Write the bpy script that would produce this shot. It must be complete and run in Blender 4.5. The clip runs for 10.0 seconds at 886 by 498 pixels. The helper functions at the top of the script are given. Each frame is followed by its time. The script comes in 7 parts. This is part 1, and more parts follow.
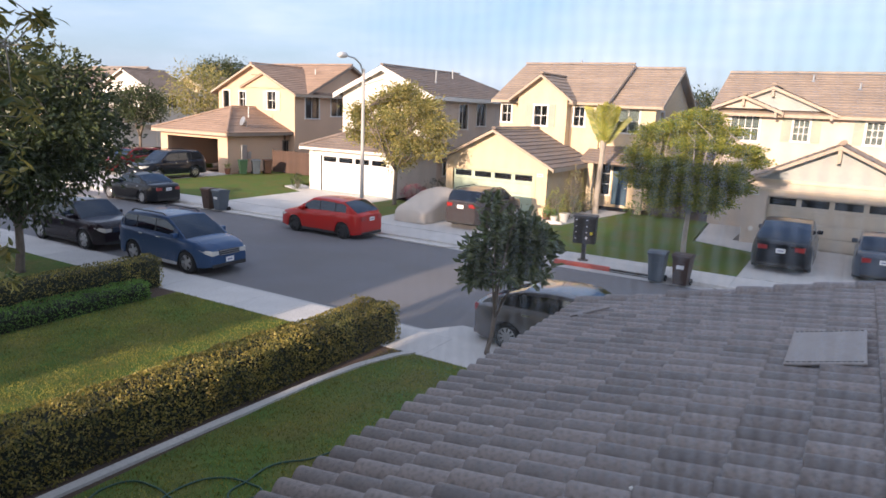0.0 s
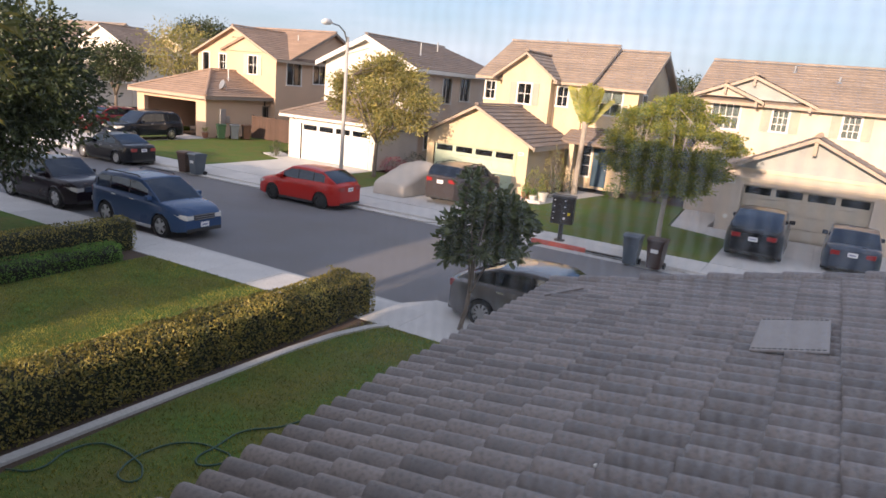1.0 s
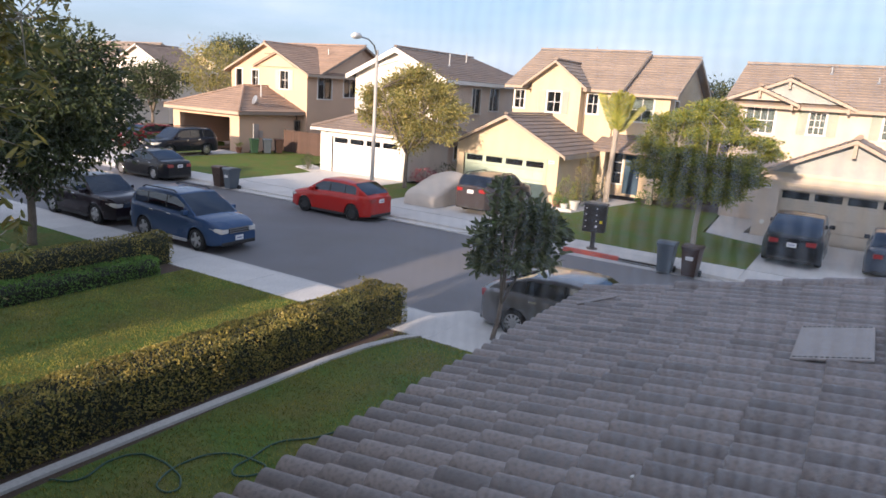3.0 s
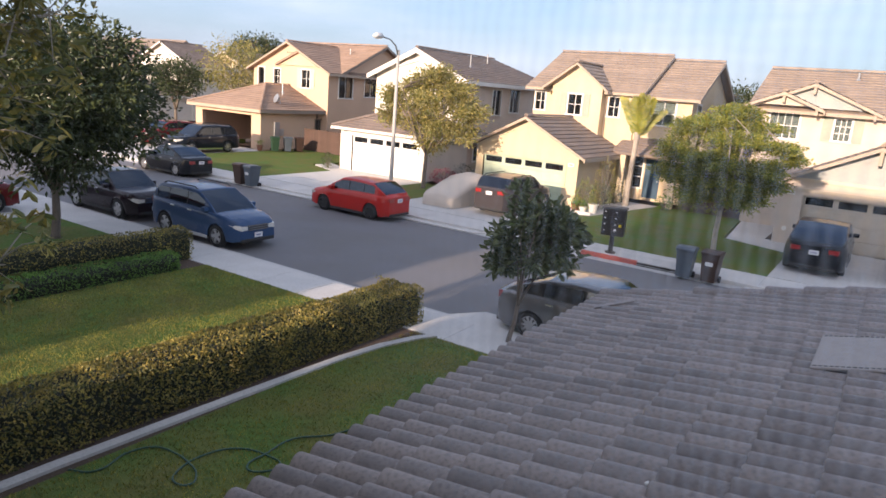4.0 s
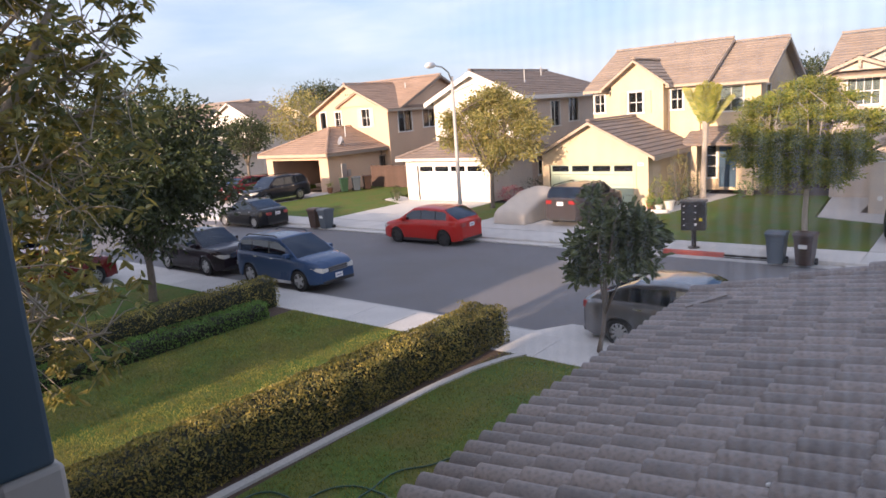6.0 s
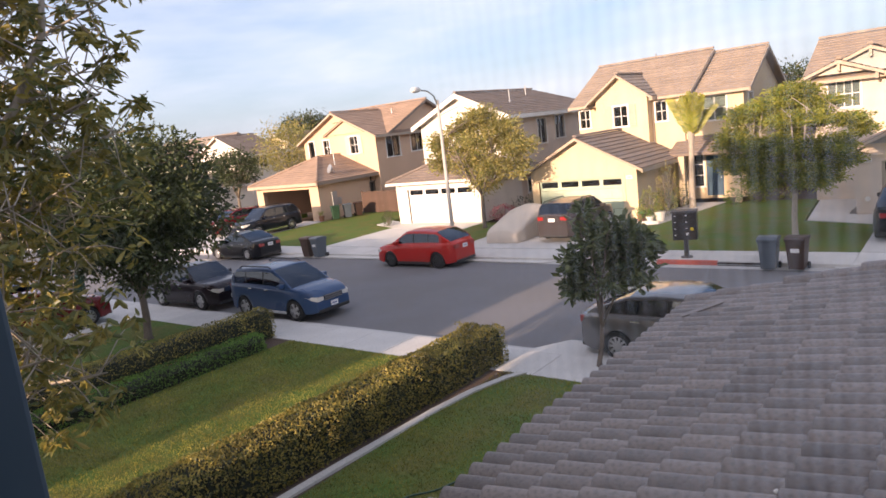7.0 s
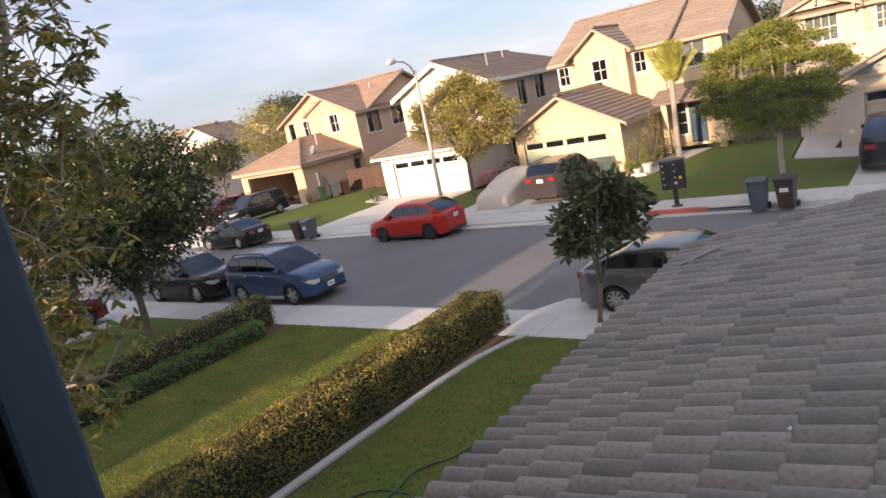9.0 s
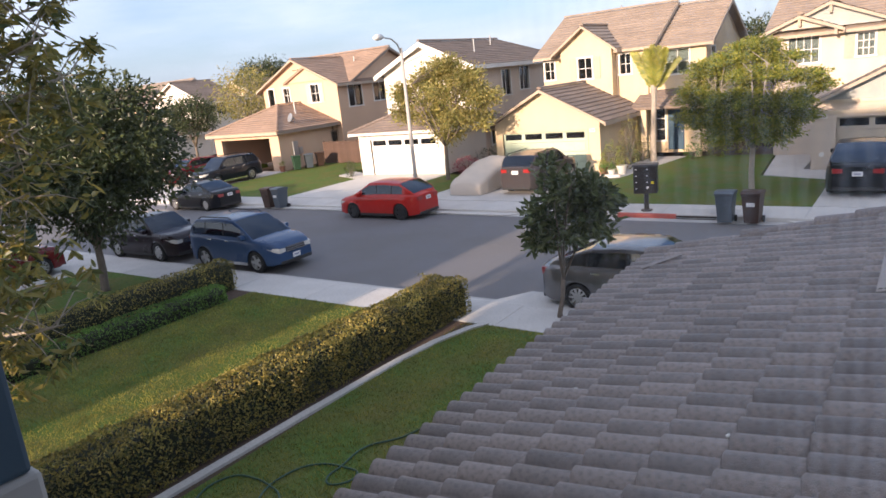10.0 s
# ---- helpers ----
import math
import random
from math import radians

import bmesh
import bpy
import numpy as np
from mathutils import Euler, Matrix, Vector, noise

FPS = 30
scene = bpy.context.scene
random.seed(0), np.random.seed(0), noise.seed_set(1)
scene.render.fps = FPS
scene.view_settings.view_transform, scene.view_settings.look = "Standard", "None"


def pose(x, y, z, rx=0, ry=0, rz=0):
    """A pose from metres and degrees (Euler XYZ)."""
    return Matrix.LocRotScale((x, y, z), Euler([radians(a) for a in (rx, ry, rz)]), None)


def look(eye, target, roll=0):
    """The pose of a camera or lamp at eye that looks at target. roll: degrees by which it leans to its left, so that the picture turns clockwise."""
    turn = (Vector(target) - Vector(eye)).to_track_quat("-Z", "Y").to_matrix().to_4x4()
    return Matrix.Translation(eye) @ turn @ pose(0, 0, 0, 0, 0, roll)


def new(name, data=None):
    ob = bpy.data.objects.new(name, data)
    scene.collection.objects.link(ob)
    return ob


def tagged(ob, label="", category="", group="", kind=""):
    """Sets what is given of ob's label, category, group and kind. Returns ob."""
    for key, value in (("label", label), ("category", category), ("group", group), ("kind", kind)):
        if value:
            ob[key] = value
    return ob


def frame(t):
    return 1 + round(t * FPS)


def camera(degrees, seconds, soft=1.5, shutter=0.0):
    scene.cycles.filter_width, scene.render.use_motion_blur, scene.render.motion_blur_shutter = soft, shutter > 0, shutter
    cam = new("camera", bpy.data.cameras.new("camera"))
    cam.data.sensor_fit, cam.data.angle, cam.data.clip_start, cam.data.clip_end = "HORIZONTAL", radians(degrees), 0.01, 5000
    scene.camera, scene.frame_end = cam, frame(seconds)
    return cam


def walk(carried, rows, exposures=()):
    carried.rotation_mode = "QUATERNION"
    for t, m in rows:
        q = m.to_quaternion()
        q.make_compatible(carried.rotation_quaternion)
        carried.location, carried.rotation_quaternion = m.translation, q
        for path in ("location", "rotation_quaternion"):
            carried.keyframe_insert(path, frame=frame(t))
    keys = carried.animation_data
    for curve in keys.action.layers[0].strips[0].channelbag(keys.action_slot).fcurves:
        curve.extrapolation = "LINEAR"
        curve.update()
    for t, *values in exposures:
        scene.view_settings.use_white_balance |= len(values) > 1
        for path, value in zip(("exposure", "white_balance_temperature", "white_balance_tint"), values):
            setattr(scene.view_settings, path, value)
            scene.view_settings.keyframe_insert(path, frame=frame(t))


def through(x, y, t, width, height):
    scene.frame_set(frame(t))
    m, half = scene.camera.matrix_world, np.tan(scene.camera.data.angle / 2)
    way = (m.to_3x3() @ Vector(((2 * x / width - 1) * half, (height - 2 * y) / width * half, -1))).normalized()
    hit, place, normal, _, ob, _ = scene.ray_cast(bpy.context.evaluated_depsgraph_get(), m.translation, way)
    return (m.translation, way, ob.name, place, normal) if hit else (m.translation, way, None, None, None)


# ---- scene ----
cam = camera(66.3, 10.0, soft=1.6)

PATH = [
    (0.0, pose(0.02, 0, 5.30, 78.18, -2.25, 31.47)),
    (0.5, pose(0.02, 0, 5.30, 77.40, -4.24, 30.63)),
    (1.0, pose(0.02, 0, 5.30, 76.14, -5.00, 30.13)),
    (1.5, pose(0.02, 0, 5.30, 75.32, -4.85, 31.36)),
    (2.0, pose(0.02, 0, 5.30, 75.00, -6.97, 30.59)),
    (2.5, pose(0.02, 0, 5.30, 75.82, -5.00, 31.70)),
    (3.0, pose(0.02, 0, 5.30, 76.81, -3.67, 32.53)),
    (3.2, pose(0.02, 0, 5.30, 76.22, -2.76, 33.02)),
    (4.3, pose(0.02, 0, 5.30, 77.33, -4.93, 34.65)),
    (4.5, pose(0.02, 0, 5.30, 78.29, -2.43, 36.80)),
    (5.0, pose(0.02, 0, 5.30, 78.51, -1.16, 36.15)),
    (5.2, pose(0.02, 0, 5.30, 78.60, 2.40, 38.59)),
    (6.3, pose(0.015, 0, 5.30, 78.78, 4.85, 38.41)),
    (6.5, pose(0.02, 0, 5.30, 80.26, 5.44, 37.77)),
    (7.0, pose(0.02, 0, 5.30, 80.35, 6.89, 37.90)),
    (7.5, pose(0.02, 0, 5.30, 81.05, 6.98, 37.86)),
    (8.0, pose(0, 0, 5.30, 79.19, 4.29, 35.10)),
    (8.5, pose(-0.035, 0, 5.30, 77.82, 5.93, 34.49)),
    (9.0, pose(-0.03, 0, 5.30, 77.58, 11.85, 36.17)),
    (9.4, pose(-0.025, 0, 5.30, 77.66, 10.12, 31.65)),
    (9.5, pose(-0.025, 0, 5.30, 77.13, 13.56, 32.84)),
    (9.9, pose(-0.01, 0, 5.30, 76.57, 6.78, 35.21)),
    (10.0, pose(-0.005, 0, 5.30, 75.95, 5.96, 34.86)),
]
EXPOSURES = [
    (0.0, 1.01, 6400, 15), (1.0, 0.94, 6800, 17), (2.0, 0.94, 6420, 16), (3.0, 0.98, 6350, 15), (4.5, 1.01, 6600, 18), (5.2, 1.04, 6650, 19),
    (6.5, 1.10, 6850, 20), (7.5, 1.09, 7450, 22), (8.5, 1.03, 7650, 23), (9.5, 1.06, 6850, 17), (10.0, 1.08, 6600, 16),
]
walk(cam, PATH, EXPOSURES)

# world, sun and exposure: a low evening sun from behind the camera, clear sky with thin cloud
SUN_ELEV = radians(13.0)
SUN_FROM = Vector((-0.05, -0.99875, 0.0)).normalized()      # horizontal direction towards the sun
world = bpy.data.worlds.new("evening_sky")
scene.world = world
world.use_nodes = True
wn, wl = world.node_tree.nodes, world.node_tree.links
wn.clear()
w_out = wn.new("ShaderNodeOutputWorld")
w_bg = wn.new("ShaderNodeBackground")
w_sky = wn.new("ShaderNodeTexSky")
w_sky.sky_type = "NISHITA"
w_sky.sun_disc = False
w_sky.sun_elevation = SUN_ELEV
w_sky.sun_rotation = math.atan2(SUN_FROM.x, SUN_FROM.y)
w_sky.air_density, w_sky.dust_density, w_sky.ozone_density = 1.0, 1.5, 2.0
w_tex = wn.new("ShaderNodeTexCoord")
w_map = wn.new("ShaderNodeMapping")
w_map.inputs["Scale"].default_value = (1.2, 1.2, 5.0)
w_noise = wn.new("ShaderNodeTexNoise")
w_noise.inputs["Scale"].default_value = 2.2
w_noise.inputs["Detail"].default_value = 5.0
w_noise.inputs["Roughness"].default_value = 0.55
w_ramp = wn.new("ShaderNodeValToRGB")
w_ramp.color_ramp.elements[0].position, w_ramp.color_ramp.elements[1].position = 0.36, 0.66
w_mix = wn.new("ShaderNodeMixRGB")
w_scale = wn.new("ShaderNodeMath")
w_scale.operation = "MULTIPLY_ADD"
w_scale.inputs[1].default_value = 0.28
w_scale.inputs[2].default_value = 0.52
wl.new(w_tex.outputs["Generated"], w_map.inputs["Vector"])
wl.new(w_map.outputs["Vector"], w_noise.inputs["Vector"])
wl.new(w_noise.outputs["Fac"], w_ramp.inputs["Fac"])
wl.new(w_ramp.outputs["Color"], w_scale.inputs[0])
wl.new(w_scale.outputs[0], w_mix.inputs[0])
wl.new(w_sky.outputs["Color"], w_mix.inputs[1])
# thin haze: blue-grey away from the sun, paler and brighter towards it
w_sep = wn.new("ShaderNodeSeparateXYZ")
w_side = wn.new("ShaderNodeMapRange")
w_side.interpolation_type = "SMOOTHSTEP"
w_side.inputs[1].default_value, w_side.inputs[2].default_value = 0.95, -0.9
w_haze = wn.new("ShaderNodeMixRGB")
w_haze.inputs[2].default_value = (5.6, 5.9, 6.9, 1)
w_cloud = wn.new("ShaderNodeMixRGB")
w_cloud.inputs[1].default_value, w_cloud.inputs[2].default_value = (1.85, 2.75, 4.4, 1), (3.8, 4.35, 5.3, 1)
wl.new(w_ramp.outputs["Color"], w_cloud.inputs[0])
wl.new(w_cloud.outputs[0], w_haze.inputs[1])
wl.new(w_tex.outputs["Generated"], w_sep.inputs[0])
wl.new(w_sep.outputs[1], w_side.inputs[0])
wl.new(w_side.outputs[0], w_haze.inputs[0])
wl.new(w_haze.outputs[0], w_mix.inputs[2])
wl.new(w_mix.outputs["Color"], w_bg.inputs["Color"])
w_bg.inputs["Strength"].default_value = 0.112
wl.new(w_bg.outputs["Background"], w_out.inputs["Surface"])

sun_data = bpy.data.lights.new("sun", "SUN")
sun_data.energy, sun_data.angle, sun_data.color = 4.1, radians(1.0), (1.0, 0.78, 0.585)
sun = new("sun", sun_data)
sun.matrix_world = look(SUN_FROM * 60 * math.cos(SUN_ELEV) + Vector((0, 0, 60 * math.sin(SUN_ELEV))), (0, 0, 0))


# ---- materials ----
def rgba(c):
    return (c[0], c[1], c[2], 1.0)


def surface(name, base, rough=0.8, metal=0.0, vary=0.25, big=0.6, fine=25.0, bump=0.15, bump_scale=None, tint=None, spec=0.5, coat=0.0,
            stretch=(1, 1, 1), per_object=0.0, per_island=0.0, lean=1.5):
    """A procedural surface: base colour varied at two scales, with wear in the gloss and fine relief."""
    m = bpy.data.materials.new(name)
    m.use_nodes = True
    n, l = m.node_tree.nodes, m.node_tree.links
    b = n["Principled BSDF"]
    co = n.new("ShaderNodeTexCoord")
    mp = n.new("ShaderNodeMapping")
    mp.inputs["Scale"].default_value = stretch
    l.new(co.outputs["Object"], mp.inputs["Vector"])
    n1, n2 = n.new("ShaderNodeTexNoise"), n.new("ShaderNodeTexNoise")
    n1.inputs["Scale"].default_value, n1.inputs["Detail"].default_value = big, 4
    n2.inputs["Scale"].default_value, n2.inputs["Detail"].default_value = fine, 3
    l.new(mp.outputs["Vector"], n1.inputs["Vector"])
    l.new(mp.outputs["Vector"], n2.inputs["Vector"])
    dark = [c * (1 - vary) for c in base]
    other = tint or [min(1, c * (1 + vary * 0.8)) for c in base]
    r1 = n.new("ShaderNodeMixRGB")
    r1.inputs[1].default_value, r1.inputs[2].default_value = rgba(base), rgba(other)
    s1 = n.new("ShaderNodeMapRange")
    s1.inputs[1].default_value, s1.inputs[2].default_value = 0.38, 0.64
    l.new(n1.outputs["Fac"], s1.inputs[0])
    l.new(s1.outputs[0], r1.inputs[0])
    r2 = n.new("ShaderNodeMixRGB")
    s2 = n.new("ShaderNodeMapRange")
    s2.inputs[1].default_value, s2.inputs[2].default_value = 0.45, 0.75
    s2.inputs[4].default_value = 0.85
    l.new(n2.outputs["Fac"], s2.inputs[0])
    l.new(s2.outputs[0], r2.inputs[0])
    l.new(r1.outputs[0], r2.inputs[1])
    r2.inputs[2].default_value = rgba(dark)
    last = r2.outputs[0]
    for amount, node, out in ((per_object, "ShaderNodeObjectInfo", "Random"), (per_island, "ShaderNodeNewGeometry", "Random Per Island")):
        if amount:
            oi = n.new(node)
            mr = n.new("ShaderNodeMapRange")
            mr.inputs[3].default_value, mr.inputs[4].default_value = 1 - amount, 1 + amount * 0.8
            l.new(oi.outputs[out], mr.inputs[0])
            hs = n.new("ShaderNodeHueSaturation")
            l.new(mr.outputs[0], hs.inputs["Value"])
            l.new(last, hs.inputs["Color"])
            last = hs.outputs[0]
    l.new(last, b.inputs["Base Color"])
    rr = n.new("ShaderNodeMapRange")
    rr.inputs[3].default_value, rr.inputs[4].default_value = max(0.02, rough * 0.88), min(1, rough * 1.12)
    l.new(n1.outputs["Fac"], rr.inputs[0])
    l.new(rr.outputs[0], b.inputs["Roughness"])
    b.inputs["Metallic"].default_value = metal
    b.inputs["Specular IOR Level"].default_value = spec
    b.inputs["Coat Weight"].default_value = coat
    b.inputs["Coat Roughness"].default_value = 0.06
    if bump:
        bp = n.new("ShaderNodeBump")
        bp.inputs["Strength"].default_value, bp.inputs["Distance"].default_value = bump, 0.02
        if bump_scale:
            n3 = n.new("ShaderNodeTexNoise")
            n3.inputs["Scale"].default_value, n3.inputs["Detail"].default_value = bump_scale, 3
            l.new(mp.outputs["Vector"], n3.inputs["Vector"])
            l.new(n3.outputs["Fac"], bp.inputs["Height"])
        else:
            l.new(n2.outputs["Fac"], bp.inputs["Height"])
        l.new(bp.outputs["Normal"], b.inputs["Normal"])
    return m


def glass(name, tint, clear=0.5, rough=0.03, ior=1.55, coating=(1, 1, 1)):
    """Window glass: dark see-through pane with Fresnel gloss."""
    m = bpy.data.materials.new(name)
    m.use_nodes = True
    n, l = m.node_tree.nodes, m.node_tree.links
    n.clear()
    out, mix, gl, tr, df, mix2, fr = (n.new("ShaderNode" + k) for k in
                                      ("OutputMaterial", "MixShader", "BsdfGlossy", "BsdfTransparent", "BsdfDiffuse", "MixShader", "Fresnel"))
    gl.inputs["Roughness"].default_value = rough
    gl.inputs["Color"].default_value = rgba(coating)
    fr.inputs["IOR"].default_value = ior
    df.inputs["Color"].default_value = rgba(tint)
    tr.inputs["Color"].default_value = (0.75, 0.8, 0.8, 1)
    mix2.inputs[0].default_value = clear
    l.new(df.outputs[0], mix2.inputs[1])
    l.new(tr.outputs[0], mix2.inputs[2])
    l.new(fr.outputs[0], mix.inputs[0])
    l.new(mix2.outputs[0], mix.inputs[1])
    l.new(gl.outputs[0], mix.inputs[2])
    l.new(mix.outputs[0], out.inputs["Surface"])
    return m


def leaf_material(name, base, other, through=0.35, rough=0.5):
    m = bpy.data.materials.new(name)
    m.use_nodes = True
    n, l = m.node_tree.nodes, m.node_tree.links
    b = n["Principled BSDF"]
    geo = n.new("ShaderNodeNewGeometry")
    mix = n.new("ShaderNodeMixRGB")
    mix.inputs[1].default_value, mix.inputs[2].default_value = rgba(base), rgba(other)
    l.new(geo.outputs["Random Per Island"], mix.inputs[0])
    hs = n.new("ShaderNodeHueSaturation")
    co, no = n.new("ShaderNodeTexCoord"), n.new("ShaderNodeTexNoise")
    no.inputs["Scale"].default_value = 1.3
    mr = n.new("ShaderNodeMapRange")
    mr.inputs[1].default_value, mr.inputs[2].default_value = 0.3, 0.7
    mr.inputs[3].default_value, mr.inputs[4].default_value = 0.65, 1.4
    l.new(co.outputs["Object"], no.inputs["Vector"])
    l.new(no.outputs["Fac"], mr.inputs[0])
    l.new(mr.outputs[0], hs.inputs["Value"])
    l.new(mix.outputs[0], hs.inputs["Color"])
    l.new(hs.outputs[0], b.inputs["Base Color"])
    b.inputs["Roughness"].default_value = rough
    tl = n.new("ShaderNodeBsdfTranslucent")
    l.new(hs.outputs[0], tl.inputs["Color"])
    ms = n.new("ShaderNodeMixShader")
    ms.inputs[0].default_value = through
    out = n["Material Output"]
    l.new(b.outputs[0], ms.inputs[1])
    l.new(tl.outputs[0], ms.inputs[2])
    l.new(ms.outputs[0], out.inputs["Surface"])
    return m


M = {
    "asphalt": surface("asphalt", (0.165, 0.164, 0.17), 0.9, vary=0.3, big=0.35, fine=40, bump=0.3, bump_scale=120, tint=(0.155, 0.15, 0.147)),
    "concrete": surface("concrete", (0.50, 0.485, 0.455), 0.9, vary=0.16, big=0.7, fine=18, bump=0.12, bump_scale=90, per_object=0.06),
    "gutter": surface("gutter", (0.42, 0.41, 0.39), 0.9, vary=0.25, big=0.8, fine=14, bump=0.12, bump_scale=90),
    "lawn": surface("lawn", (0.095, 0.155, 0.035), 0.95, vary=0.4, big=0.9, fine=9, bump=0.7, bump_scale=55, tint=(0.15, 0.145, 0.045), spec=0.1),
    "grass": leaf_material("grass", (0.115, 0.165, 0.034), (0.38, 0.31, 0.06), 0.3, 0.7),
    "soil": surface("soil", (0.07, 0.045, 0.03), 0.95, vary=0.4, fine=20, bump=0.6),
    "red_paint": surface("red_kerb_paint", (0.42, 0.10, 0.075), 0.8, vary=0.3, fine=16),
    "stucco_peach": surface("stucco_peach", (0.60, 0.425, 0.295), 0.92, vary=0.1, big=0.5, fine=30, bump=0.25, bump_scale=60),
    "stucco_yellow": surface("stucco_yellow", (0.62, 0.50, 0.33), 0.92, vary=0.1, big=0.5, fine=30, bump=0.25, bump_scale=60),
    "stucco_white": surface("stucco_white", (0.68, 0.64, 0.57), 0.92, vary=0.08, big=0.5, fine=30, bump=0.2, bump_scale=60),
    "stucco_greige": surface("stucco_greige", (0.66, 0.55, 0.45), 0.92, vary=0.1, big=0.5, fine=30, bump=0.2, bump_scale=60),
    "stucco_cream": surface("stucco_cream", (0.60, 0.51, 0.415), 0.92, vary=0.1, big=0.5, fine=30, bump=0.25, bump_scale=60),
    "trim_white": surface("trim_white", (0.75, 0.73, 0.68), 0.6, vary=0.06, fine=12, bump=0.03),
    "trim_cream": surface("trim_cream", (0.62, 0.52, 0.38), 0.7, vary=0.08, fine=12, bump=0.03),
    "trim_tan": surface("trim_tan", (0.40, 0.325, 0.25), 0.75, vary=0.15, fine=12, bump=0.05),
    "trim_brown": surface("trim_brown", (0.26, 0.205, 0.16), 0.7, vary=0.15, fine=12, bump=0.05),
    "shutter": surface("shutter_green_grey", (0.33, 0.37, 0.30), 0.7, vary=0.1, fine=12, bump=0.05),
    "gable_blue": surface("gable_blue_grey", (0.37, 0.385, 0.365), 0.85, vary=0.08, fine=16, bump=0.1),
    "door_white": surface("door_white", (0.80, 0.79, 0.76), 0.5, vary=0.05, fine=8, bump=0.02),
    "door_green": surface("door_pale_green", (0.42, 0.50, 0.38), 0.6, vary=0.08, fine=8, bump=0.03),
    "door_tan": surface("door_tan", (0.50, 0.44, 0.35), 0.6, vary=0.07, fine=8, bump=0.03),
    "door_teal": surface("door_teal", (0.008, 0.055, 0.105), 0.5, vary=0.1, fine=8, bump=0.03),
    # near-black for interiors and recesses: their shade is put into the colour
    "dark_inside": surface("painted_shade", (0.03, 0.026, 0.022), 0.9, vary=0.3),
    "roof_brown": surface("roof_tile_brown", (0.29, 0.23, 0.18), 0.9, vary=0.22, big=0.9, fine=7, bump=0.2, per_island=0.10),
    "roof_red": surface("roof_tile_reddish", (0.31, 0.218, 0.16), 0.9, vary=0.22, big=0.9, fine=7, bump=0.2, per_island=0.12),
    "roof_grey": surface("roof_tile_grey_brown", (0.21, 0.165, 0.135), 0.9, vary=0.22, big=0.9, fine=7, bump=0.2, per_island=0.10),
    "near_tile": surface("near_roof_tile", (0.19, 0.165, 0.153), 0.5, vary=0.3, big=2.2, fine=32, bump=0.4, bump_scale=140, per_object=0.2, per_island=0.14, tint=(0.285, 0.24, 0.215)),
    "near_patch": surface("pale_vent_metal", (0.30, 0.265, 0.24), 0.7, vary=0.15, fine=20, bump=0.1),
    "pane": glass("window_pane", (0.012, 0.014, 0.016), 0.35),
    "pane_clear": glass("window_pane_clear", (0.02, 0.02, 0.02), 0.88),
    "metal_grey": surface("metal_galvanised", (0.42, 0.43, 0.43), 0.45, metal=0.7, vary=0.12, fine=20, bump=0.03),
    "pole_concrete": surface("pole_concrete", (0.40, 0.38, 0.35), 0.8, vary=0.12, fine=30),
    "wood_fence": surface("wood_fence", (0.09, 0.054, 0.04), 0.85, vary=0.3, big=1.2, fine=10, stretch=(1, 1, 0.15), bump=0.2, per_object=0.15),
    "bark": surface("bark", (0.16, 0.13, 0.105), 0.9, vary=0.35, big=3, fine=22, stretch=(1, 1, 0.3), bump=0.6),
    "bark_pale": surface("bark_pale", (0.33, 0.29, 0.24), 0.9, vary=0.3, big=3, fine=22, stretch=(1, 1, 0.3), bump=0.4),
    "frame_teal": surface("window_frame_teal", (0.045, 0.085, 0.12), 0.55, vary=0.12, fine=14, bump=0.03),
    "plaster": surface("room_plaster", (0.62, 0.60, 0.56), 0.9, vary=0.05, fine=20, bump=0.05),
    "blind": surface("blind_slat_white", (0.74, 0.73, 0.70), 0.7, vary=0.06, fine=14, bump=0.02),
    "sill": surface("window_sill", (0.45, 0.42, 0.38), 0.7, vary=0.1, fine=20),
}


# ---- mesh helpers ----
def bm_new():
    return bmesh.new()


def box(bm, x0, y0, z0, x1, y1, z1):
    v = [bm.verts.new((x, y, z)) for z in (z0, z1) for y in (y0, y1) for x in (x0, x1)]
    for f in ((0, 2, 3, 1), (4, 5, 7, 6), (0, 1, 5, 4), (2, 6, 7, 3), (0, 4, 6, 2), (1, 3, 7, 5)):
        bm.faces.new([v[i] for i in f])


def quad(bm, *pts):
    return bm.faces.new([bm.verts.new(p) for p in pts])


def tube(bm, pts, radii, sides=8, cap=True):
    """A tapered round bar along a line of points."""
    rings = []
    pts = [Vector(p) for p in pts]
    for i, p in enumerate(pts):
        d = (pts[min(i + 1, len(pts) - 1)] - pts[max(i - 1, 0)]).normalized()
        a = d.cross(Vector((0.31, 0.2, 0.93)) if abs(d.z) < 0.9 else Vector((1, 0.1, 0))).normalized()
        b = d.cross(a)
        r = radii[i] if isinstance(radii, (list, tuple)) else radii
        rings.append([bm.verts.new(p + a * r * math.cos(2 * math.pi * k / sides) + b * r * math.sin(2 * math.pi * k / sides)) for k in range(sides)])
    for r0, r1 in zip(rings, rings[1:]):
        for k in range(sides):
            bm.faces.new((r0[k], r0[(k + 1) % sides], r1[(k + 1) % sides], r1[k]))
    if cap:
        bm.faces.new(rings[0][::-1])
        bm.faces.new(rings[-1])


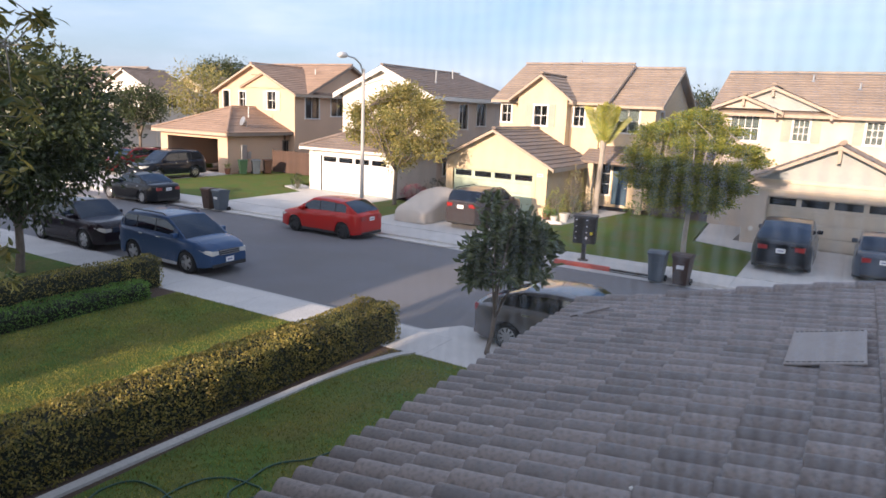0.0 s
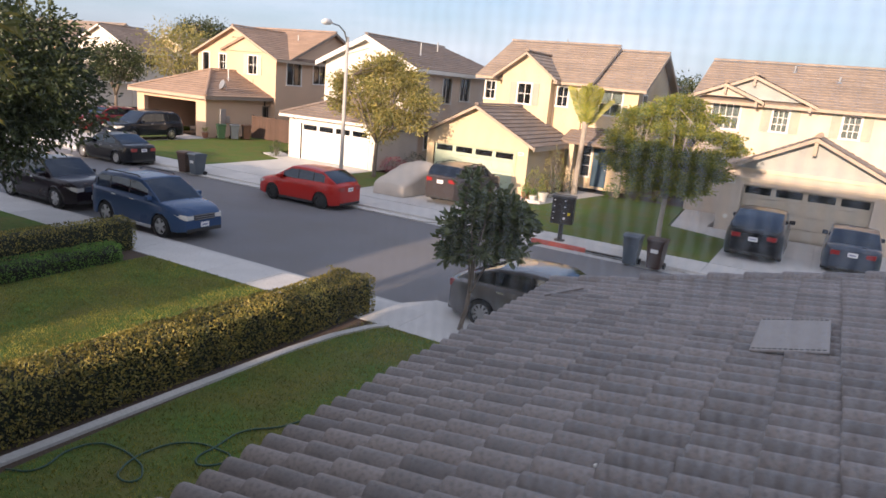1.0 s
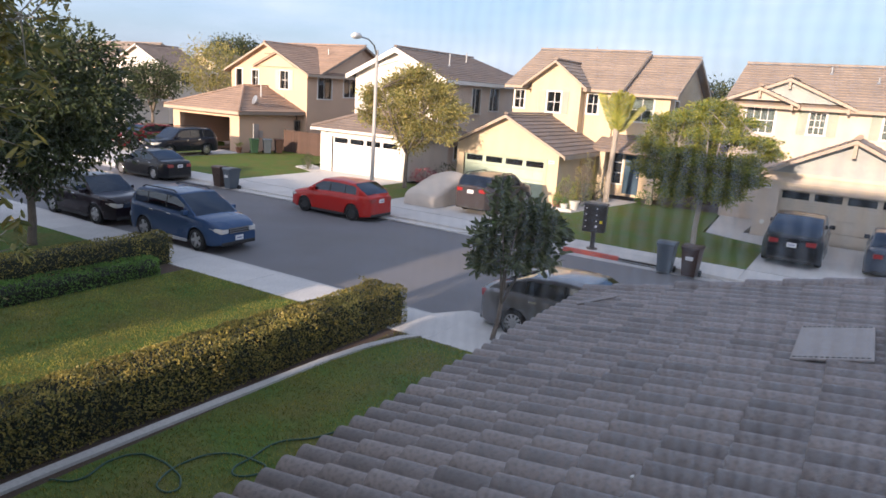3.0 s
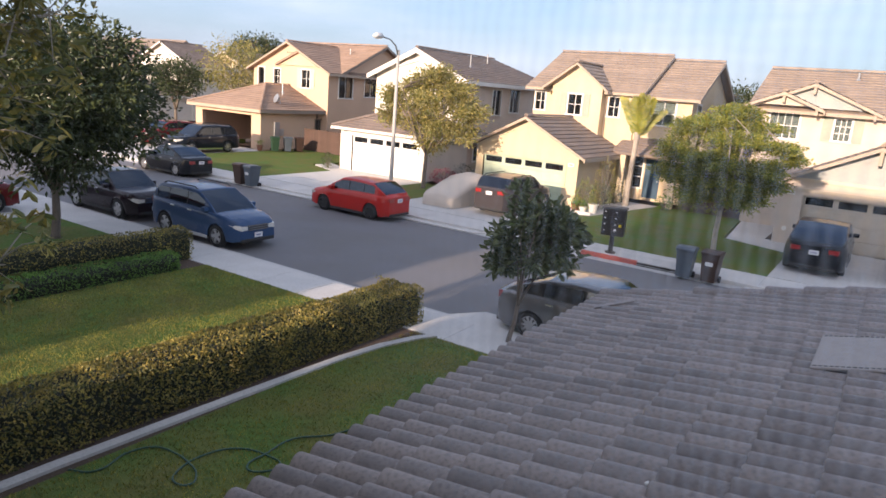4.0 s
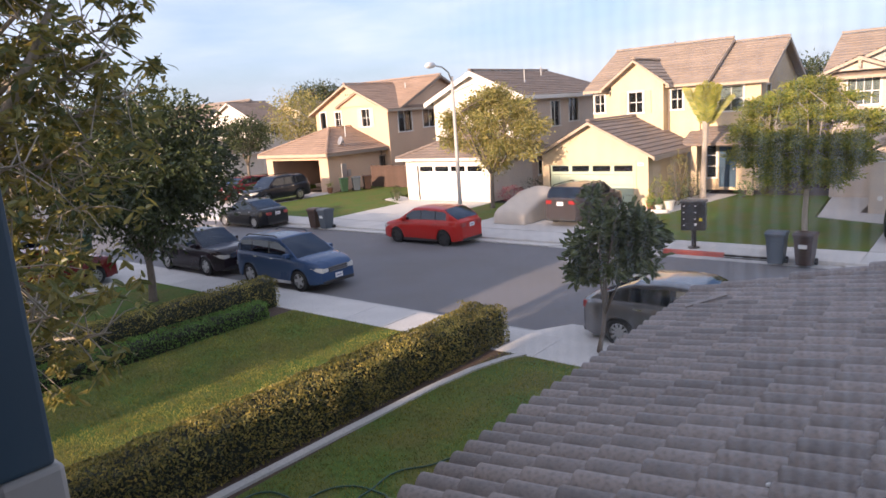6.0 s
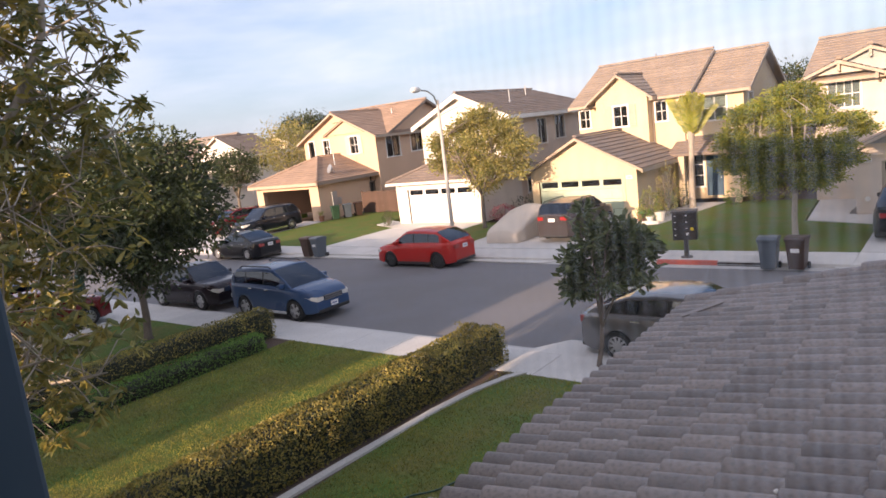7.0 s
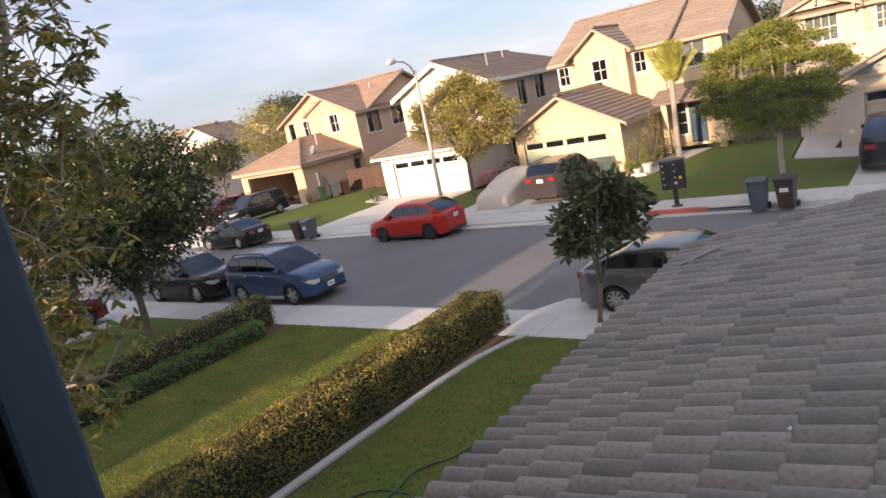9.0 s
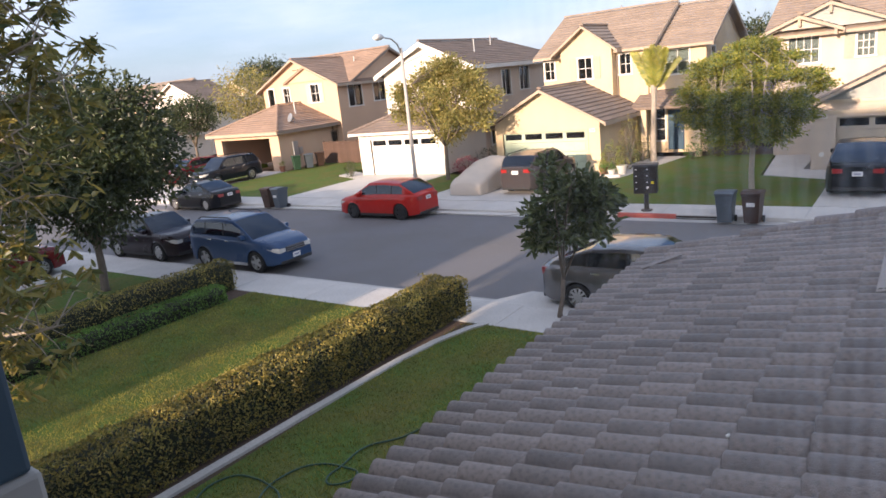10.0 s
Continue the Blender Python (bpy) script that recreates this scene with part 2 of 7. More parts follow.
def prism(bm, outline, a, b, axis="y"):
    """Extrudes an outline of (u, z) pairs from a to b along an axis ("y": u is x; "x": u is y; "z": outline is (x, y))."""
    def at(u, w, s):
        return {"y": (u, s, w), "x": (s, u, w), "z": (u, w, s)}[axis]
    r0 = [bm.verts.new(at(u, w, a)) for u, w in outline]
    r1 = [bm.verts.new(at(u, w, b)) for u, w in outline]
    n = len(outline)
    for k in range(n):
        bm.faces.new((r0[k], r0[(k + 1) % n], r1[(k + 1) % n], r1[k]))
    bm.faces.new(r0[::-1])
    bm.faces.new(r1)


def finish(bm, name, material, smooth=False, bevel=0.0, merge=False):
    if merge:
        bmesh.ops.remove_doubles(bm, verts=bm.verts, dist=0.0004)
    if bevel:
        bmesh.ops.bevel(bm, geom=list(bm.edges), offset=bevel, segments=2, affect="EDGES", profile=0.5, clamp_overlap=True)
    bmesh.ops.recalc_face_normals(bm, faces=bm.faces)
    me = bpy.data.meshes.new(name)
    bm.to_mesh(me)
    bm.free()
    for m in material if isinstance(material, (list, tuple)) else [material]:
        me.materials.append(m)
    if smooth:
        me.polygons.foreach_set("use_smooth", [True] * len(me.polygons))
    return me


def part(name, bm, material, parent, label="", smooth=False, bevel=0.0, merge=False):
    ob = new(name, finish(bm, name, material, smooth, bevel, merge))
    ob.parent = parent
    if label:
        ob["label"] = label
    return ob


def thing(name, m, label, category, group="", kind=""):
    ob = new(name)
    ob.matrix_world = m
    return tagged(ob, label, category, group, kind)


def single(name, bm, material, label, category, kind="", smooth=False, bevel=0.0, m=None, group="", merge=False):
    ob = new(name, finish(bm, name, material, smooth, bevel, merge))
    if m is not None:
        ob.matrix_world = m
    return tagged(ob, label, category, group, kind)


def wall_sheet(bm, axis, at, u0, u1, z0, z1, holes=(), thick=0.2):
    """A wall with rectangular openings through it. axis "y": stands at y = at with its thickness towards +y, u runs along x;
    axis "x": stands at x = at with its thickness towards -x, u runs along y."""
    us = sorted({u0, u1, *[h[0] for h in holes], *[h[1] for h in holes]})
    zs = sorted({z0, z1, *[h[2] for h in holes], *[h[3] for h in holes]})
    inner = at + thick if axis == "y" else at - thick

    def p(u, z, s):
        return (u, s, z) if axis == "y" else (s, u, z)
    for ua, ub in zip(us, us[1:]):
        for za, zb in zip(zs, zs[1:]):
            cu, cz = (ua + ub) / 2, (za + zb) / 2
            if any(h[0] < cu < h[1] and h[2] < cz < h[3] for h in holes):
                continue
            quad(bm, p(ua, za, at), p(ub, za, at), p(ub, zb, at), p(ua, zb, at))
            quad(bm, p(ua, za, inner), p(ua, zb, inner), p(ub, zb, inner), p(ub, za, inner))
    rims = [(*h,) for h in holes] + [(u0, u1, z0, z1)]
    for a, b, c, d in rims:
        for (ua, za), (ub, zb) in (((a, c), (b, c)), ((b, c), (b, d)), ((b, d), (a, d)), ((a, d), (a, c))):
            quad(bm, p(ua, za, at), p(ub, zb, at), p(ub, zb, inner), p(ua, za, inner))


def slope(bm, e0, e1, t1, t0, course=0.34, step=0.035, thick=0.12):
    """One roof slope from eave e0-e1 up to t1-t0, laid in stepped courses of tile, with its underside."""
    e0, e1, t1, t0 = Vector(e0), Vector(e1), Vector(t1), Vector(t0)
    up = ((t0 + t1) / 2 - (e0 + e1) / 2)
    nrm = (e1 - e0).cross(up).normalized()
    if nrm.z < 0:
        nrm.negate()
    n = max(2, round(up.length / course))
    for i in range(n):
        a, b = i / n, (i + 1) / n
        l0, r0, l1, r1 = e0.lerp(t0, a), e1.lerp(t1, a), e0.lerp(t0, b), e1.lerp(t1, b)
        w = (r0 - l0).length
        k = max(1, round(w / 1.6))
        for j in range(k):
            s0, s1 = j / k, (j + 1) / k
            lift = nrm * (step + random.uniform(-0.004, 0.006))
            quad(bm, l0.lerp(r0, s0) + lift, l0.lerp(r0, s1) + lift, l1.lerp(r1, s1), l1.lerp(r1, s0))
            quad(bm, l0.lerp(r0, s0), l0.lerp(r0, s1), l0.lerp(r0, s1) + lift, l0.lerp(r0, s0) + lift)
    d = nrm * -thick
    quad(bm, e0 + d, t0 + d, t1 + d, e1 + d)
    quad(bm, e0, e1, e1 + d, e0 + d)
    quad(bm, e0, e0 + d, t0 + d, t0)
    quad(bm, e1, t1, t1 + d, e1 + d)


def caps(bm, a, b, r=0.11, length=0.42):
    """A line of half-round cap tiles from a to b."""
    a, b = Vector(a), Vector(b)
    n = max(1, round((b - a).length / length))
    d = (b - a).normalized()
    side = d.cross(Vector((0, 0, 1))).normalized()
    up = side.cross(d)
    for i in range(n):
        p, q = a.lerp(b, i / n), a.lerp(b, (i + 1.08) / n)
        ring = []
        for c, rr in ((p, r * 1.08), (q, r * 0.92)):
            ring.append([bm.verts.new(c + side * rr * math.cos(t) * 1.15 + up * (rr * math.sin(t) + 0.0)) for t in [math.pi * k / 5 for k in range(6)]])
        for k in range(5):
            bm.faces.new((ring[0][k], ring[0][k + 1], ring[1][k + 1], ring[1][k]))
        bm.faces.new(ring[0])
        bm.faces.new(ring[1][::-1])


# ---- ground, road, pavements ----
ROAD_Z = -0.13
NEAR_KERB, FAR_KERB = 13.25, 22.95

b = bm_new()
quad(b, (-900, -900, -0.3), (900, -900, -0.3), (900, 900, -0.3), (-900, 900, -0.3))
single("ground", b, M["soil"], "bare earth reaching to the horizon", "ground", "structure")

b = bm_new()
N_ROAD = 60
for i in range(N_ROAD):
    xa, xb = -150 + 3.5 * i, -150 + 3.5 * (i + 1)
    ym = (NEAR_KERB + FAR_KERB) / 2
    for ya, yb, za, zb in ((NEAR_KERB + 0.4, ym, ROAD_Z - 0.02, ROAD_Z + 0.06), (ym, FAR_KERB - 0.4, ROAD_Z + 0.06, ROAD_Z - 0.02)):
        quad(b, (xa, ya, za), (xb, ya, za), (xb, yb, zb), (xa, yb, zb))
single("road", b, M["asphalt"], "grey worn asphalt street", "road", "structure", merge=True)


def slab(name, outline, z0, z1, mat_key, label, category, kind="structure"):
    bb = bm_new()
    prism(bb, outline, z0, z1, "z")
    return single(name, bb, M[mat_key], label, category, kind)


# kerbs and gutters
for y_face, s, nm in ((NEAR_KERB, -1, "near"), (FAR_KERB, 1, "far")):
    b = bm_new()
    box(b, -150, min(y_face, y_face + s * 0.16), -0.29, 60, max(y_face, y_face + s * 0.16), 0.0)
    single("kerb", b, M["concrete"], "low concrete kerb along the street", "kerb", "structure", bevel=0.02)
    b = bm_new()
    box(b, -150, min(y_face, y_face - s * 0.42), -0.29, 60, max(y_face, y_face - s * 0.42), ROAD_Z - 0.008)
    single("gutter", b, M["gutter"], "concrete gutter strip beside the kerb", "gutter", "structure")


def pavement(y0, y1, x_near, x_far, label):
    """A pavement: real slabs where the camera is close, one long base under them."""
    bb = bm_new()
    box(bb, -150, y0, -0.29, 60, y1, -0.02)
    base = single("pavement", bb, M["gutter"], label, "pavement", "structure")
    lengths = 1.5
    bb = bm_new()
    box(bb, 0.006, y0 + 0.004, -0.05, lengths - 0.006, y1 - 0.004, 0.004)
    me = finish(bb, "slab", M["concrete"], bevel=0.006)
    x = x_near
    while x < x_far:
        ob = new("slab", me)
        ob.parent = base
        ob.location = (x, 0, random.uniform(-0.003, 0.003))
        x += lengths
    bb = bm_new()
    box(bb, -150, y0, -0.05, x_near - 0.01, y1, 0.0)
    box(bb, x_far + 0.2, y0, -0.05, 60, y1, 0.0)
    part("far_slabs", bb, M["concrete"], base)
    return base


pavement(11.75, NEAR_KERB - 0.16, -57, 6, "pale concrete pavement beside the lawns")
pavement(FAR_KERB + 0.16, 24.65, -66, 12, "pale concrete pavement in front of the houses")

# lawns and beds on this side
slab("lawn", [(-8.3, -30), (60, -30), (60, 11.72), (-7.9, 11.72), (-8.15, 10.8), (-8.3, 9.6)], -0.29, 0.012, "lawn", "mown green lawn with a hose lying on it", "lawn")
slab("lawn", [(-15.55, -30), (-10.0, -30), (-9.6, 11.72), (-15.55, 11.72)], -0.29, 0.012, "lawn", "mown green lawn crossed by a strip of sun", "lawn")
slab("lawn", [(-24.2, -30), (-17.8, -30), (-17.8, 11.72), (-24.2, 11.72)], -0.29, 0.012, "lawn", "small lawn with a street tree", "lawn")
slab("lawn", [(-60, -30), (-31.2, -30), (-31.2, 11.72), (-60, 11.72)], -0.29, 0.01, "lawn", "lawn beyond the neighbour's driveway", "lawn")
slab("planting_bed", [(-10.0, -30), (-8.45, -30), (-8.0, 11.72), (-9.6, 11.72)], -0.29, 0.0, "soil", "dark bare soil under the hedge", "bed")
slab("planting_bed", [(-17.8, -30), (-15.55, -30), (-15.55, 11.72), (-17.8, 11.72)], -0.29, 0.0, "soil", "dark bare soil under the hedges", "bed")
slab("driveway", [(-31.1, -6), (-24.3, -6), (-24.3, 11.74), (-31.1, 11.74)], -0.29, 0.012, "concrete", "neighbour's concrete driveway", "driveway")

# mowing strip that curls round the end of the hedge
b = bm_new()
line = [(-8.62, -14), (-8.62, 4), (-8.52, 7), (-8.40, 9.4), (-8.26, 10.5), (-8.0, 11.4), (-7.8, 11.75)]
for i, ((xa, ya), (xb, yb)) in enumerate(zip(line, line[1:])):
    w = 0.17
    for za, zb in ((-0.1, 0.05),):
        prism(b, [(xa, ya), (xa + w, ya), (xb + w, yb), (xb, yb)], za, zb, "z")
single("mowing_strip", b, M["concrete"], "narrow concrete mowing strip along the hedge bed", "edging", "structure")

# driveway aprons across the near pavement
slab("apron", [(-8.6, NEAR_KERB + 0.01), (-4.0, NEAR_KERB + 0.01), (-5.4, 14.3), (-7.9, 14.3)], -0.29, -0.06, "concrete", "sloping concrete driveway apron", "apron")

# far side: driveways, lawns and walks
FAR_LAWN_Y = 24.68
for x0, x1, y1, lab in ((-45.2, -38.0, 33.7, "driveway of the peach house"), (-28.3, -22.4, 31.8, "driveway of the white house"),
                        (-19.3, -13.4, 32.0, "driveway with a covered car"), (-3.0, 3.2, 32.0, "driveway of the cream house")):
    base = slab("driveway", [(x0, FAR_LAWN_Y), (x1, FAR_LAWN_Y), (x1, y1), (x0, y1)], -0.29, 0.0, "gutter", "concrete " + lab, "driveway")
    nx, ny = 2, 4
    wx, wy = (x1 - x0) / nx, (y1 - FAR_LAWN_Y) / ny
    bb = bm_new()
    box(bb, 0.01, 0.01, -0.05, wx - 0.01, wy - 0.01, 0.014)
    me = finish(bb, "slab", M["concrete"], bevel=0.006)
    for i in range(nx):
        for j in range(ny):
            ob = new("slab", me)
            ob.parent = base
            ob.location = (x0 + i * wx, FAR_LAWN_Y + j * wy, random.uniform(-0.003, 0.003))
    slab("apron", [(x0 - 0.5, FAR_KERB - 0.005), (x0, FAR_KERB - 0.42), (x1, FAR_KERB - 0.42), (x1 + 0.5, FAR_KERB - 0.005)], -0.29, -0.09, "concrete",
         "concrete apron at the foot of a driveway", "apron")
slab("lawn", [(-37.995, FAR_LAWN_Y), (-28.305, FAR_LAWN_Y), (-28.305, 30.28), (-31.0, 31.4), (-31.0, 40), (-37.995, 40)], -0.29, 0.012, "lawn", "green front lawn between two driveways", "lawn")
slab("walk", [(-28.305, 30.3), (-28.305, 31.7), (-30.9, 33.2), (-30.9, 31.6)], -0.29, 0.016, "concrete", "short concrete garden walk", "path")
slab("lawn", [(-22.395, FAR_LAWN_Y), (-19.305, FAR_LAWN_Y), (-19.305, 31.6), (-22.395, 31.6)], -0.29, 0.012, "lawn", "narrow lawn strip with a street tree", "lawn")
slab("lawn", [(-13.395, FAR_LAWN_Y), (-3.005, FAR_LAWN_Y), (-3.005, 29.66), (-5.7, 30.7), (-6.2, 36.9), (-10.4, 36.9), (-11.65, 30.27), (-13.395, 29.44)], -0.29, 0.012, "lawn",
     "green front lawn with a shade tree", "lawn")
slab("walk", [(-13.395, 29.45), (-11.66, 30.28), (-10.5, 36.9), (-12.2, 36.9), (-13.3, 31.5)], -0.29, 0.016, "concrete", "concrete walk to the front door", "path")
slab("walk", [(-3.005, 29.67), (-3.005, 31.9), (-4.3, 32.2), (-4.3, 38.2), (-6.2, 38.2), (-5.6, 30.8)], -0.29, 0.016, "concrete", "concrete walk beside the garage", "path")
slab("lawn", [(3.205, FAR_LAWN_Y), (14, FAR_LAWN_Y), (14, 34), (3.205, 34)], -0.29, 0.012, "lawn", "green front lawn beside the driveway", "lawn")
slab("lawn", [(-58, FAR_LAWN_Y), (-45.205, FAR_LAWN_Y), (-45.205, 38), (-58, 38)], -0.29, 0.012, "lawn", "green front lawn far along the street", "lawn")
slab("lawn", [(-120, FAR_LAWN_Y), (-66, FAR_LAWN_Y), (-66, 38), (-120, 38)], -0.29, 0.012, "lawn", "green front lawn far along the street", "lawn")

# red kerb and storm drain
b = bm_new()
box(b, -9.0, FAR_KERB - 0.006, -0.2, -6.9, FAR_KERB + 0.17, 0.006)
single("red_kerb", b, M["red_paint"], "red painted kerb beside the storm drain", "kerb", "structure", bevel=0.015)
drain = thing("storm_drain", pose(-5.95, FAR_KERB, 0), "storm drain with a dark kerb inlet and concrete lid", "drain")
# solid block; the darkness of the opening is painted into its colour
b = bm_new()
box(b, -0.95, -0.03, -0.17, 0.95, 0.1, -0.02)
part("inlet", b, M["dark_inside"], drain, "near-black block for the inlet's shade")
b = bm_new()
box(b, -0.95, -0.02, -0.02, 0.95, 1.0, 0.012)
part("lid", b, M["concrete"], drain)
b = bm_new()
box(b, -0.95, -0.04, -0.105, 0.95, -0.03, -0.085)
part("bar", b, M["metal_grey"], drain)
b = bm_new()
prism(b, [(0.3 * math.cos(k * math.pi / 8) + 0.3, 0.3 * math.sin(k * math.pi / 8) + 0.55) for k in range(16)], 0.0, 0.02, "z")
part("manhole_cover", b, M["metal_grey"], drain, "round iron cover")


# ---- houses ----
def window(parent, axis, at, u0, u1, z0, z1, cols=2, rows=2, trim="trim_white", shutters=None, label="", pane="pane"):
    """A sash window set in an opening of a wall: surround, glazing bars and panes."""
    s = -1 if axis == "y" else 1          # outwards

    def bar(bb, ua, ub, za, zb, d0, d1):
        lo, hi = sorted((at + s * d0, at + s * d1))
        if axis == "y":
            box(bb, ua, lo, za, ub, hi, zb)
        else:
            box(bb, lo, ua, za, hi, ub, zb)
    w = 0.09
    bb = bm_new()
    bar(bb, u0 - w, u1 + w, z1, z1 + w, -0.05, 0.04)
    bar(bb, u0 - w, u0, z0, z1, -0.05, 0.04)
    bar(bb, u1, u1 + w, z0, z1, -0.05, 0.04)
    win = part("window", bb, M[trim], parent, label)
    bb = bm_new()
    bar(bb, u0 - w - 0.03, u1 + w + 0.03, z0 - w, z0, -0.05, 0.07)
    part("sill", bb, M[trim], win)
    for c in range(1, cols):
        bb = bm_new()
        u = u0 + (u1 - u0) * c / cols
        bar(bb, u - 0.017, u + 0.017, z0, z1, -0.09, -0.05)
        part("glazing_bar", bb, M[trim], win)
    for r in range(1, rows):
        bb = bm_new()
        z = z0 + (z1 - z0) * r / rows
        bar(bb, u0, u1, z - 0.017, z + 0.017, -0.092, -0.052)
        part("glazing_bar", bb, M[trim], win)
    for c in range(cols):
        for r in range(rows):
            bb = bm_new()
            bar(bb, u0 + (u1 - u0) * c / cols, u0 + (u1 - u0) * (c + 1) / cols, z0 + (z1 - z0) * r / rows, z0 + (z1 - z0) * (r + 1) / rows, -0.115, -0.1)
            part("pane", bb, M[pane], win)
    if pane == "pane_clear":
        bb = bm_new()
        n = int((z1 - z0) / 0.07)
        for k in range(n):
            z = z0 + (z1 - z0) * (k + 0.2) / n
            bar(bb, u0 + 0.01, u1 - 0.01, z, z + 0.055, -0.15, -0.14)
        part("blind", bb, M["blind"], win, "white slatted blind")
    if shutters:
        for ua, ub in ((u0 - w - 0.42, u0 - w - 0.02), (u1 + w + 0.02, u1 + w + 0.42)):
            bb = bm_new()
            bar(bb, ua, ub, z0 - 0.08, z1 + 0.08, 0.0, 0.045)
            n = 9
            for k in range(n):
                z = z0 + (z1 - z0) * (k + 0.3) / n
                bar(bb, ua + 0.05, ub - 0.05, z, z + 0.05, 0.045, 0.06)
            part("shutter", bb, M[shutters], win)
    return win


def garage_door(parent, y, x0, x1, z1, key, frame_key, panes=4, label=""):
    """A sectional garage door of four rows of sunk panels, with lights in the top row."""
    bb = bm_new()
    for (a, c, d, e) in ((x0 - 0.14, x0, 0.0, z1), (x1, x1 + 0.14, 0.0, z1), (x0 - 0.14, x1 + 0.14, z1, z1 + 0.16)):
        box(bb, a, y - 0.035, d, c, y + 0.12, e)
    door = part("garage_door", bb, M[frame_key], parent, label)
    rows = 4
    h = z1 / rows
    for r in range(rows):
        bb = bm_new()
        z0 = r * h
        lights = []
        if r == rows - 1 and panes:
            cell = (x1 - x0) / panes
            lights = [(x0 + cell * k + 0.1, x0 + cell * (k + 1) - 0.1, z0 + 0.16, z0 + h - 0.07) for k in range(panes)]
        wall_sheet(bb, "y", y + 0.1, x0, x1, z0 + 0.008, z0 + h - 0.008, lights, 0.05)
        cells = 8
        cw = (x1 - x0) / cells
        if not lights:
            for k in range(cells):
                a, c = x0 + cw * k + 0.07, x0 + cw * (k + 1) - 0.07
                box(bb, a, y + 0.082, z0 + 0.09, c, y + 0.1, z0 + h - 0.09)
        p = part("panel", bb, M[key], door)
        for u0, u1, za, zb in lights:
            bb = bm_new()
            box(bb, u0, y + 0.12, za, u1, y + 0.135, zb)
            part("light", bb, M["pane"], p)
    return door


def number_plate(parent, x, y, z):
    bb = bm_new()
    box(bb, x - 0.16, y - 0.05, z - 0.08, x + 0.16, y, z + 0.08)
    p = part("house_plate", bb, M["trim_white"], parent, "small white lamp plate")
    for k in range(4):
        bb = bm_new()
        box(bb, x - 0.11 + k * 0.06, y - 0.054, z - 0.04, x - 0.07 + k * 0.06, y - 0.05, z + 0.04)
        part("bar", bb, M["trim_brown"], p)


def gable_y(parent, x0, x1, z_eave, z_ridge, y0, y1, key, trim="trim_brown", over=0.4, name="roof", label="", barge=True):
    """A gabled roof with its ridge along y over walls x0..x1, y0..y1."""
    xm = (x0 + x1) / 2
    k = (z_ridge - z_eave) / (xm - x0)
    ze = z_eave - k * over
    bb = bm_new()
    slope(bb, (x0 - over, y0 - over, ze), (x0 - over, y1 + over, ze), (xm, y1 + over, z_ridge), (xm, y0 - over, z_ridge))
    slope(bb, (x1 + over, y1 + over, ze), (x1 + over, y0 - over, ze), (xm, y0 - over, z_ridge), (xm, y1 + over, z_ridge))
    caps(bb, (xm, y0 - over, z_ridge + 0.02), (xm, y1 + over, z_ridge + 0.02))
    r = part(name, bb, M[key], parent, label)
    if barge:
        for s, xe in ((-1, x0 - over), (1, x1 + over)):
            bb = bm_new()
            y = y0 - over
            prism(bb, [(xe, ze - 0.14), (xm, z_ridge - 0.16), (xm, z_ridge - 0.02), (xe, ze + 0.0)], y - 0.05, y + 0.02, "y")
            part("bargeboard", bb, M[trim], r)
            bb = bm_new()
            box(bb, min(xe, xe + s * 0.06), y0 - over, ze - 0.22, max(xe, xe + s * 0.06), y1 + over, ze - 0.02)
            part("fascia", bb, M[trim], r)
    return r


def gable_wall(bb, x0, x1, z_eave, z_ridge, y, thick=0.2):
    prism(bb, [(x0, z_eave), (x1, z_eave), ((x0 + x1) / 2, z_ridge)], y, y + thick, "y")


def vent_pipe(parent, x, y, z, h=0.5):
    bb = bm_new()
    tube(bb, [(x, y, z - 0.3), (x, y, z + h)], 0.05)
    tube(bb, [(x, y, z - 0.02), (x, y, z + 0.06)], [0.13, 0.06])
    part("vent_pipe", bb, M["metal_grey"], parent)


def shell(parent, key, parts_list, name="wall"):
    for f in parts_list:
        bb = bm_new()
        f(bb)
        part(name, bb, M[key], parent)


def floor_plate(parent, x0, y0, x1, y1, z):
    bb = bm_new()
    box(bb, x0 + 0.2, y0 + 0.2, z - 0.1, x1 - 0.2, y1 - 0.2, z)
    part("floor_slab", bb, M["dark_inside"], parent)


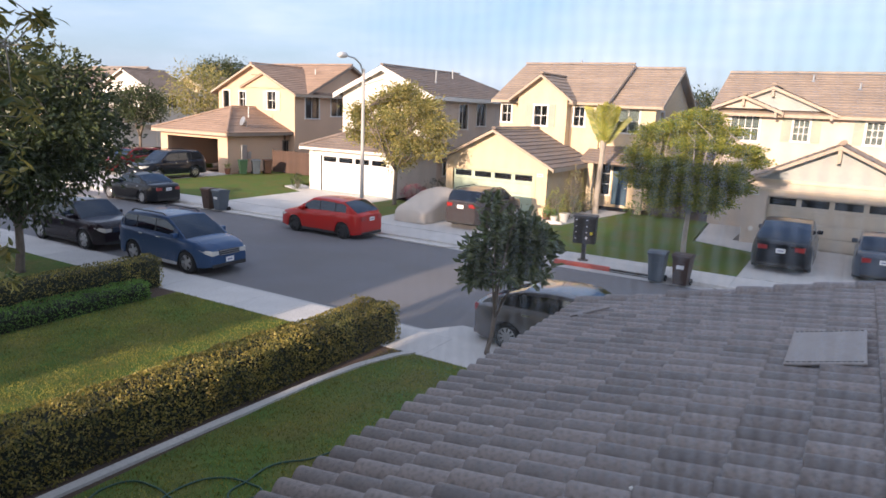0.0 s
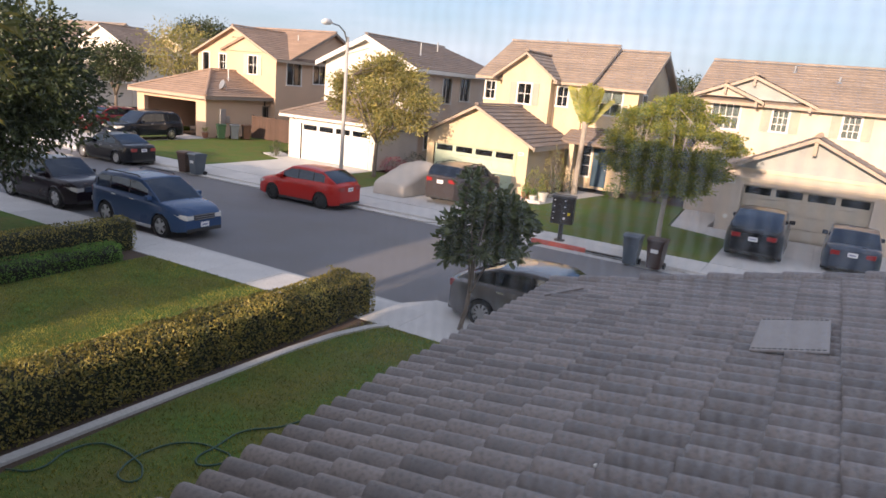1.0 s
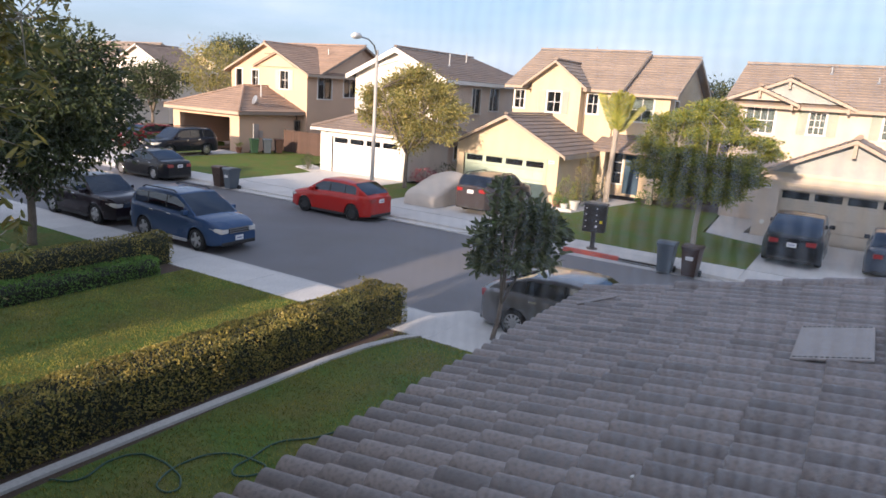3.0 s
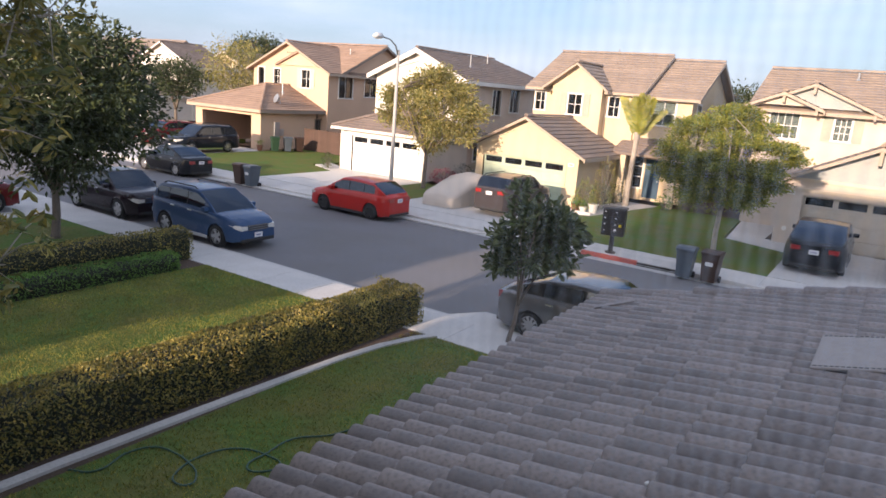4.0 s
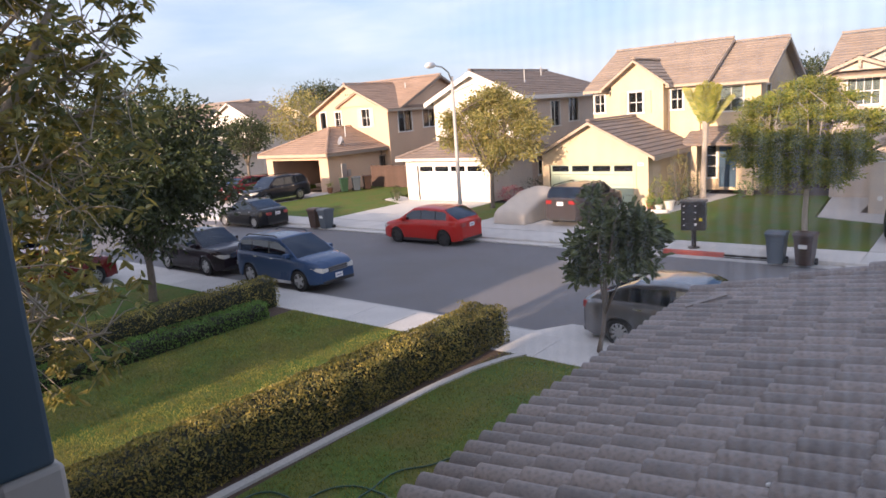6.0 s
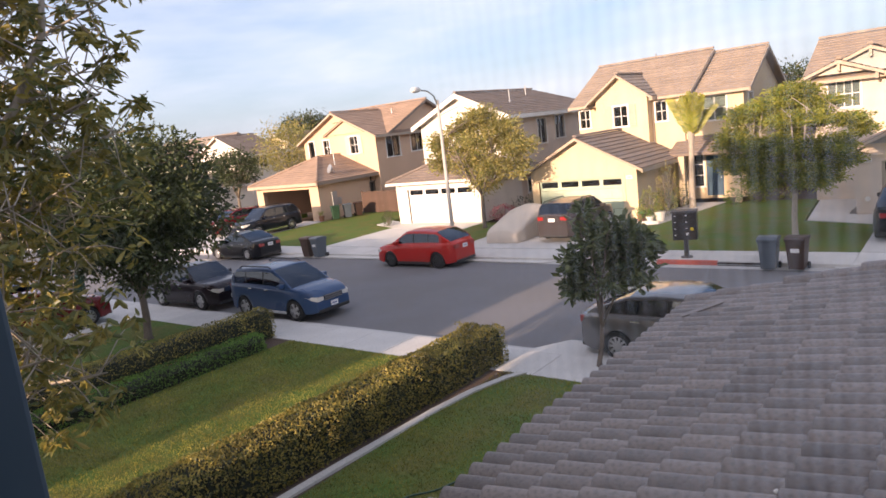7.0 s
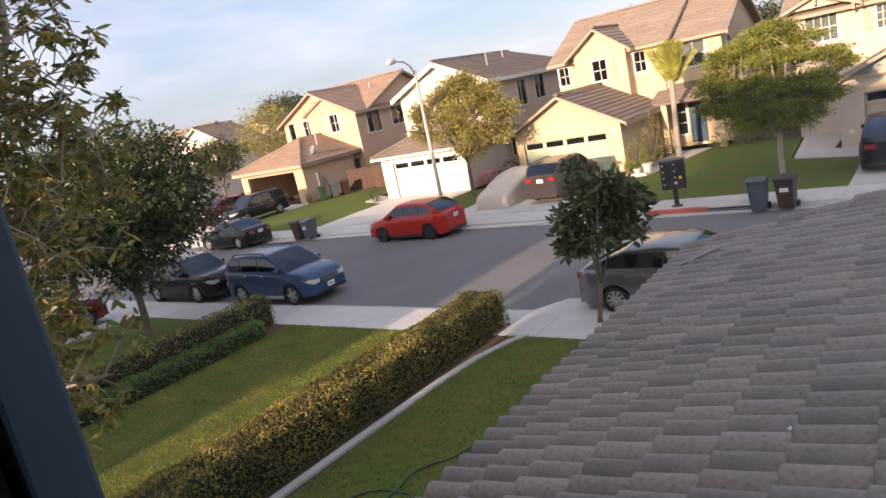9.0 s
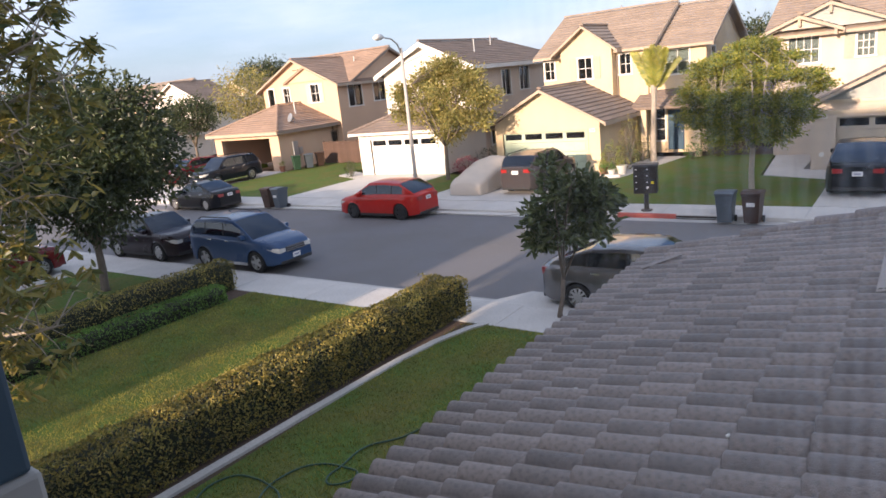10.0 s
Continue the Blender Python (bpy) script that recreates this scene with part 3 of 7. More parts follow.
def hip(parent, x0, x1, y0, y1, z_eave, k, key, trim, over=0.4, left="hip", right="hip", label="", name="roof"):
    """A roof with its ridge along x; each end a hip or a gable."""
    ym = (y0 + y1) / 2
    zr = z_eave + k * (ym - y0)
    ze = z_eave - k * over
    run = (ym - y0) + over
    a = x0 - over + (run if left == "hip" else 0)
    c = x1 + over - (run if right == "hip" else 0)
    bb = bm_new()
    X0, X1, Y0, Y1 = x0 - over, x1 + over, y0 - over, y1 + over
    slope(bb, (X0, Y0, ze), (X1, Y0, ze), (c, ym, zr), (a, ym, zr))
    slope(bb, (X1, Y1, ze), (X0, Y1, ze), (a, ym, zr), (c, ym, zr))
    if left == "hip":
        slope(bb, (X0, Y1, ze), (X0, Y0, ze), (a, ym, zr), (a, ym, zr))
        caps(bb, (X0, Y0, ze + 0.02), (a, ym, zr + 0.02))
    if right == "hip":
        slope(bb, (X1, Y0, ze), (X1, Y1, ze), (c, ym, zr), (c, ym, zr))
        caps(bb, (X1, Y0, ze + 0.02), (c, ym, zr + 0.02))
    caps(bb, (a, ym, zr + 0.02), (c, ym, zr + 0.02))
    r = part(name, bb, M[key], parent, label)
    bb = bm_new()
    box(bb, X0, Y0 - 0.05, ze - 0.16, X1, Y0 + 0.01, ze - 0.02)
    part("fascia", bb, M[trim], r)
    for side, X, s in ((left, X0, -1), (right, X1, 1)):
        bb = bm_new()
        if side == "hip":
            box(bb, min(X, X + s * 0.06), Y0, ze - 0.22, max(X, X + s * 0.06), Y1, ze - 0.02)
            part("fascia", bb, M[trim], r)
        else:
            prism(bb, [(Y0, ze - 0.2), (ym, zr - 0.22), (Y1, ze - 0.2), (Y1, ze), (ym, zr - 0.02), (Y0, ze)], X - 0.03, X + 0.05, "x")
            part("bargeboard", bb, M[trim], r)
    return zr


def house_yellow():
    h = thing("house", pose(0, 0, 0), "yellow stucco two-storey house with pale green garage door", "house")
    # garage wing
    gx0, gx1, gy = -19.2, -13.25, 32.0
    shell(h, "stucco_yellow", [
        lambda q: (wall_sheet(q, "y", gy, gx0, gx1, 0, 2.75, [(-18.75, -14.0, 0, 2.1)]), gable_wall(q, gx0, gx1, 2.75, 4.3, gy)),
        lambda q: wall_sheet(q, "x", gx1, gy + 0.2, 37.3, 0, 2.75),
        lambda q: wall_sheet(q, "x", gx0 + 0.2, gy + 0.2, 37.3, 0, 2.75)])
    garage_door(h, gy, -18.75, -14.0, 2.1, "door_green", "stucco_yellow", 4, "pale green sectional door with a row of lights")
    gable_y(h, gx0, gx1, 2.75, 4.3, gy, 37.4, "roof_grey", "trim_tan", 0.42)
    number_plate(h, -13.62, gy, 2.1)
    # upper front with its own gable
    ux0, ux1, uy = -17.6, -14.55, 37.3
    shell(h, "stucco_yellow", [
        lambda q: (wall_sheet(q, "y", uy, ux0, ux1, 0, 6.26, [(-16.53, -15.73, 4.5, 5.6)]), gable_wall(q, ux0, ux1, 6.26, 7.38, uy)),
        lambda q: wall_sheet(q, "x", ux1, uy + 0.2, 38.2, 0, 6.2),
        lambda q: wall_sheet(q, "x", ux0 + 0.2, uy + 0.2, 38.2, 0, 6.2),
        lambda q: wall_sheet(q, "y", 38.0, -19.1, ux0, 0, 6.1, [(-18.97, -18.37, 4.6, 5.6)]),
        lambda q: wall_sheet(q, "y", 38.0, ux1, -12.8, 0, 6.1, [(-14.34, -13.74, 4.55, 5.6)]),
        lambda q: wall_sheet(q, "y", 38.6, -12.8, -9.85, 0, 6.0, [(-11.99, -10.75, 4.29, 5.54), (-12.6, -12.1, 0.7, 2.5), (-11.95, -11.05, 0.15, 2.35)]),
        lambda q: (wall_sheet(q, "x", -9.85, 38.8, 46.6, 0, 6.0, [(39.6, 40.4, 4.5, 5.5)]), prism(q, [(38.6, 6.0), (46.6, 6.0), (42.6, 7.9)], -10.05, -9.85, "x")),
        lambda q: (wall_sheet(q, "x", -12.6, 38.2, 38.6, 0, 5.9),),
        lambda q: (wall_sheet(q, "x", -18.9, 38.2, 46.6, 0, 6.1), prism(q, [(38.0, 6.1), (46.6, 6.1), (42.3, 8.1)], -19.1, -18.9, "x")),
        lambda q: wall_sheet(q, "y", 46.6, -19.1, -9.85, 0, 5.9)])
    floor_plate(h, -19.1, 38.2, -9.85, 46.6, 2.9)
    window(h, "y", uy, -16.53, -15.73, 4.5, 5.6, 2, 2, shutters="shutter")
    window(h, "y", 38.0, -18.97, -18.37, 4.6, 5.6, 2, 2)
    window(h, "y", 38.0, -14.34, -13.74, 4.55, 5.6, 2, 2)
    window(h, "y", 38.6, -11.99, -10.75, 4.29, 5.54, 2, 2, pane="pane_clear")
    window(h, "y", 38.6, -12.6, -12.1, 0.7, 2.5, 1, 3)
    window(h, "x", -9.85, 39.6, 40.4, 4.5, 5.5, 1, 2)
    bb = bm_new()
    box(bb, -11.95, 38.62, 0.15, -11.05, 38.7, 2.35)
    d = part("front_door", bb, M["door_teal"], h, "teal painted front door")
    for zz in (0.3, 1.3):
        for xx in (-11.88, -11.48):
            bb = bm_new()
            box(bb, xx, 38.6, zz, xx + 0.36, 38.625, zz + 0.85)
            part("door_panel", bb, M["door_teal"], d)
    bb = bm_new()
    tube(bb, [(-11.15, 38.58, 1.15), (-11.15, 38.5, 1.15)], 0.035)
    part("knob", bb, M["metal_grey"], d)
    gable_y(h, ux0, ux1, 6.26, 7.38, uy, 40.2, "roof_brown", "trim_tan", 0.42, "gable_roof")
    hip(h, -19.1, -12.75, 38.0, 46.6, 6.1, 0.505, "roof_brown", "trim_tan", 0.42, "gable", "gable")
    hip(h, -12.2, -9.85, 38.6, 46.6, 6.0, 0.51, "roof_brown", "trim_tan", 0.42, "gable", "gable", name="side_roof")
    # porch roof and downpipe
    bb = bm_new()
    slope(bb, (-13.3, 36.4, 2.7), (-9.6, 36.4, 2.7), (-9.6, 38.6, 3.5), (-13.3, 38.6, 3.5))
    part("porch_roof", bb, M["roof_grey"], h)
    bb = bm_new()
    box(bb, -12.75, 36.5, 0, -12.45, 36.8, 2.6)
    part("porch_post", bb, M["stucco_yellow"], h)
    bb = bm_new()
    box(bb, -9.95, 36.5, 0, -9.65, 36.8, 2.6)
    part("porch_post", bb, M["stucco_yellow"], h)
    bb = bm_new()
    tube(bb, [(-14.48, 37.9, 5.6), (-14.48, 37.9, 3.1)], 0.04)
    part("downpipe", bb, M["trim_brown"], h)
    vent_pipe(h, -16.0, 43.0, 8.0, 0.6)
    return h


def house_white():
    h = thing("house", pose(0, 0, 0), "white two-storey house with white gable trim and grey-brown tile roof", "house")
    gx0, gx1, gy = -29.0, -22.5, 31.8
    shell(h, "stucco_white", [
        lambda q: wall_sheet(q, "y", gy, gx0, gx1, 0, 2.8, [(-28.05, -23.1, 0, 2.15)]),
        lambda q: wall_sheet(q, "x", gx1, gy + 0.2, 36.3, 0, 2.8),
        lambda q: wall_sheet(q, "x", gx0 + 0.2, gy + 0.2, 36.3, 0, 2.8)])
    garage_door(h, gy, -28.05, -23.1, 2.15, "door_white", "trim_white", 4, "white sectional door with a row of lights")
    hip(h, gx0, gx1, gy, 38.2, 2.8, 0.42, "roof_grey", "trim_white", 0.42, "hip", "hip", name="garage_roof")
    number_plate(h, -28.6, gy, 2.35)
    ux0, ux1, uy = -30.1, -23.1, 36.3
    shell(h, "stucco_white", [
        lambda q: (wall_sheet(q, "y", uy, ux0, ux1, 0, 6.15, [(-27.2, -26.0, 4.6, 5.75), (-24.6, -23.6, 4.5, 5.6)]), gable_wall(q, ux0, ux1, 6.15, 7.75, uy))])
    shell(h, "stucco_greige", [
        lambda q: wall_sheet(q, "x", ux1, uy + 0.2, 49.0, 0, 6.15, [(39.9, 41.0, 3.9, 5.5), (42.3, 43.6, 4.1, 5.6), (38.0, 39.2, 0.9, 2.2)]),
        lambda q: wall_sheet(q, "x", ux0 + 0.2, uy + 0.2, 49.0, 0, 6.15),
        lambda q: wall_sheet(q, "y", 49.0, ux0, ux1, 0, 6.15)])
    floor_plate(h, ux0, uy, ux1, 49.0, 2.9)
    window(h, "y", uy, -27.2, -26.0, 4.6, 5.75, 2, 2)
    window(h, "y", uy, -24.6, -23.6, 4.5, 5.6, 2, 2)
    window(h, "x", ux1, 39.9, 41.0, 3.9, 5.5, 2, 1)
    window(h, "x", ux1, 42.3, 43.6, 4.1, 5.6, 2, 1)
    window(h, "x", ux1, 38.0, 39.2, 0.9, 2.2, 2, 1)
    # ridge along y, front gable with broad white trim, hipped at the back
    xm, over, k = (ux0 + ux1) / 2, 0.45, (7.75 - 6.15) / ((ux1 - ux0) / 2)
    ze = 6.15 - k * over
    bb = bm_new()
    y0, y1 = uy - over, 49.6
    yb = y1 - 4.0
    slope(bb, (ux0 - over, y0, ze), (ux0 - over, y1, ze), (xm, yb, 7.75), (xm, y0, 7.75))
    slope(bb, (ux1 + over, y1, ze), (ux1 + over, y0, ze), (xm, y0, 7.75), (xm, yb, 7.75))
    slope(bb, (ux0 - over, y1, ze), (ux1 + over, y1, ze), (xm, yb, 7.75), (xm, yb, 7.75))
    caps(bb, (xm, y0, 7.77), (xm, yb, 7.77))
    r = part("roof", bb, M["roof_grey"], h)
    for s, xe in ((-1, ux0 - over), (1, ux1 + over)):
        bb = bm_new()
        prism(bb, [(xe, ze - 0.3), (xm, 7.43), (xm, 7.73), (xe, ze)], y0 - 0.06, y0 + 0.03, "y")
        part("bargeboard", bb, M["trim_white"], r, "broad white board")
        bb = bm_new()
        prism(bb, [(xe * 0.6 + xm * 0.4, 6.35), (xm, 6.95), (xm, 7.15), (xe * 0.6 + xm * 0.4, 6.55)], uy - 0.12, uy - 0.003, "y")
        part("gable_moulding", bb, M["trim_white"], r)
        bb = bm_new()
        box(bb, min(xe, xe + s * 0.06), y0, ze - 0.26, max(xe, xe + s * 0.06), y1, ze - 0.01)
        part("fascia", bb, M["trim_white"], r)
    vent_pipe(h, -24.6, 39.2, 6.9, 0.75)
    vent_pipe(h, -25.6, 43.0, 7.15, 0.8)
    return h


def house_peach():
    h = thing("house", pose(0, 0, 0), "peach stucco two-storey house with an open garage", "house")
    gx0, gx1, gy = -46.0, -38.6, 33.8
    shell(h, "stucco_peach", [
        lambda q: wall_sheet(q, "y", gy, gx0, gx1, 0, 3.1, [(-45.2, -39.6, 0, 2.42)], 0.35),
        lambda q: wall_sheet(q, "x", gx1, gy + 0.35, 41.0, 0, 3.1, [(39.3, 40.3, 1.2, 2.2)]),
        lambda q: wall_sheet(q, "x", gx0 + 0.2, gy + 0.35, 41.0, 0, 3.1)])
    window(h, "x", gx1, 39.3, 40.3, 1.2, 2.2, 2, 1, "trim_brown")
    for i, (xx, zz, w, hh) in enumerate(((-44.2, 0.0, 0.9, 1.6), (-42.8, 0.0, 0.7, 1.1), (-40.9, 0.0, 0.8, 1.9))):
        bb = bm_new()
        box(bb, xx, 38.6, zz, xx + w, 39.2, zz + hh)
        for k in range(3):
            box(bb, xx + 0.04, 38.56, zz + hh * (k + 0.1) / 3, xx + w - 0.04, 38.6, zz + hh * (k + 0.85) / 3)
        part("stored_cabinet", bb, M["trim_brown"], h)
    # back wall coloured near-black so the open garage reads as shaded
    bb = bm_new()
    box(bb, gx0, 39.4, 0, gx1, 39.6, 3.1)
    part("garage_back_wall", bb, M["dark_inside"], h)
    # hipped garage roof: front hip, ridge running back
    over, k, ze = 0.45, 0.42, 3.1 - 0.42 * 0.45
    xm = (gx0 + gx1) / 2
    half = (gx1 - gx0) / 2 + over
    zr = ze + k * half
    bb = bm_new()
    X0, X1, Y0 = gx0 - over, gx1 + over, gy - over
    slope(bb, (X0, Y0, ze), (X1, Y0, ze), (xm, Y0 + half, zr), (xm, Y0 + half, zr))
    slope(bb, (X1, Y0, ze), (X1, 41.6, ze), (xm, 41.6, zr), (xm, Y0 + half, zr))
    slope(bb, (X0, 41.6, ze), (X0, Y0, ze), (xm, Y0 + half, zr), (xm, 41.6, zr))
    caps(bb, (X1, Y0, ze + 0.02), (xm, Y0 + half, zr + 0.02))
    caps(bb, (X0, Y0, ze + 0.02), (xm, Y0 + half, zr + 0.02))
    caps(bb, (xm, Y0 + half, zr + 0.02), (xm, 40.1, zr + 0.02))
    r = part("garage_roof", bb, M["roof_red"], h)
    bb = bm_new()
    box(bb, X0, Y0 - 0.05, ze - 0.24, X1, Y0 + 0.02, ze - 0.02)
    part("fascia", bb, M["trim_tan"], r)
    bb = bm_new()
    box(bb, X1 - 0.02, Y0, ze - 0.24, X1 + 0.05, 41.6, ze - 0.02)
    part("fascia", bb, M["trim_brown"], r)
    # satellite dish on the roof
    bb = bm_new()
    tube(bb, [(-39.0, 36.0, 3.1), (-39.0, 36.0, 3.6)], 0.025)
    tube(bb, [(-39.0, 35.95, 3.6), (-39.05, 35.75, 3.68), (-39.08, 35.65, 3.72)], [0.05, 0.3, 0.36], 12)
    part("satellite_dish", bb, M["metal_grey"], h, "small grey satellite dish")
    # meter boxes on the side wall
    for ya, za, yb, zb in ((35.0, 0.9, 35.5, 2.0), (35.55, 1.0, 35.9, 1.5)):
        bb = bm_new()
        box(bb, gx1, ya, za, gx1 + 0.14, yb, zb)
        part("meter_box", bb, M["metal_grey"], h, bevel=0.01)
    # upper storey
    ux0, ux1, uy = -46.6, -38.0, 40.0
    xm = (ux0 + ux1) / 2
    shell(h, "stucco_peach", [
        lambda q: (wall_sheet(q, "y", uy, ux0, ux1, 0, 6.05, [(-46.0, -45.3, 4.3, 5.95), (-44.1, -43.4, 4.75, 5.9), (-40.9, -40.0, 4.6, 5.95)]), gable_wall(q, ux0, ux1, 6.05, 8.1, uy)),
        lambda q: (prism(q, [(-43.5, 6.25), (-39.0, 6.25), (-41.1, 7.28)], uy - 0.12, uy, "y")),
        lambda q: wall_sheet(q, "x", ux0 + 0.2, uy + 0.2, 51.5, 0, 6.05),
        lambda q: wall_sheet(q, "y", 51.5, ux0, ux1, 0, 6.05)])
    shell(h, "stucco_peach", [
        lambda q: (wall_sheet(q, "x", ux1, uy + 0.2, 51.5, 0, 6.05, [(41.2, 42.8, 4.0, 5.7), (44.3, 46.0, 4.2, 5.7)]),
                   prism(q, [(41.6, 6.05), (51.5, 6.05), (46.5, 8.24)], ux1 - 0.2, ux1, "x"))])
    floor_plate(h, ux0, uy, ux1, 51.5, 2.9)
    window(h, "y", uy, -46.0, -45.3, 4.3, 5.95, 1, 1)
    window(h, "y", uy, -44.1, -43.4, 4.75, 5.9, 2, 2)
    window(h, "y", uy, -40.9, -40.0, 4.6, 5.95, 2, 2, shutters="trim_cream")
    window(h, "x", ux1, 41.2, 42.8, 4.0, 5.7, 2, 1)
    window(h, "x", ux1, 44.3, 46.0, 4.2, 5.7, 2, 1)
    gable_y(h, ux0, ux1, 6.05, 8.1, uy, 45.0, "roof_red", "trim_tan", 0.42, "gable_roof")
    hip(h, ux0, ux1, 41.4, 51.6, 6.05, 0.47, "roof_red", "trim_brown", 0.42, "gable", "gable")
    for s, xe in ((-1, -43.7), (1, -38.8)):
        bb = bm_new()
        prism(bb, [(xe, 6.16), (-41.1, 7.28), (-41.1, 7.46), (xe, 6.34)], uy - 0.34, uy - 0.12, "y")
        part("gable_moulding", bb, M["roof_red"], h)
    for k in range(4):
        bb = bm_new()
        tube(bb, [(-42.6 + 0.25 * k, uy - 0.06, 7.25), (-42.6 + 0.25 * k, uy + 0.01, 7.25)], 0.06)
        part("gable_vent", bb, M["trim_brown"], h)
    vent_pipe(h, -40.5, 37.6, 4.1, 0.7)
    vent_pipe(h, -40.0, 44.6, 7.5, 0.5)
    return h


def house_cream():
    h = thing("house", pose(0, 0, 0), "cream stucco two-storey house with brown tile roof and tan garage door", "house")
    gx0, gx1, gy = -4.0, 2.7, 32.0
    xm = (gx0 + gx1) / 2
    shell(h, "stucco_cream", [
        lambda q: wall_sheet(q, "y", gy, gx0, gx1, 0, 2.75, [(-3.1, 1.8, 0, 2.15)]),
        lambda q: wall_sheet(q, "x", gx1, gy + 0.2, 36.6, 0, 2.75),
        lambda q: wall_sheet(q, "x", gx0 + 0.2, gy + 0.2, 36.6, 0, 2.75)])
    bb = bm_new()
    gable_wall(bb, gx0, gx1, 2.85, 4.28, gy + 0.02)
    part("gable_panel", bb, M["gable_blue"], h, "pale blue-grey gable panel")
    for z in (2.3, 2.72):
        bb = bm_new()
        box(bb, gx0 - 0.1, gy - 0.08, z, gx1 + 0.1, gy + 0.002, z + 0.14)
        part("moulding", bb, M["trim_cream"], h)
    garage_door(h, gy, -3.1, 1.8, 2.15, "door_tan", "stucco_cream", 4, "tan sectional door with a row of lights")
    number_plate(h, -3.6, gy, 2.2)
    bb = bm_new()
    tube(bb, [(-3.6, gy, 0.65), (-3.6, gy - 0.05, 0.65)], 0.1, 12)
    part("outlet_cover", bb, M["trim_white"], h)
    gable_y(h, gx0, gx1, 2.8, 4.42, gy, 37.2, "roof_brown", "trim_tan", 0.5)
    bb = bm_new()
    box(bb, xm - 0.07, gy - 0.5, 3.7, xm + 0.07, gy + 0.02, 4.25)
    part("gable_bracket", bb, M["trim_tan"], h)
    # upper storey
    ux0, ux1, uy = -6.2, 8.5, 36.5
    shell(h, "stucco_cream", [
        lambda q: wall_sheet(q, "y", uy, ux0, ux1, 0, 5.8, [(-5.6, -4.35, 4.3, 5.45), (-2.82, -2.18, 4.4, 5.35), (0.14, 0.8, 4.4, 5.35), (4.2, 5.2, 4.3, 5.4)]),
        lambda q: wall_sheet(q, "x", ux0 + 0.2, uy + 0.2, 45.5, 0, 5.8),
        lambda q: wall_sheet(q, "x", ux1, uy + 0.2, 45.5, 0, 5.8),
        lambda q: wall_sheet(q, "y", 45.5, ux0, ux1, 0, 5.8)])
    floor_plate(h, ux0, uy, ux1, 45.5, 2.9)
    window(h, "y", uy, -5.6, -4.35, 4.3, 5.45, 4, 2, "trim_white", pane="pane_clear")
    window(h, "y", uy, -2.82, -2.18, 4.4, 5.35, 3, 3, "trim_white", "shutter", pane="pane_clear")
    window(h, "y", uy, 0.14, 0.8, 4.4, 5.35, 3, 3, "trim_white", "shutter", pane="pane_clear")
    window(h, "y", uy, 4.2, 5.2, 4.3, 5.4, 3, 3, "trim_white", "shutter")
    hip(h, ux0, ux1, uy, 45.5, 5.8, 0.43, "roof_brown", "trim_tan", 0.45, "gable", "gable")
    bb = bm_new()
    prism(bb, [(uy, 5.8), (45.5, 5.8), (41.0, 7.56)], ux0, ux0 + 0.2, "x")
    part("gable_end", bb, M["stucco_cream"], h)
    # two front gables
    for x0, x1, z0, z1, yy, lab in ((-6.4, -1.3, 5.78, 6.88, uy - 0.35, "gable_blue"), (-6.5, -3.6, 5.82, 6.42, uy - 0.6, "stucco_cream")):
        bb = bm_new()
        gable_wall(bb, x0, x1, z0, z1, yy, 0.33)
        part("gable_panel", bb, M[lab], h)
        gable_y(h, x0, x1, z0, z1, yy, 39.0, "roof_brown", "trim_tan", 0.28, "gable_roof")
        bb = bm_new()
        box(bb, (x0 + x1) / 2 - 0.06, yy - 0.3, z1 - 0.5, (x0 + x1) / 2 + 0.06, yy, z1 - 0.08)
        part("gable_bracket", bb, M["trim_tan"], h)
        for xx in (x0, x1):
            bb = bm_new()
            box(bb, xx - 0.06, yy - 0.26, z0 - 0.4, xx + 0.06, uy, z0 - 0.05)
            part("eave_bracket", bb, M["trim_tan"], h)
    vent_pipe(h, -2.5, 40.0, 7.3, 0.35)
    vent_pipe(h, 3.6, 40.4, 7.5, 0.4)
    vent_pipe(h, -0.4, 39.0, 6.9, 0.3)
    return h


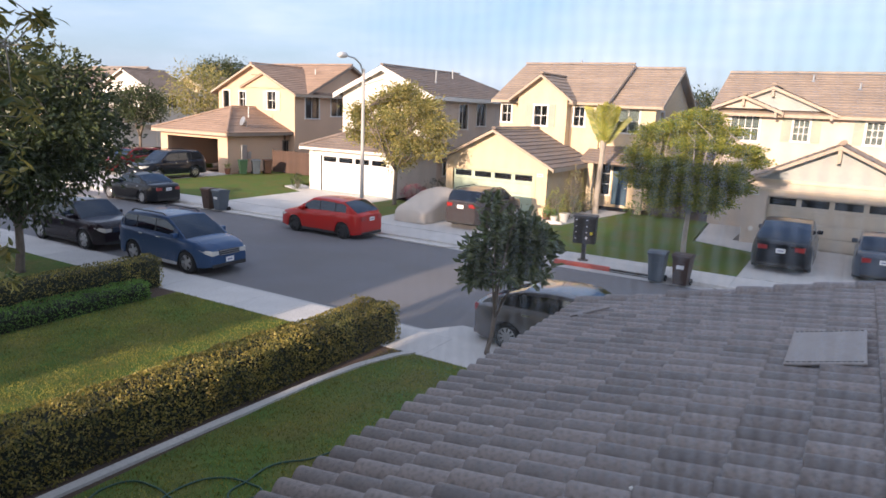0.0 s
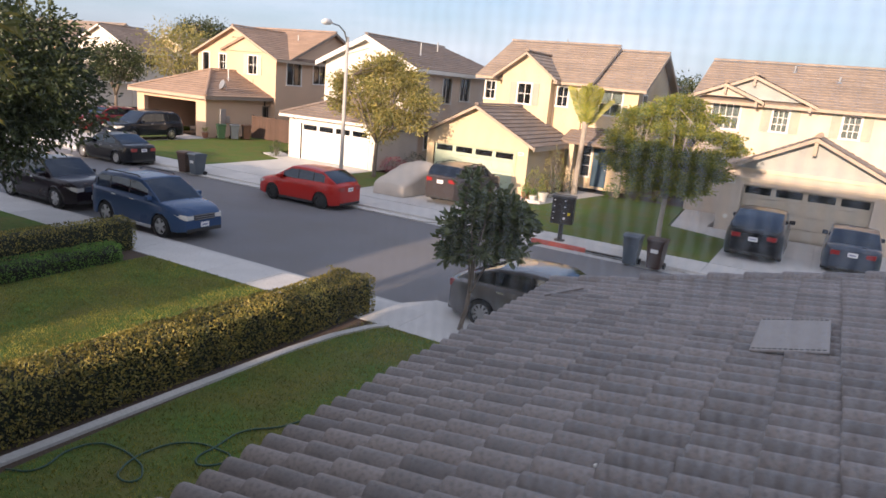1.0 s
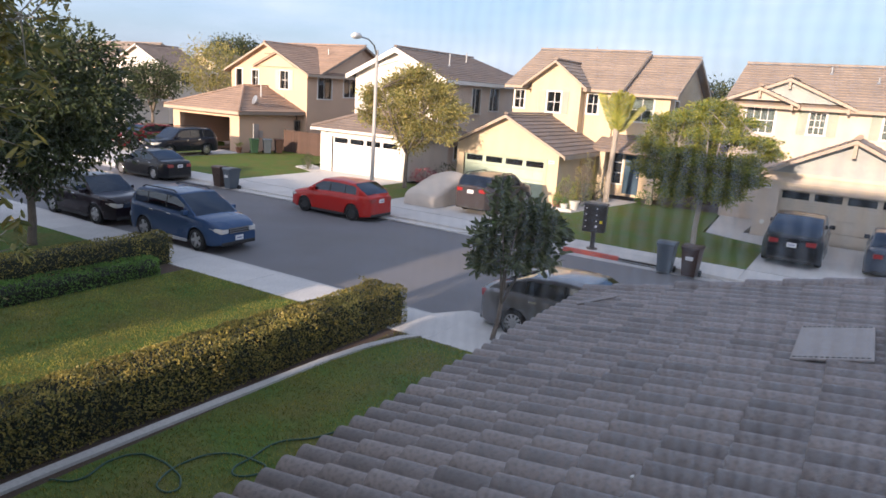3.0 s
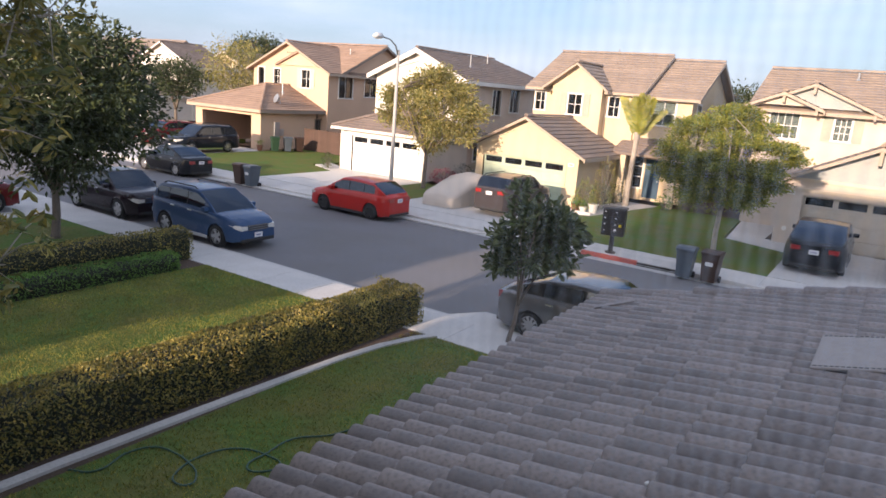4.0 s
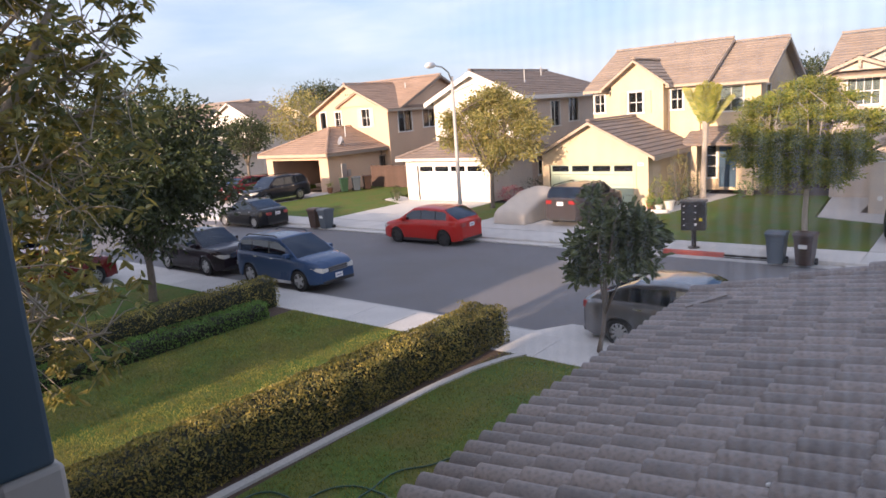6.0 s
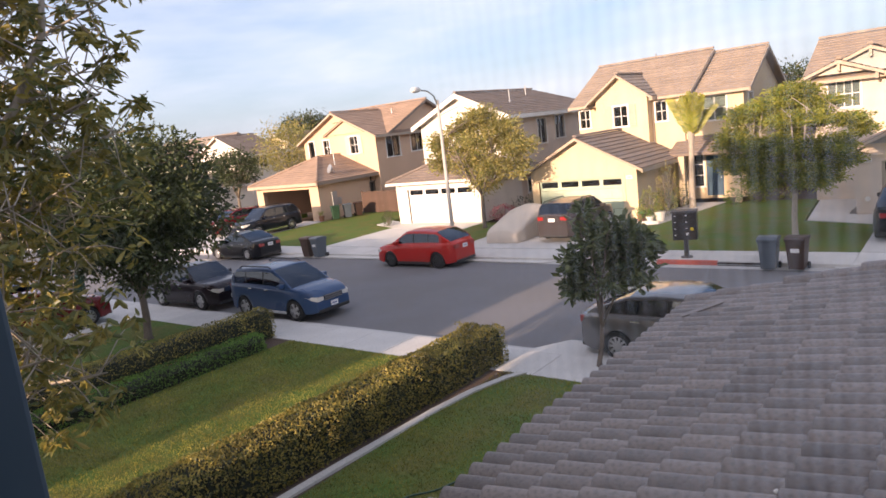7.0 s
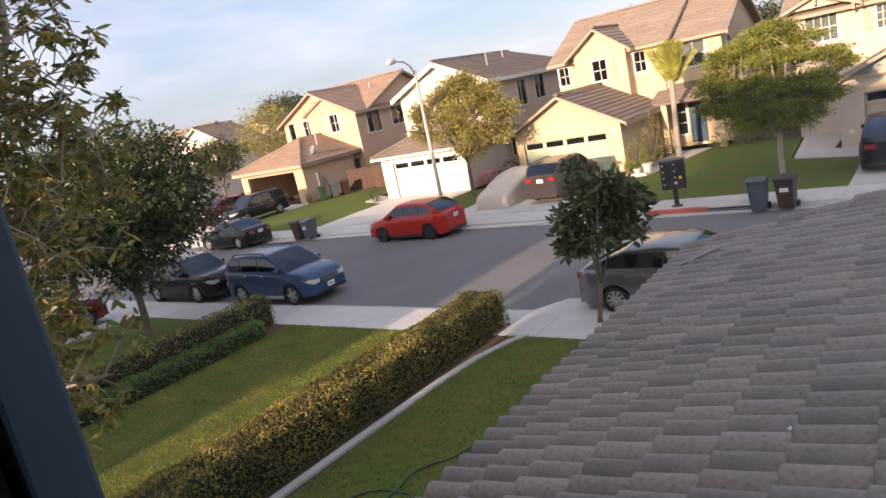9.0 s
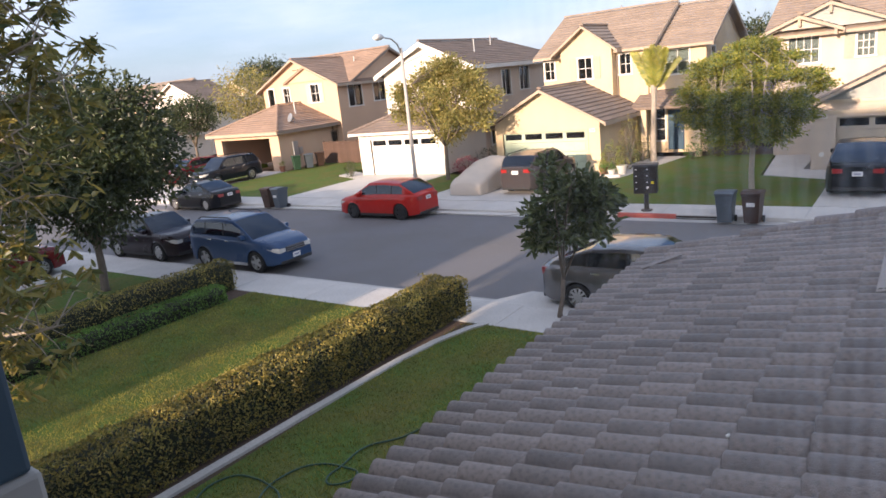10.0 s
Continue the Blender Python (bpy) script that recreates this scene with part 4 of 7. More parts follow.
def house_plain(x0, x1, y0, y1, walls, roof, label, storeys=2, front="gable", k=0.45, wing=True):
    """A house further off: two storeys, a garage wing, windows and a roof."""
    h = thing("house", pose(0, 0, 0), label, "house")
    z = 2.8 * storeys + 0.2
    holes = [(x0 + 1.2, x0 + 2.2, 4.2, 5.4), (x0 + 4.0, x0 + 5.0, 4.2, 5.4), (x1 - 2.2, x1 - 1.2, 4.2, 5.4)] if storeys > 1 else []
    side = [(y0 + 1.5, y0 + 2.6, 4.1, 5.4), (y0 + 5.0, y0 + 6.1, 4.1, 5.4)] if storeys > 1 else []
    shell(h, walls, [
        lambda q: wall_sheet(q, "y", y0, x0, x1, 0, z, holes),
        lambda q: wall_sheet(q, "x", x1, y0 + 0.2, y1, 0, z, side),
        lambda q: wall_sheet(q, "x", x0 + 0.2, y0 + 0.2, y1, 0, z),
        lambda q: wall_sheet(q, "y", y1, x0, x1, 0, z)])
    floor_plate(h, x0, y0, x1, y1, 2.9)
    for a in holes:
        window(h, "y", y0, *a, 2, 1)
    for a in side:
        window(h, "x", x1, *a, 2, 1)
    if front == "gable":
        zr = z + k * (x1 - x0) / 2
        bb = bm_new()
        gable_wall(bb, x0, x1, z, zr, y0)
        part("gable", bb, M[walls], h)
        gable_y(h, x0, x1, z, zr, y0, y1, roof, "trim_white", 0.45)
    else:
        hip(h, x0, x1, y0, y1, z, k, roof, "trim_brown", 0.45, front, front)
    if wing:
        gx0, gx1, gy = x1 - 6.2, x1 - 0.1, y0 - 5.0
        shell(h, walls, [
            lambda q: wall_sheet(q, "y", gy, gx0, gx1, 0, 2.7, [(gx0 + 0.6, gx1 - 0.6, 0, 2.1)]),
            lambda q: wall_sheet(q, "x", gx1, gy + 0.2, y0, 0, 2.7),
            lambda q: wall_sheet(q, "x", gx0 + 0.2, gy + 0.2, y0, 0, 2.7)])
        garage_door(h, gy, gx0 + 0.6, gx1 - 0.6, 2.1, "door_white", "trim_white", 4)
        bb = bm_new()
        gable_wall(bb, gx0, gx1, 2.7, 4.0, gy)
        part("gable", bb, M[walls], h)
        gable_y(h, gx0, gx1, 2.7, 4.0, gy, y0, roof, "trim_white", 0.4, "garage_roof")
    return h


house_yellow()
house_white()
house_peach()
house_cream()
house_plain(-73.0, -63.2, 46.0, 50.5, "stucco_white", "roof_grey", "white two-storey house with a front gable far along the street")
house_plain(-90.0, -77.0, 48.0, 57.0, "stucco_peach", "roof_grey", "peach two-storey house far along the street", front="hip")
house_plain(-75.5, -66.5, 56.5, 66.0, "stucco_yellow", "roof_brown", "yellow two-storey house behind the street trees", wing=False)
house_plain(-60.0, -49.5, 66.0, 75.0, "stucco_greige", "roof_brown", "tan two-storey house in the row behind", front="hip", wing=False)
house_plain(-31.0, -22.0, 60.0, 69.0, "stucco_greige", "roof_grey", "grey-roofed two-storey house in the row behind", front="hip", wing=False)
house_plain(-112.0, -91.0, 58.0, 72.0, "stucco_cream", "roof_brown", "long cream two-storey house under a brown tile roof", front="gable_x", wing=False, k=0.5)
house_plain(-108.0, -96.0, 48.0, 57.0, "stucco_cream", "roof_grey", "cream two-storey house far along the street", front="hip")


# ---- the house that the camera looks out of, and the neighbour's beside it ----
def row_house(x0, x1, y0, y1, z, ridge, label, holes=(), walls="stucco_cream", wall_y=None):
    h = thing("house", pose(0, 0, 0), label, "house")
    wins = [(x0 + 0.9, x0 + 2.1, 1.0, 2.2)]
    shell(h, walls, [
        lambda q: wall_sheet(q, "y", y1 - 0.05, x0, x1, 0, z, [*wins, *holes], 0.05),
        lambda q: wall_sheet(q, "y", y0, x0, x1, 0, z),
        lambda q: wall_sheet(q, "x", x1, y0 + 0.2, y1 - 0.05, 0, z),
        lambda q: wall_sheet(q, "x", x0 + 0.2, y0 + 0.2, y1 - 0.05, 0, z)])
    for w in wins:
        bb = bm_new()
        box(bb, w[0], y1 - 0.03, w[2], w[1], y1 - 0.02, w[3])
        part("pane", bb, M["pane"], h)
    k = (ridge - z) / ((y1 - y0) / 2)
    hip(h, x0, x1, y0, y1, z, k, "roof_grey", "trim_brown", 0.35, "gable", "gable")
    for x in (x0, x1 - 0.2):
        bb = bm_new()
        prism(bb, [(y0, z), (y1, z), ((y0 + y1) / 2, ridge)], x, x + 0.2, "x")
        part("gable", bb, M[walls], h)
    return h


# out of view; length and ridge are set by the shade it throws
row_house(-34.0, -13.5, -11.0, -1.0, 5.0, 7.4, "unseen neighbour's house, shaped to shade the lawn and street")
WIN_Y0, WIN_Y1 = 0.04, 0.09            # thickness of the wall that holds the open window
JAMB_X, SILL_Z = -0.365, 5.13
home = row_house(-8.8, 9.0, -6.0, WIN_Y1, 6.8, 10.4, "cream two-storey house with an open upstairs window", [(JAMB_X - 0.06, 1.1, 4.97, 6.4)])

# plain bedroom behind the window
for nm, dims, key in (("floor", (-2.6, -3.6, 3.55, 3.0, 0.035, 3.65), "plaster"), ("ceiling", (-2.6, -3.6, 6.42, 3.0, 0.035, 6.5), "plaster"),
                      ("wall_back", (-2.6, -3.7, 3.65, 3.0, -3.6, 6.42), "plaster"), ("wall_left", (-2.7, -3.6, 3.65, -2.6, 0.035, 6.42), "plaster"),
                      ("wall_right", (3.0, -3.6, 3.65, 3.1, 0.035, 6.42), "plaster")):
    b = bm_new()
    box(b, *dims)
    single(nm, b, M[key], "plain painted bedroom " + nm.split("_")[0], nm.split("_")[0], "structure")

win = thing("window_1", pose(0, 0, 0), "open window with a teal blue painted frame", "window", kind="structure")
for nm, dims, key in (("jamb", (JAMB_X - 0.06, 0.092, SILL_Z, JAMB_X, 0.122, 6.4), "frame_teal"),
                      # inner trim is near-black: room-side shade is put into its colour
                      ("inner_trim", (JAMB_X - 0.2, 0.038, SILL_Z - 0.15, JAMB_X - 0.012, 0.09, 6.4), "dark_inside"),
                      ("jamb", (1.05, 0.04, SILL_Z, 1.12, 0.12, 6.4), "frame_teal"),
                      ("head", (JAMB_X - 0.10, 0.04, 6.4, 1.12, 0.12, 6.41), "frame_teal"),
                      ("jamb_foot", (JAMB_X - 0.07, 0.092, SILL_Z - 0.16, JAMB_X + 0.002, 0.125, SILL_Z), "sill"),
                      ("sill", (JAMB_X - 0.14, 0.04, 4.92, 1.16, 0.14, 4.97), "sill")):
    b = bm_new()
    box(b, *dims)
    part(nm, b, M[key], win, bevel=0.003)

# ---- the tiled garage roof below the window ----
EAVE_X, EAVE_Z, ROOF_K, ROOF_Y0, ROOF_Y1, RIDGE_X = -2.93, 2.70, 0.238, 0.3, 8.7, 4.4
ROOF_A = math.atan(ROOF_K)


def roof_point(s, y, lift=0.0):
    """A point s metres up the slope from the eave."""
    return Vector((EAVE_X + s * math.cos(ROOF_A) - lift * math.sin(ROOF_A), y, EAVE_Z + s * math.sin(ROOF_A) + lift * math.cos(ROOF_A)))


garage = thing("garage", pose(0, 0, 0), "garage wing with a grey-brown barrel-tiled roof", "garage")
L_ROOF = (RIDGE_X - EAVE_X) / math.cos(ROOF_A)
b = bm_new()
p = [roof_point(s, y, l) for l in (-0.14, -0.012) for s, y in ((0.02, ROOF_Y0), (L_ROOF, ROOF_Y0), (L_ROOF, ROOF_Y1), (0.02, ROOF_Y1))]
vv = [b.verts.new(q) for q in p]
for f in ((0, 1, 2, 3), (4, 7, 6, 5), (0, 4, 5, 1), (1, 5, 6, 2), (2, 6, 7, 3), (3, 7, 4, 0)):
    b.faces.new([vv[i] for i in f])
roof = part("roof_deck", b, M["trim_brown"], garage)
b = bm_new()
slope(b, (2 * RIDGE_X - EAVE_X, ROOF_Y1, EAVE_Z), (2 * RIDGE_X - EAVE_X, ROOF_Y0, EAVE_Z), (RIDGE_X, ROOF_Y0, EAVE_Z + (RIDGE_X - EAVE_X) * ROOF_K),
      (RIDGE_X, ROOF_Y1, EAVE_Z + (RIDGE_X - EAVE_X) * ROOF_K))
part("far_slope", b, M["near_tile"], garage)
b = bm_new()
gx0, gx1 = EAVE_X + 0.45, 2 * RIDGE_X - EAVE_X - 0.45
wall_sheet(b, "x", gx0 + 0.2, 0.3, 8.4, 0, 2.7)
wall_sheet(b, "x", gx1, 0.3, 8.4, 0, 2.7)
wall_sheet(b, "y", 8.3, gx0, gx1, 0, 2.7)
prism(b, [(gx0, 2.7), (gx1, 2.7), (RIDGE_X, 2.7 + ROOF_K * (RIDGE_X - gx0))], 8.3, 8.5, "y")
part("wall", b, M["stucco_cream"], garage)
b = bm_new()
tube(b, [(EAVE_X - 0.03, ROOF_Y0, EAVE_Z - 0.12), (EAVE_X - 0.03, ROOF_Y1, EAVE_Z - 0.12)], 0.06)
part("eave_gutter", b, M["trim_brown"], garage)

TILE_W, TILE_L, EXPOSE, HUMP = 0.374, 0.43, 0.385, 0.076


def tile_mesh(name):
    """A low barrel tile with two rolls, its lower lip rounded and proud."""
    bb = bm_new()
    segs = 20
    rows = []
    for s, rise in ((0.0, 0.034), (0.012, 0.046), (TILE_L, 0.004)):
        row = []
        for i in range(segs + 1):
            u = (i / segs * 2) % 1.0 if i < segs else 1.0
            h = HUMP * (max(0.0, math.sin(math.pi * u)) ** 0.7)
            row.append(bb.verts.new((s, TILE_W * (i / segs - 0.5), h + rise)))
        rows.append(row)
    for r0, r1 in zip(rows, rows[1:]):
        for i in range(segs):
            bb.faces.new((r0[i], r0[i + 1], r1[i + 1], r1[i]))
    low = [bb.verts.new((0.004, v.co.y, max(-0.004, v.co.z - 0.04))) for v in rows[0]]
    for i in range(segs):
        bb.faces.new((low[i], low[i + 1], rows[0][i + 1], rows[0][i]))
    return finish(bb, name, M["near_tile"], smooth=False)


tile_me = tile_mesh("tile")
for poly in tile_me.polygons:
    poly.use_smooth = True
columns, courses = int((ROOF_Y1 - ROOF_Y0) / TILE_W), int(L_ROOF / EXPOSE)
spots = []
for c in range(columns):
    for r in range(courses):
        y = ROOF_Y1 - 0.16 - TILE_W * (c + 0.5)
        s = EXPOSE * r - 0.06 + random.uniform(-0.006, 0.006)
        spots.append((s, y + random.uniform(-0.003, 0.003), r))
spots.sort(key=lambda q: q[0] + max(0, 1.4 - q[1]) * 6)
rest_v, rest_f = [], []
for i, (s, y, r) in enumerate(spots):
    m = Matrix.Translation(roof_point(s, y, random.uniform(-0.006, 0.009))) @ pose(0, 0, 0, random.uniform(-1.2, 1.2), -math.degrees(ROOF_A), random.uniform(-0.8, 0.8))
    if i < 300:
        ob = new("tile", tile_me)
        ob.parent = roof
        ob.matrix_world = m
    else:
        base = len(rest_v)
        rest_v += [tuple(m @ v.co) for v in tile_me.vertices]
        rest_f += [tuple(base + k for k in poly.vertices) for poly in tile_me.polygons]
me = bpy.data.meshes.new("upper_tiles")
me.from_pydata(rest_v, [], rest_f)
me.materials.append(M["near_tile"])
me.polygons.foreach_set("use_smooth", [True] * len(me.polygons))
ob = new("upper_tiles", me)
ob.parent = roof
tagged(ob, kind="stuff")
# cap tiles along the far edge
for i in range(18):
    bb = bm_new()
    n = 8
    rings = []
    for s, rr in ((0.0, 0.125), (0.03, 0.135), (0.46, 0.108)):
        rings.append([bb.verts.new((s, rr * 0.95 * math.cos(math.pi * k / n), rr * math.sin(math.pi * k / n) - 0.01)) for k in range(n + 1)])
    for r0, r1 in zip(rings, rings[1:]):
        for k in range(n):
            bb.faces.new((r0[k], r0[k + 1], r1[k + 1], r1[k]))
    bb.faces.new(rings[0])
    bb.faces.new(rings[-1][::-1])
    ob = part("cap_tile", bb, M["near_tile"], roof, smooth=False)
    ob.matrix_world = Matrix.Translation(roof_point(0.41 * i - 0.06, ROOF_Y1 - 0.05, 0.03 + random.uniform(-0.012, 0.02))) @ pose(
        0, 0, 0, random.uniform(-3, 3), -math.degrees(ROOF_A) + random.uniform(0.2, 1.6), random.uniform(-2, 2))
b = bm_new()
prism(b, [(EAVE_X - 0.05, EAVE_Z - 0.17), (RIDGE_X, EAVE_Z - 0.17 + ROOF_K * (RIDGE_X - EAVE_X + 0.05)), (RIDGE_X, EAVE_Z + ROOF_K * (RIDGE_X - EAVE_X)), (EAVE_X - 0.05, EAVE_Z - 0.01)],
      ROOF_Y1, ROOF_Y1 + 0.05, "y")
part("bargeboard", b, M["trim_brown"], garage)
b = bm_new()
pp = [roof_point(s, y, l) for l in (0.0, 0.05) for s, y in ((0.0, ROOF_Y1 - 0.13), (L_ROOF, ROOF_Y1 - 0.13), (L_ROOF, ROOF_Y1 - 0.01), (0.0, ROOF_Y1 - 0.01))]
vv = [b.verts.new(q) for q in pp]
for f in ((0, 1, 2, 3), (4, 7, 6, 5), (0, 4, 5, 1), (1, 5, 6, 2), (2, 6, 7, 3), (3, 7, 4, 0)):
    b.faces.new([vv[i] for i in f])
part("mortar_bed", b, M["trim_brown"], roof)
# pale flat vent set into the tiles
b = bm_new()
box(b, 0, 0, 0, 0.56, 0.98, 0.024)
vent = part("roof_vent", b, M["near_patch"], garage, "pale flat metal roof vent", bevel=0.012)
vent.matrix_world = Matrix.Translation(roof_point(2.77, 5.64, 0.1)) @ pose(0, 0, 0, 0, -math.degrees(ROOF_A), 0)
# slots are near-black strips laid on top, with the holes' shade as colour
for yy in (0.03, 0.93):
    for k in range(14):
        bb = bm_new()
        box(bb, 0.02 + k * 0.038, yy, 0.024, 0.045 + k * 0.038, yy + 0.02, 0.027)
        part("vent_slot", bb, M["dark_inside"], vent)

# a slipped strip of tile lying loose near the eave corner
b = bm_new()
box(b, 0, -0.045, 0, 0.5, 0.045, 0.02)
loose = single("broken_tile", b, M["near_tile"], "loose broken strip of roof tile lying on the roof", "tile", bevel=0.006)
loose.matrix_world = Matrix.Translation(roof_point(0.2, 7.72, 0.09)) @ pose(0, 0, 0, 0, -math.degrees(ROOF_A) - 1, 35)


# ---- vehicles ----
def paint(name, c, rough=0.28, metal=0.0):
    return surface(name, c, rough, metal=metal, vary=0.06, big=0.8, fine=60, bump=0.0, coat=0.45, spec=0.12)


CM = {
    "blue": paint("paint_blue", (0.032, 0.07, 0.15)), "maroon": paint("paint_dark_plum", (0.014, 0.008, 0.011)), "red": paint("paint_red", (0.42, 0.022, 0.016)),
    "black": paint("paint_black", (0.006, 0.007, 0.010)), "dark_blue": paint("paint_dark_navy", (0.007, 0.010, 0.018)), "grey": paint("paint_dark_grey", (0.045, 0.04, 0.042)),
    "silver": paint("paint_warm_silver", (0.19, 0.187, 0.19), 0.22, 0.55), "dark_red": paint("paint_dark_red", (0.16, 0.014, 0.014)), "steel": paint("paint_steel_blue", (0.05, 0.065, 0.09)),
    "tyre": surface("tyre_rubber", (0.018, 0.018, 0.018), 0.9, vary=0.2, fine=30), "rim": surface("alloy_rim", (0.55, 0.55, 0.55), 0.3, metal=0.85, vary=0.1, fine=20, bump=0),
    "black_rim": surface("black_rim", (0.03, 0.03, 0.03), 0.4, vary=0.1, fine=20, bump=0), "plastic": surface("black_trim", (0.02, 0.02, 0.02), 0.6, vary=0.1, fine=30, bump=0),
    "glass": glass("car_glass", (0.004, 0.006, 0.01), 0.1, 0.02, 1.6, (0.72, 0.84, 1.0)), "lamp": surface("headlamp_lens", (0.62, 0.60, 0.55), 0.12, vary=0.15, fine=12, bump=0, coat=1.0),
    "tail": surface("tail_lamp_lens", (0.27, 0.012, 0.012), 0.3, vary=0.15, fine=12, bump=0, coat=1.0), "chrome": surface("chrome", (0.75, 0.75, 0.76), 0.12, metal=1.0, vary=0.04, bump=0),
    "plate": surface("plate_white", (0.70, 0.70, 0.70), 0.5, vary=0.06, bump=0), "plate_bar": surface("plate_bar", (0.16, 0.18, 0.30), 0.5, vary=0.05, bump=0),
    "cover": surface("car_cover_cloth", (0.54, 0.47, 0.39), 0.95, vary=0.08, big=2.0, fine=50, bump=0.15),
}


def lerp_keys(keys, x):
    for (a, va), (b2, vb) in zip(keys, keys[1:]):
        if x <= b2:
            t = (x - a) / (b2 - a) if b2 > a else 0
            return va + (vb - va) * t
    return keys[-1][1]


def smooth_keys(keys, x, r=0.06):
    return (lerp_keys(keys, max(keys[0][0], x - r)) + 2 * lerp_keys(keys, x) + lerp_keys(keys, min(keys[-1][0], x + r))) / 4


def revolve(bb, profile, n=24):
    """Turns a profile of (radius, y) pairs about the y axis."""
    rings = [[bb.verts.new((r * math.cos(2 * math.pi * k / n), y, r * math.sin(2 * math.pi * k / n))) for k in range(n)] for r, y in profile]
    for r0, r1 in zip(rings, rings[1:]):
        for k in range(n):
            bb.faces.new((r0[k], r0[(k + 1) % n], r1[(k + 1) % n], r1[k]))


def wheel_meshes(r, spokes, rim_key):
    bb = bm_new()
    w, ri = 0.21, r * 0.68
    revolve(bb, [(ri, -w / 2), (r * 0.93, -w / 2), (r * 0.985, -w * 0.4), (r, -w * 0.2), (r, w * 0.2), (r * 0.985, w * 0.4), (r * 0.93, w / 2), (ri, w / 2)])
    tyre = finish(bb, "tyre", CM["tyre"], smooth=True)
    bb = bm_new()
    revolve(bb, [(ri, w * 0.46), (ri * 0.94, w * 0.5), (ri * 0.9, w * 0.3), (ri * 0.9, -w * 0.45)])
    for k in range(spokes):
        a = 2 * math.pi * k / spokes
        n0 = len(bb.verts)
        hw = 0.05 if spokes < 7 else 0.026
        box(bb, 0.02, w * 0.34, -hw, ri * 0.93, w * 0.44, hw)
        bb.verts.ensure_lookup_table()
        bmesh.ops.rotate(bb, verts=bb.verts[n0:], cent=(0, 0, 0), matrix=Matrix.Rotation(a, 3, "Y"))
    revolve(bb, [(0.001, w * 0.47), (0.055, w * 0.46), (0.065, w * 0.36)], 12)
    rim = finish(bb, "rim", CM[rim_key])
    bb = bm_new()
    revolve(bb, [(ri * 0.9, w * 0.12), (0.001, w * 0.12)])
    disc = finish(bb, "brake_disc", CM["plastic"])
    return tyre, rim, disc


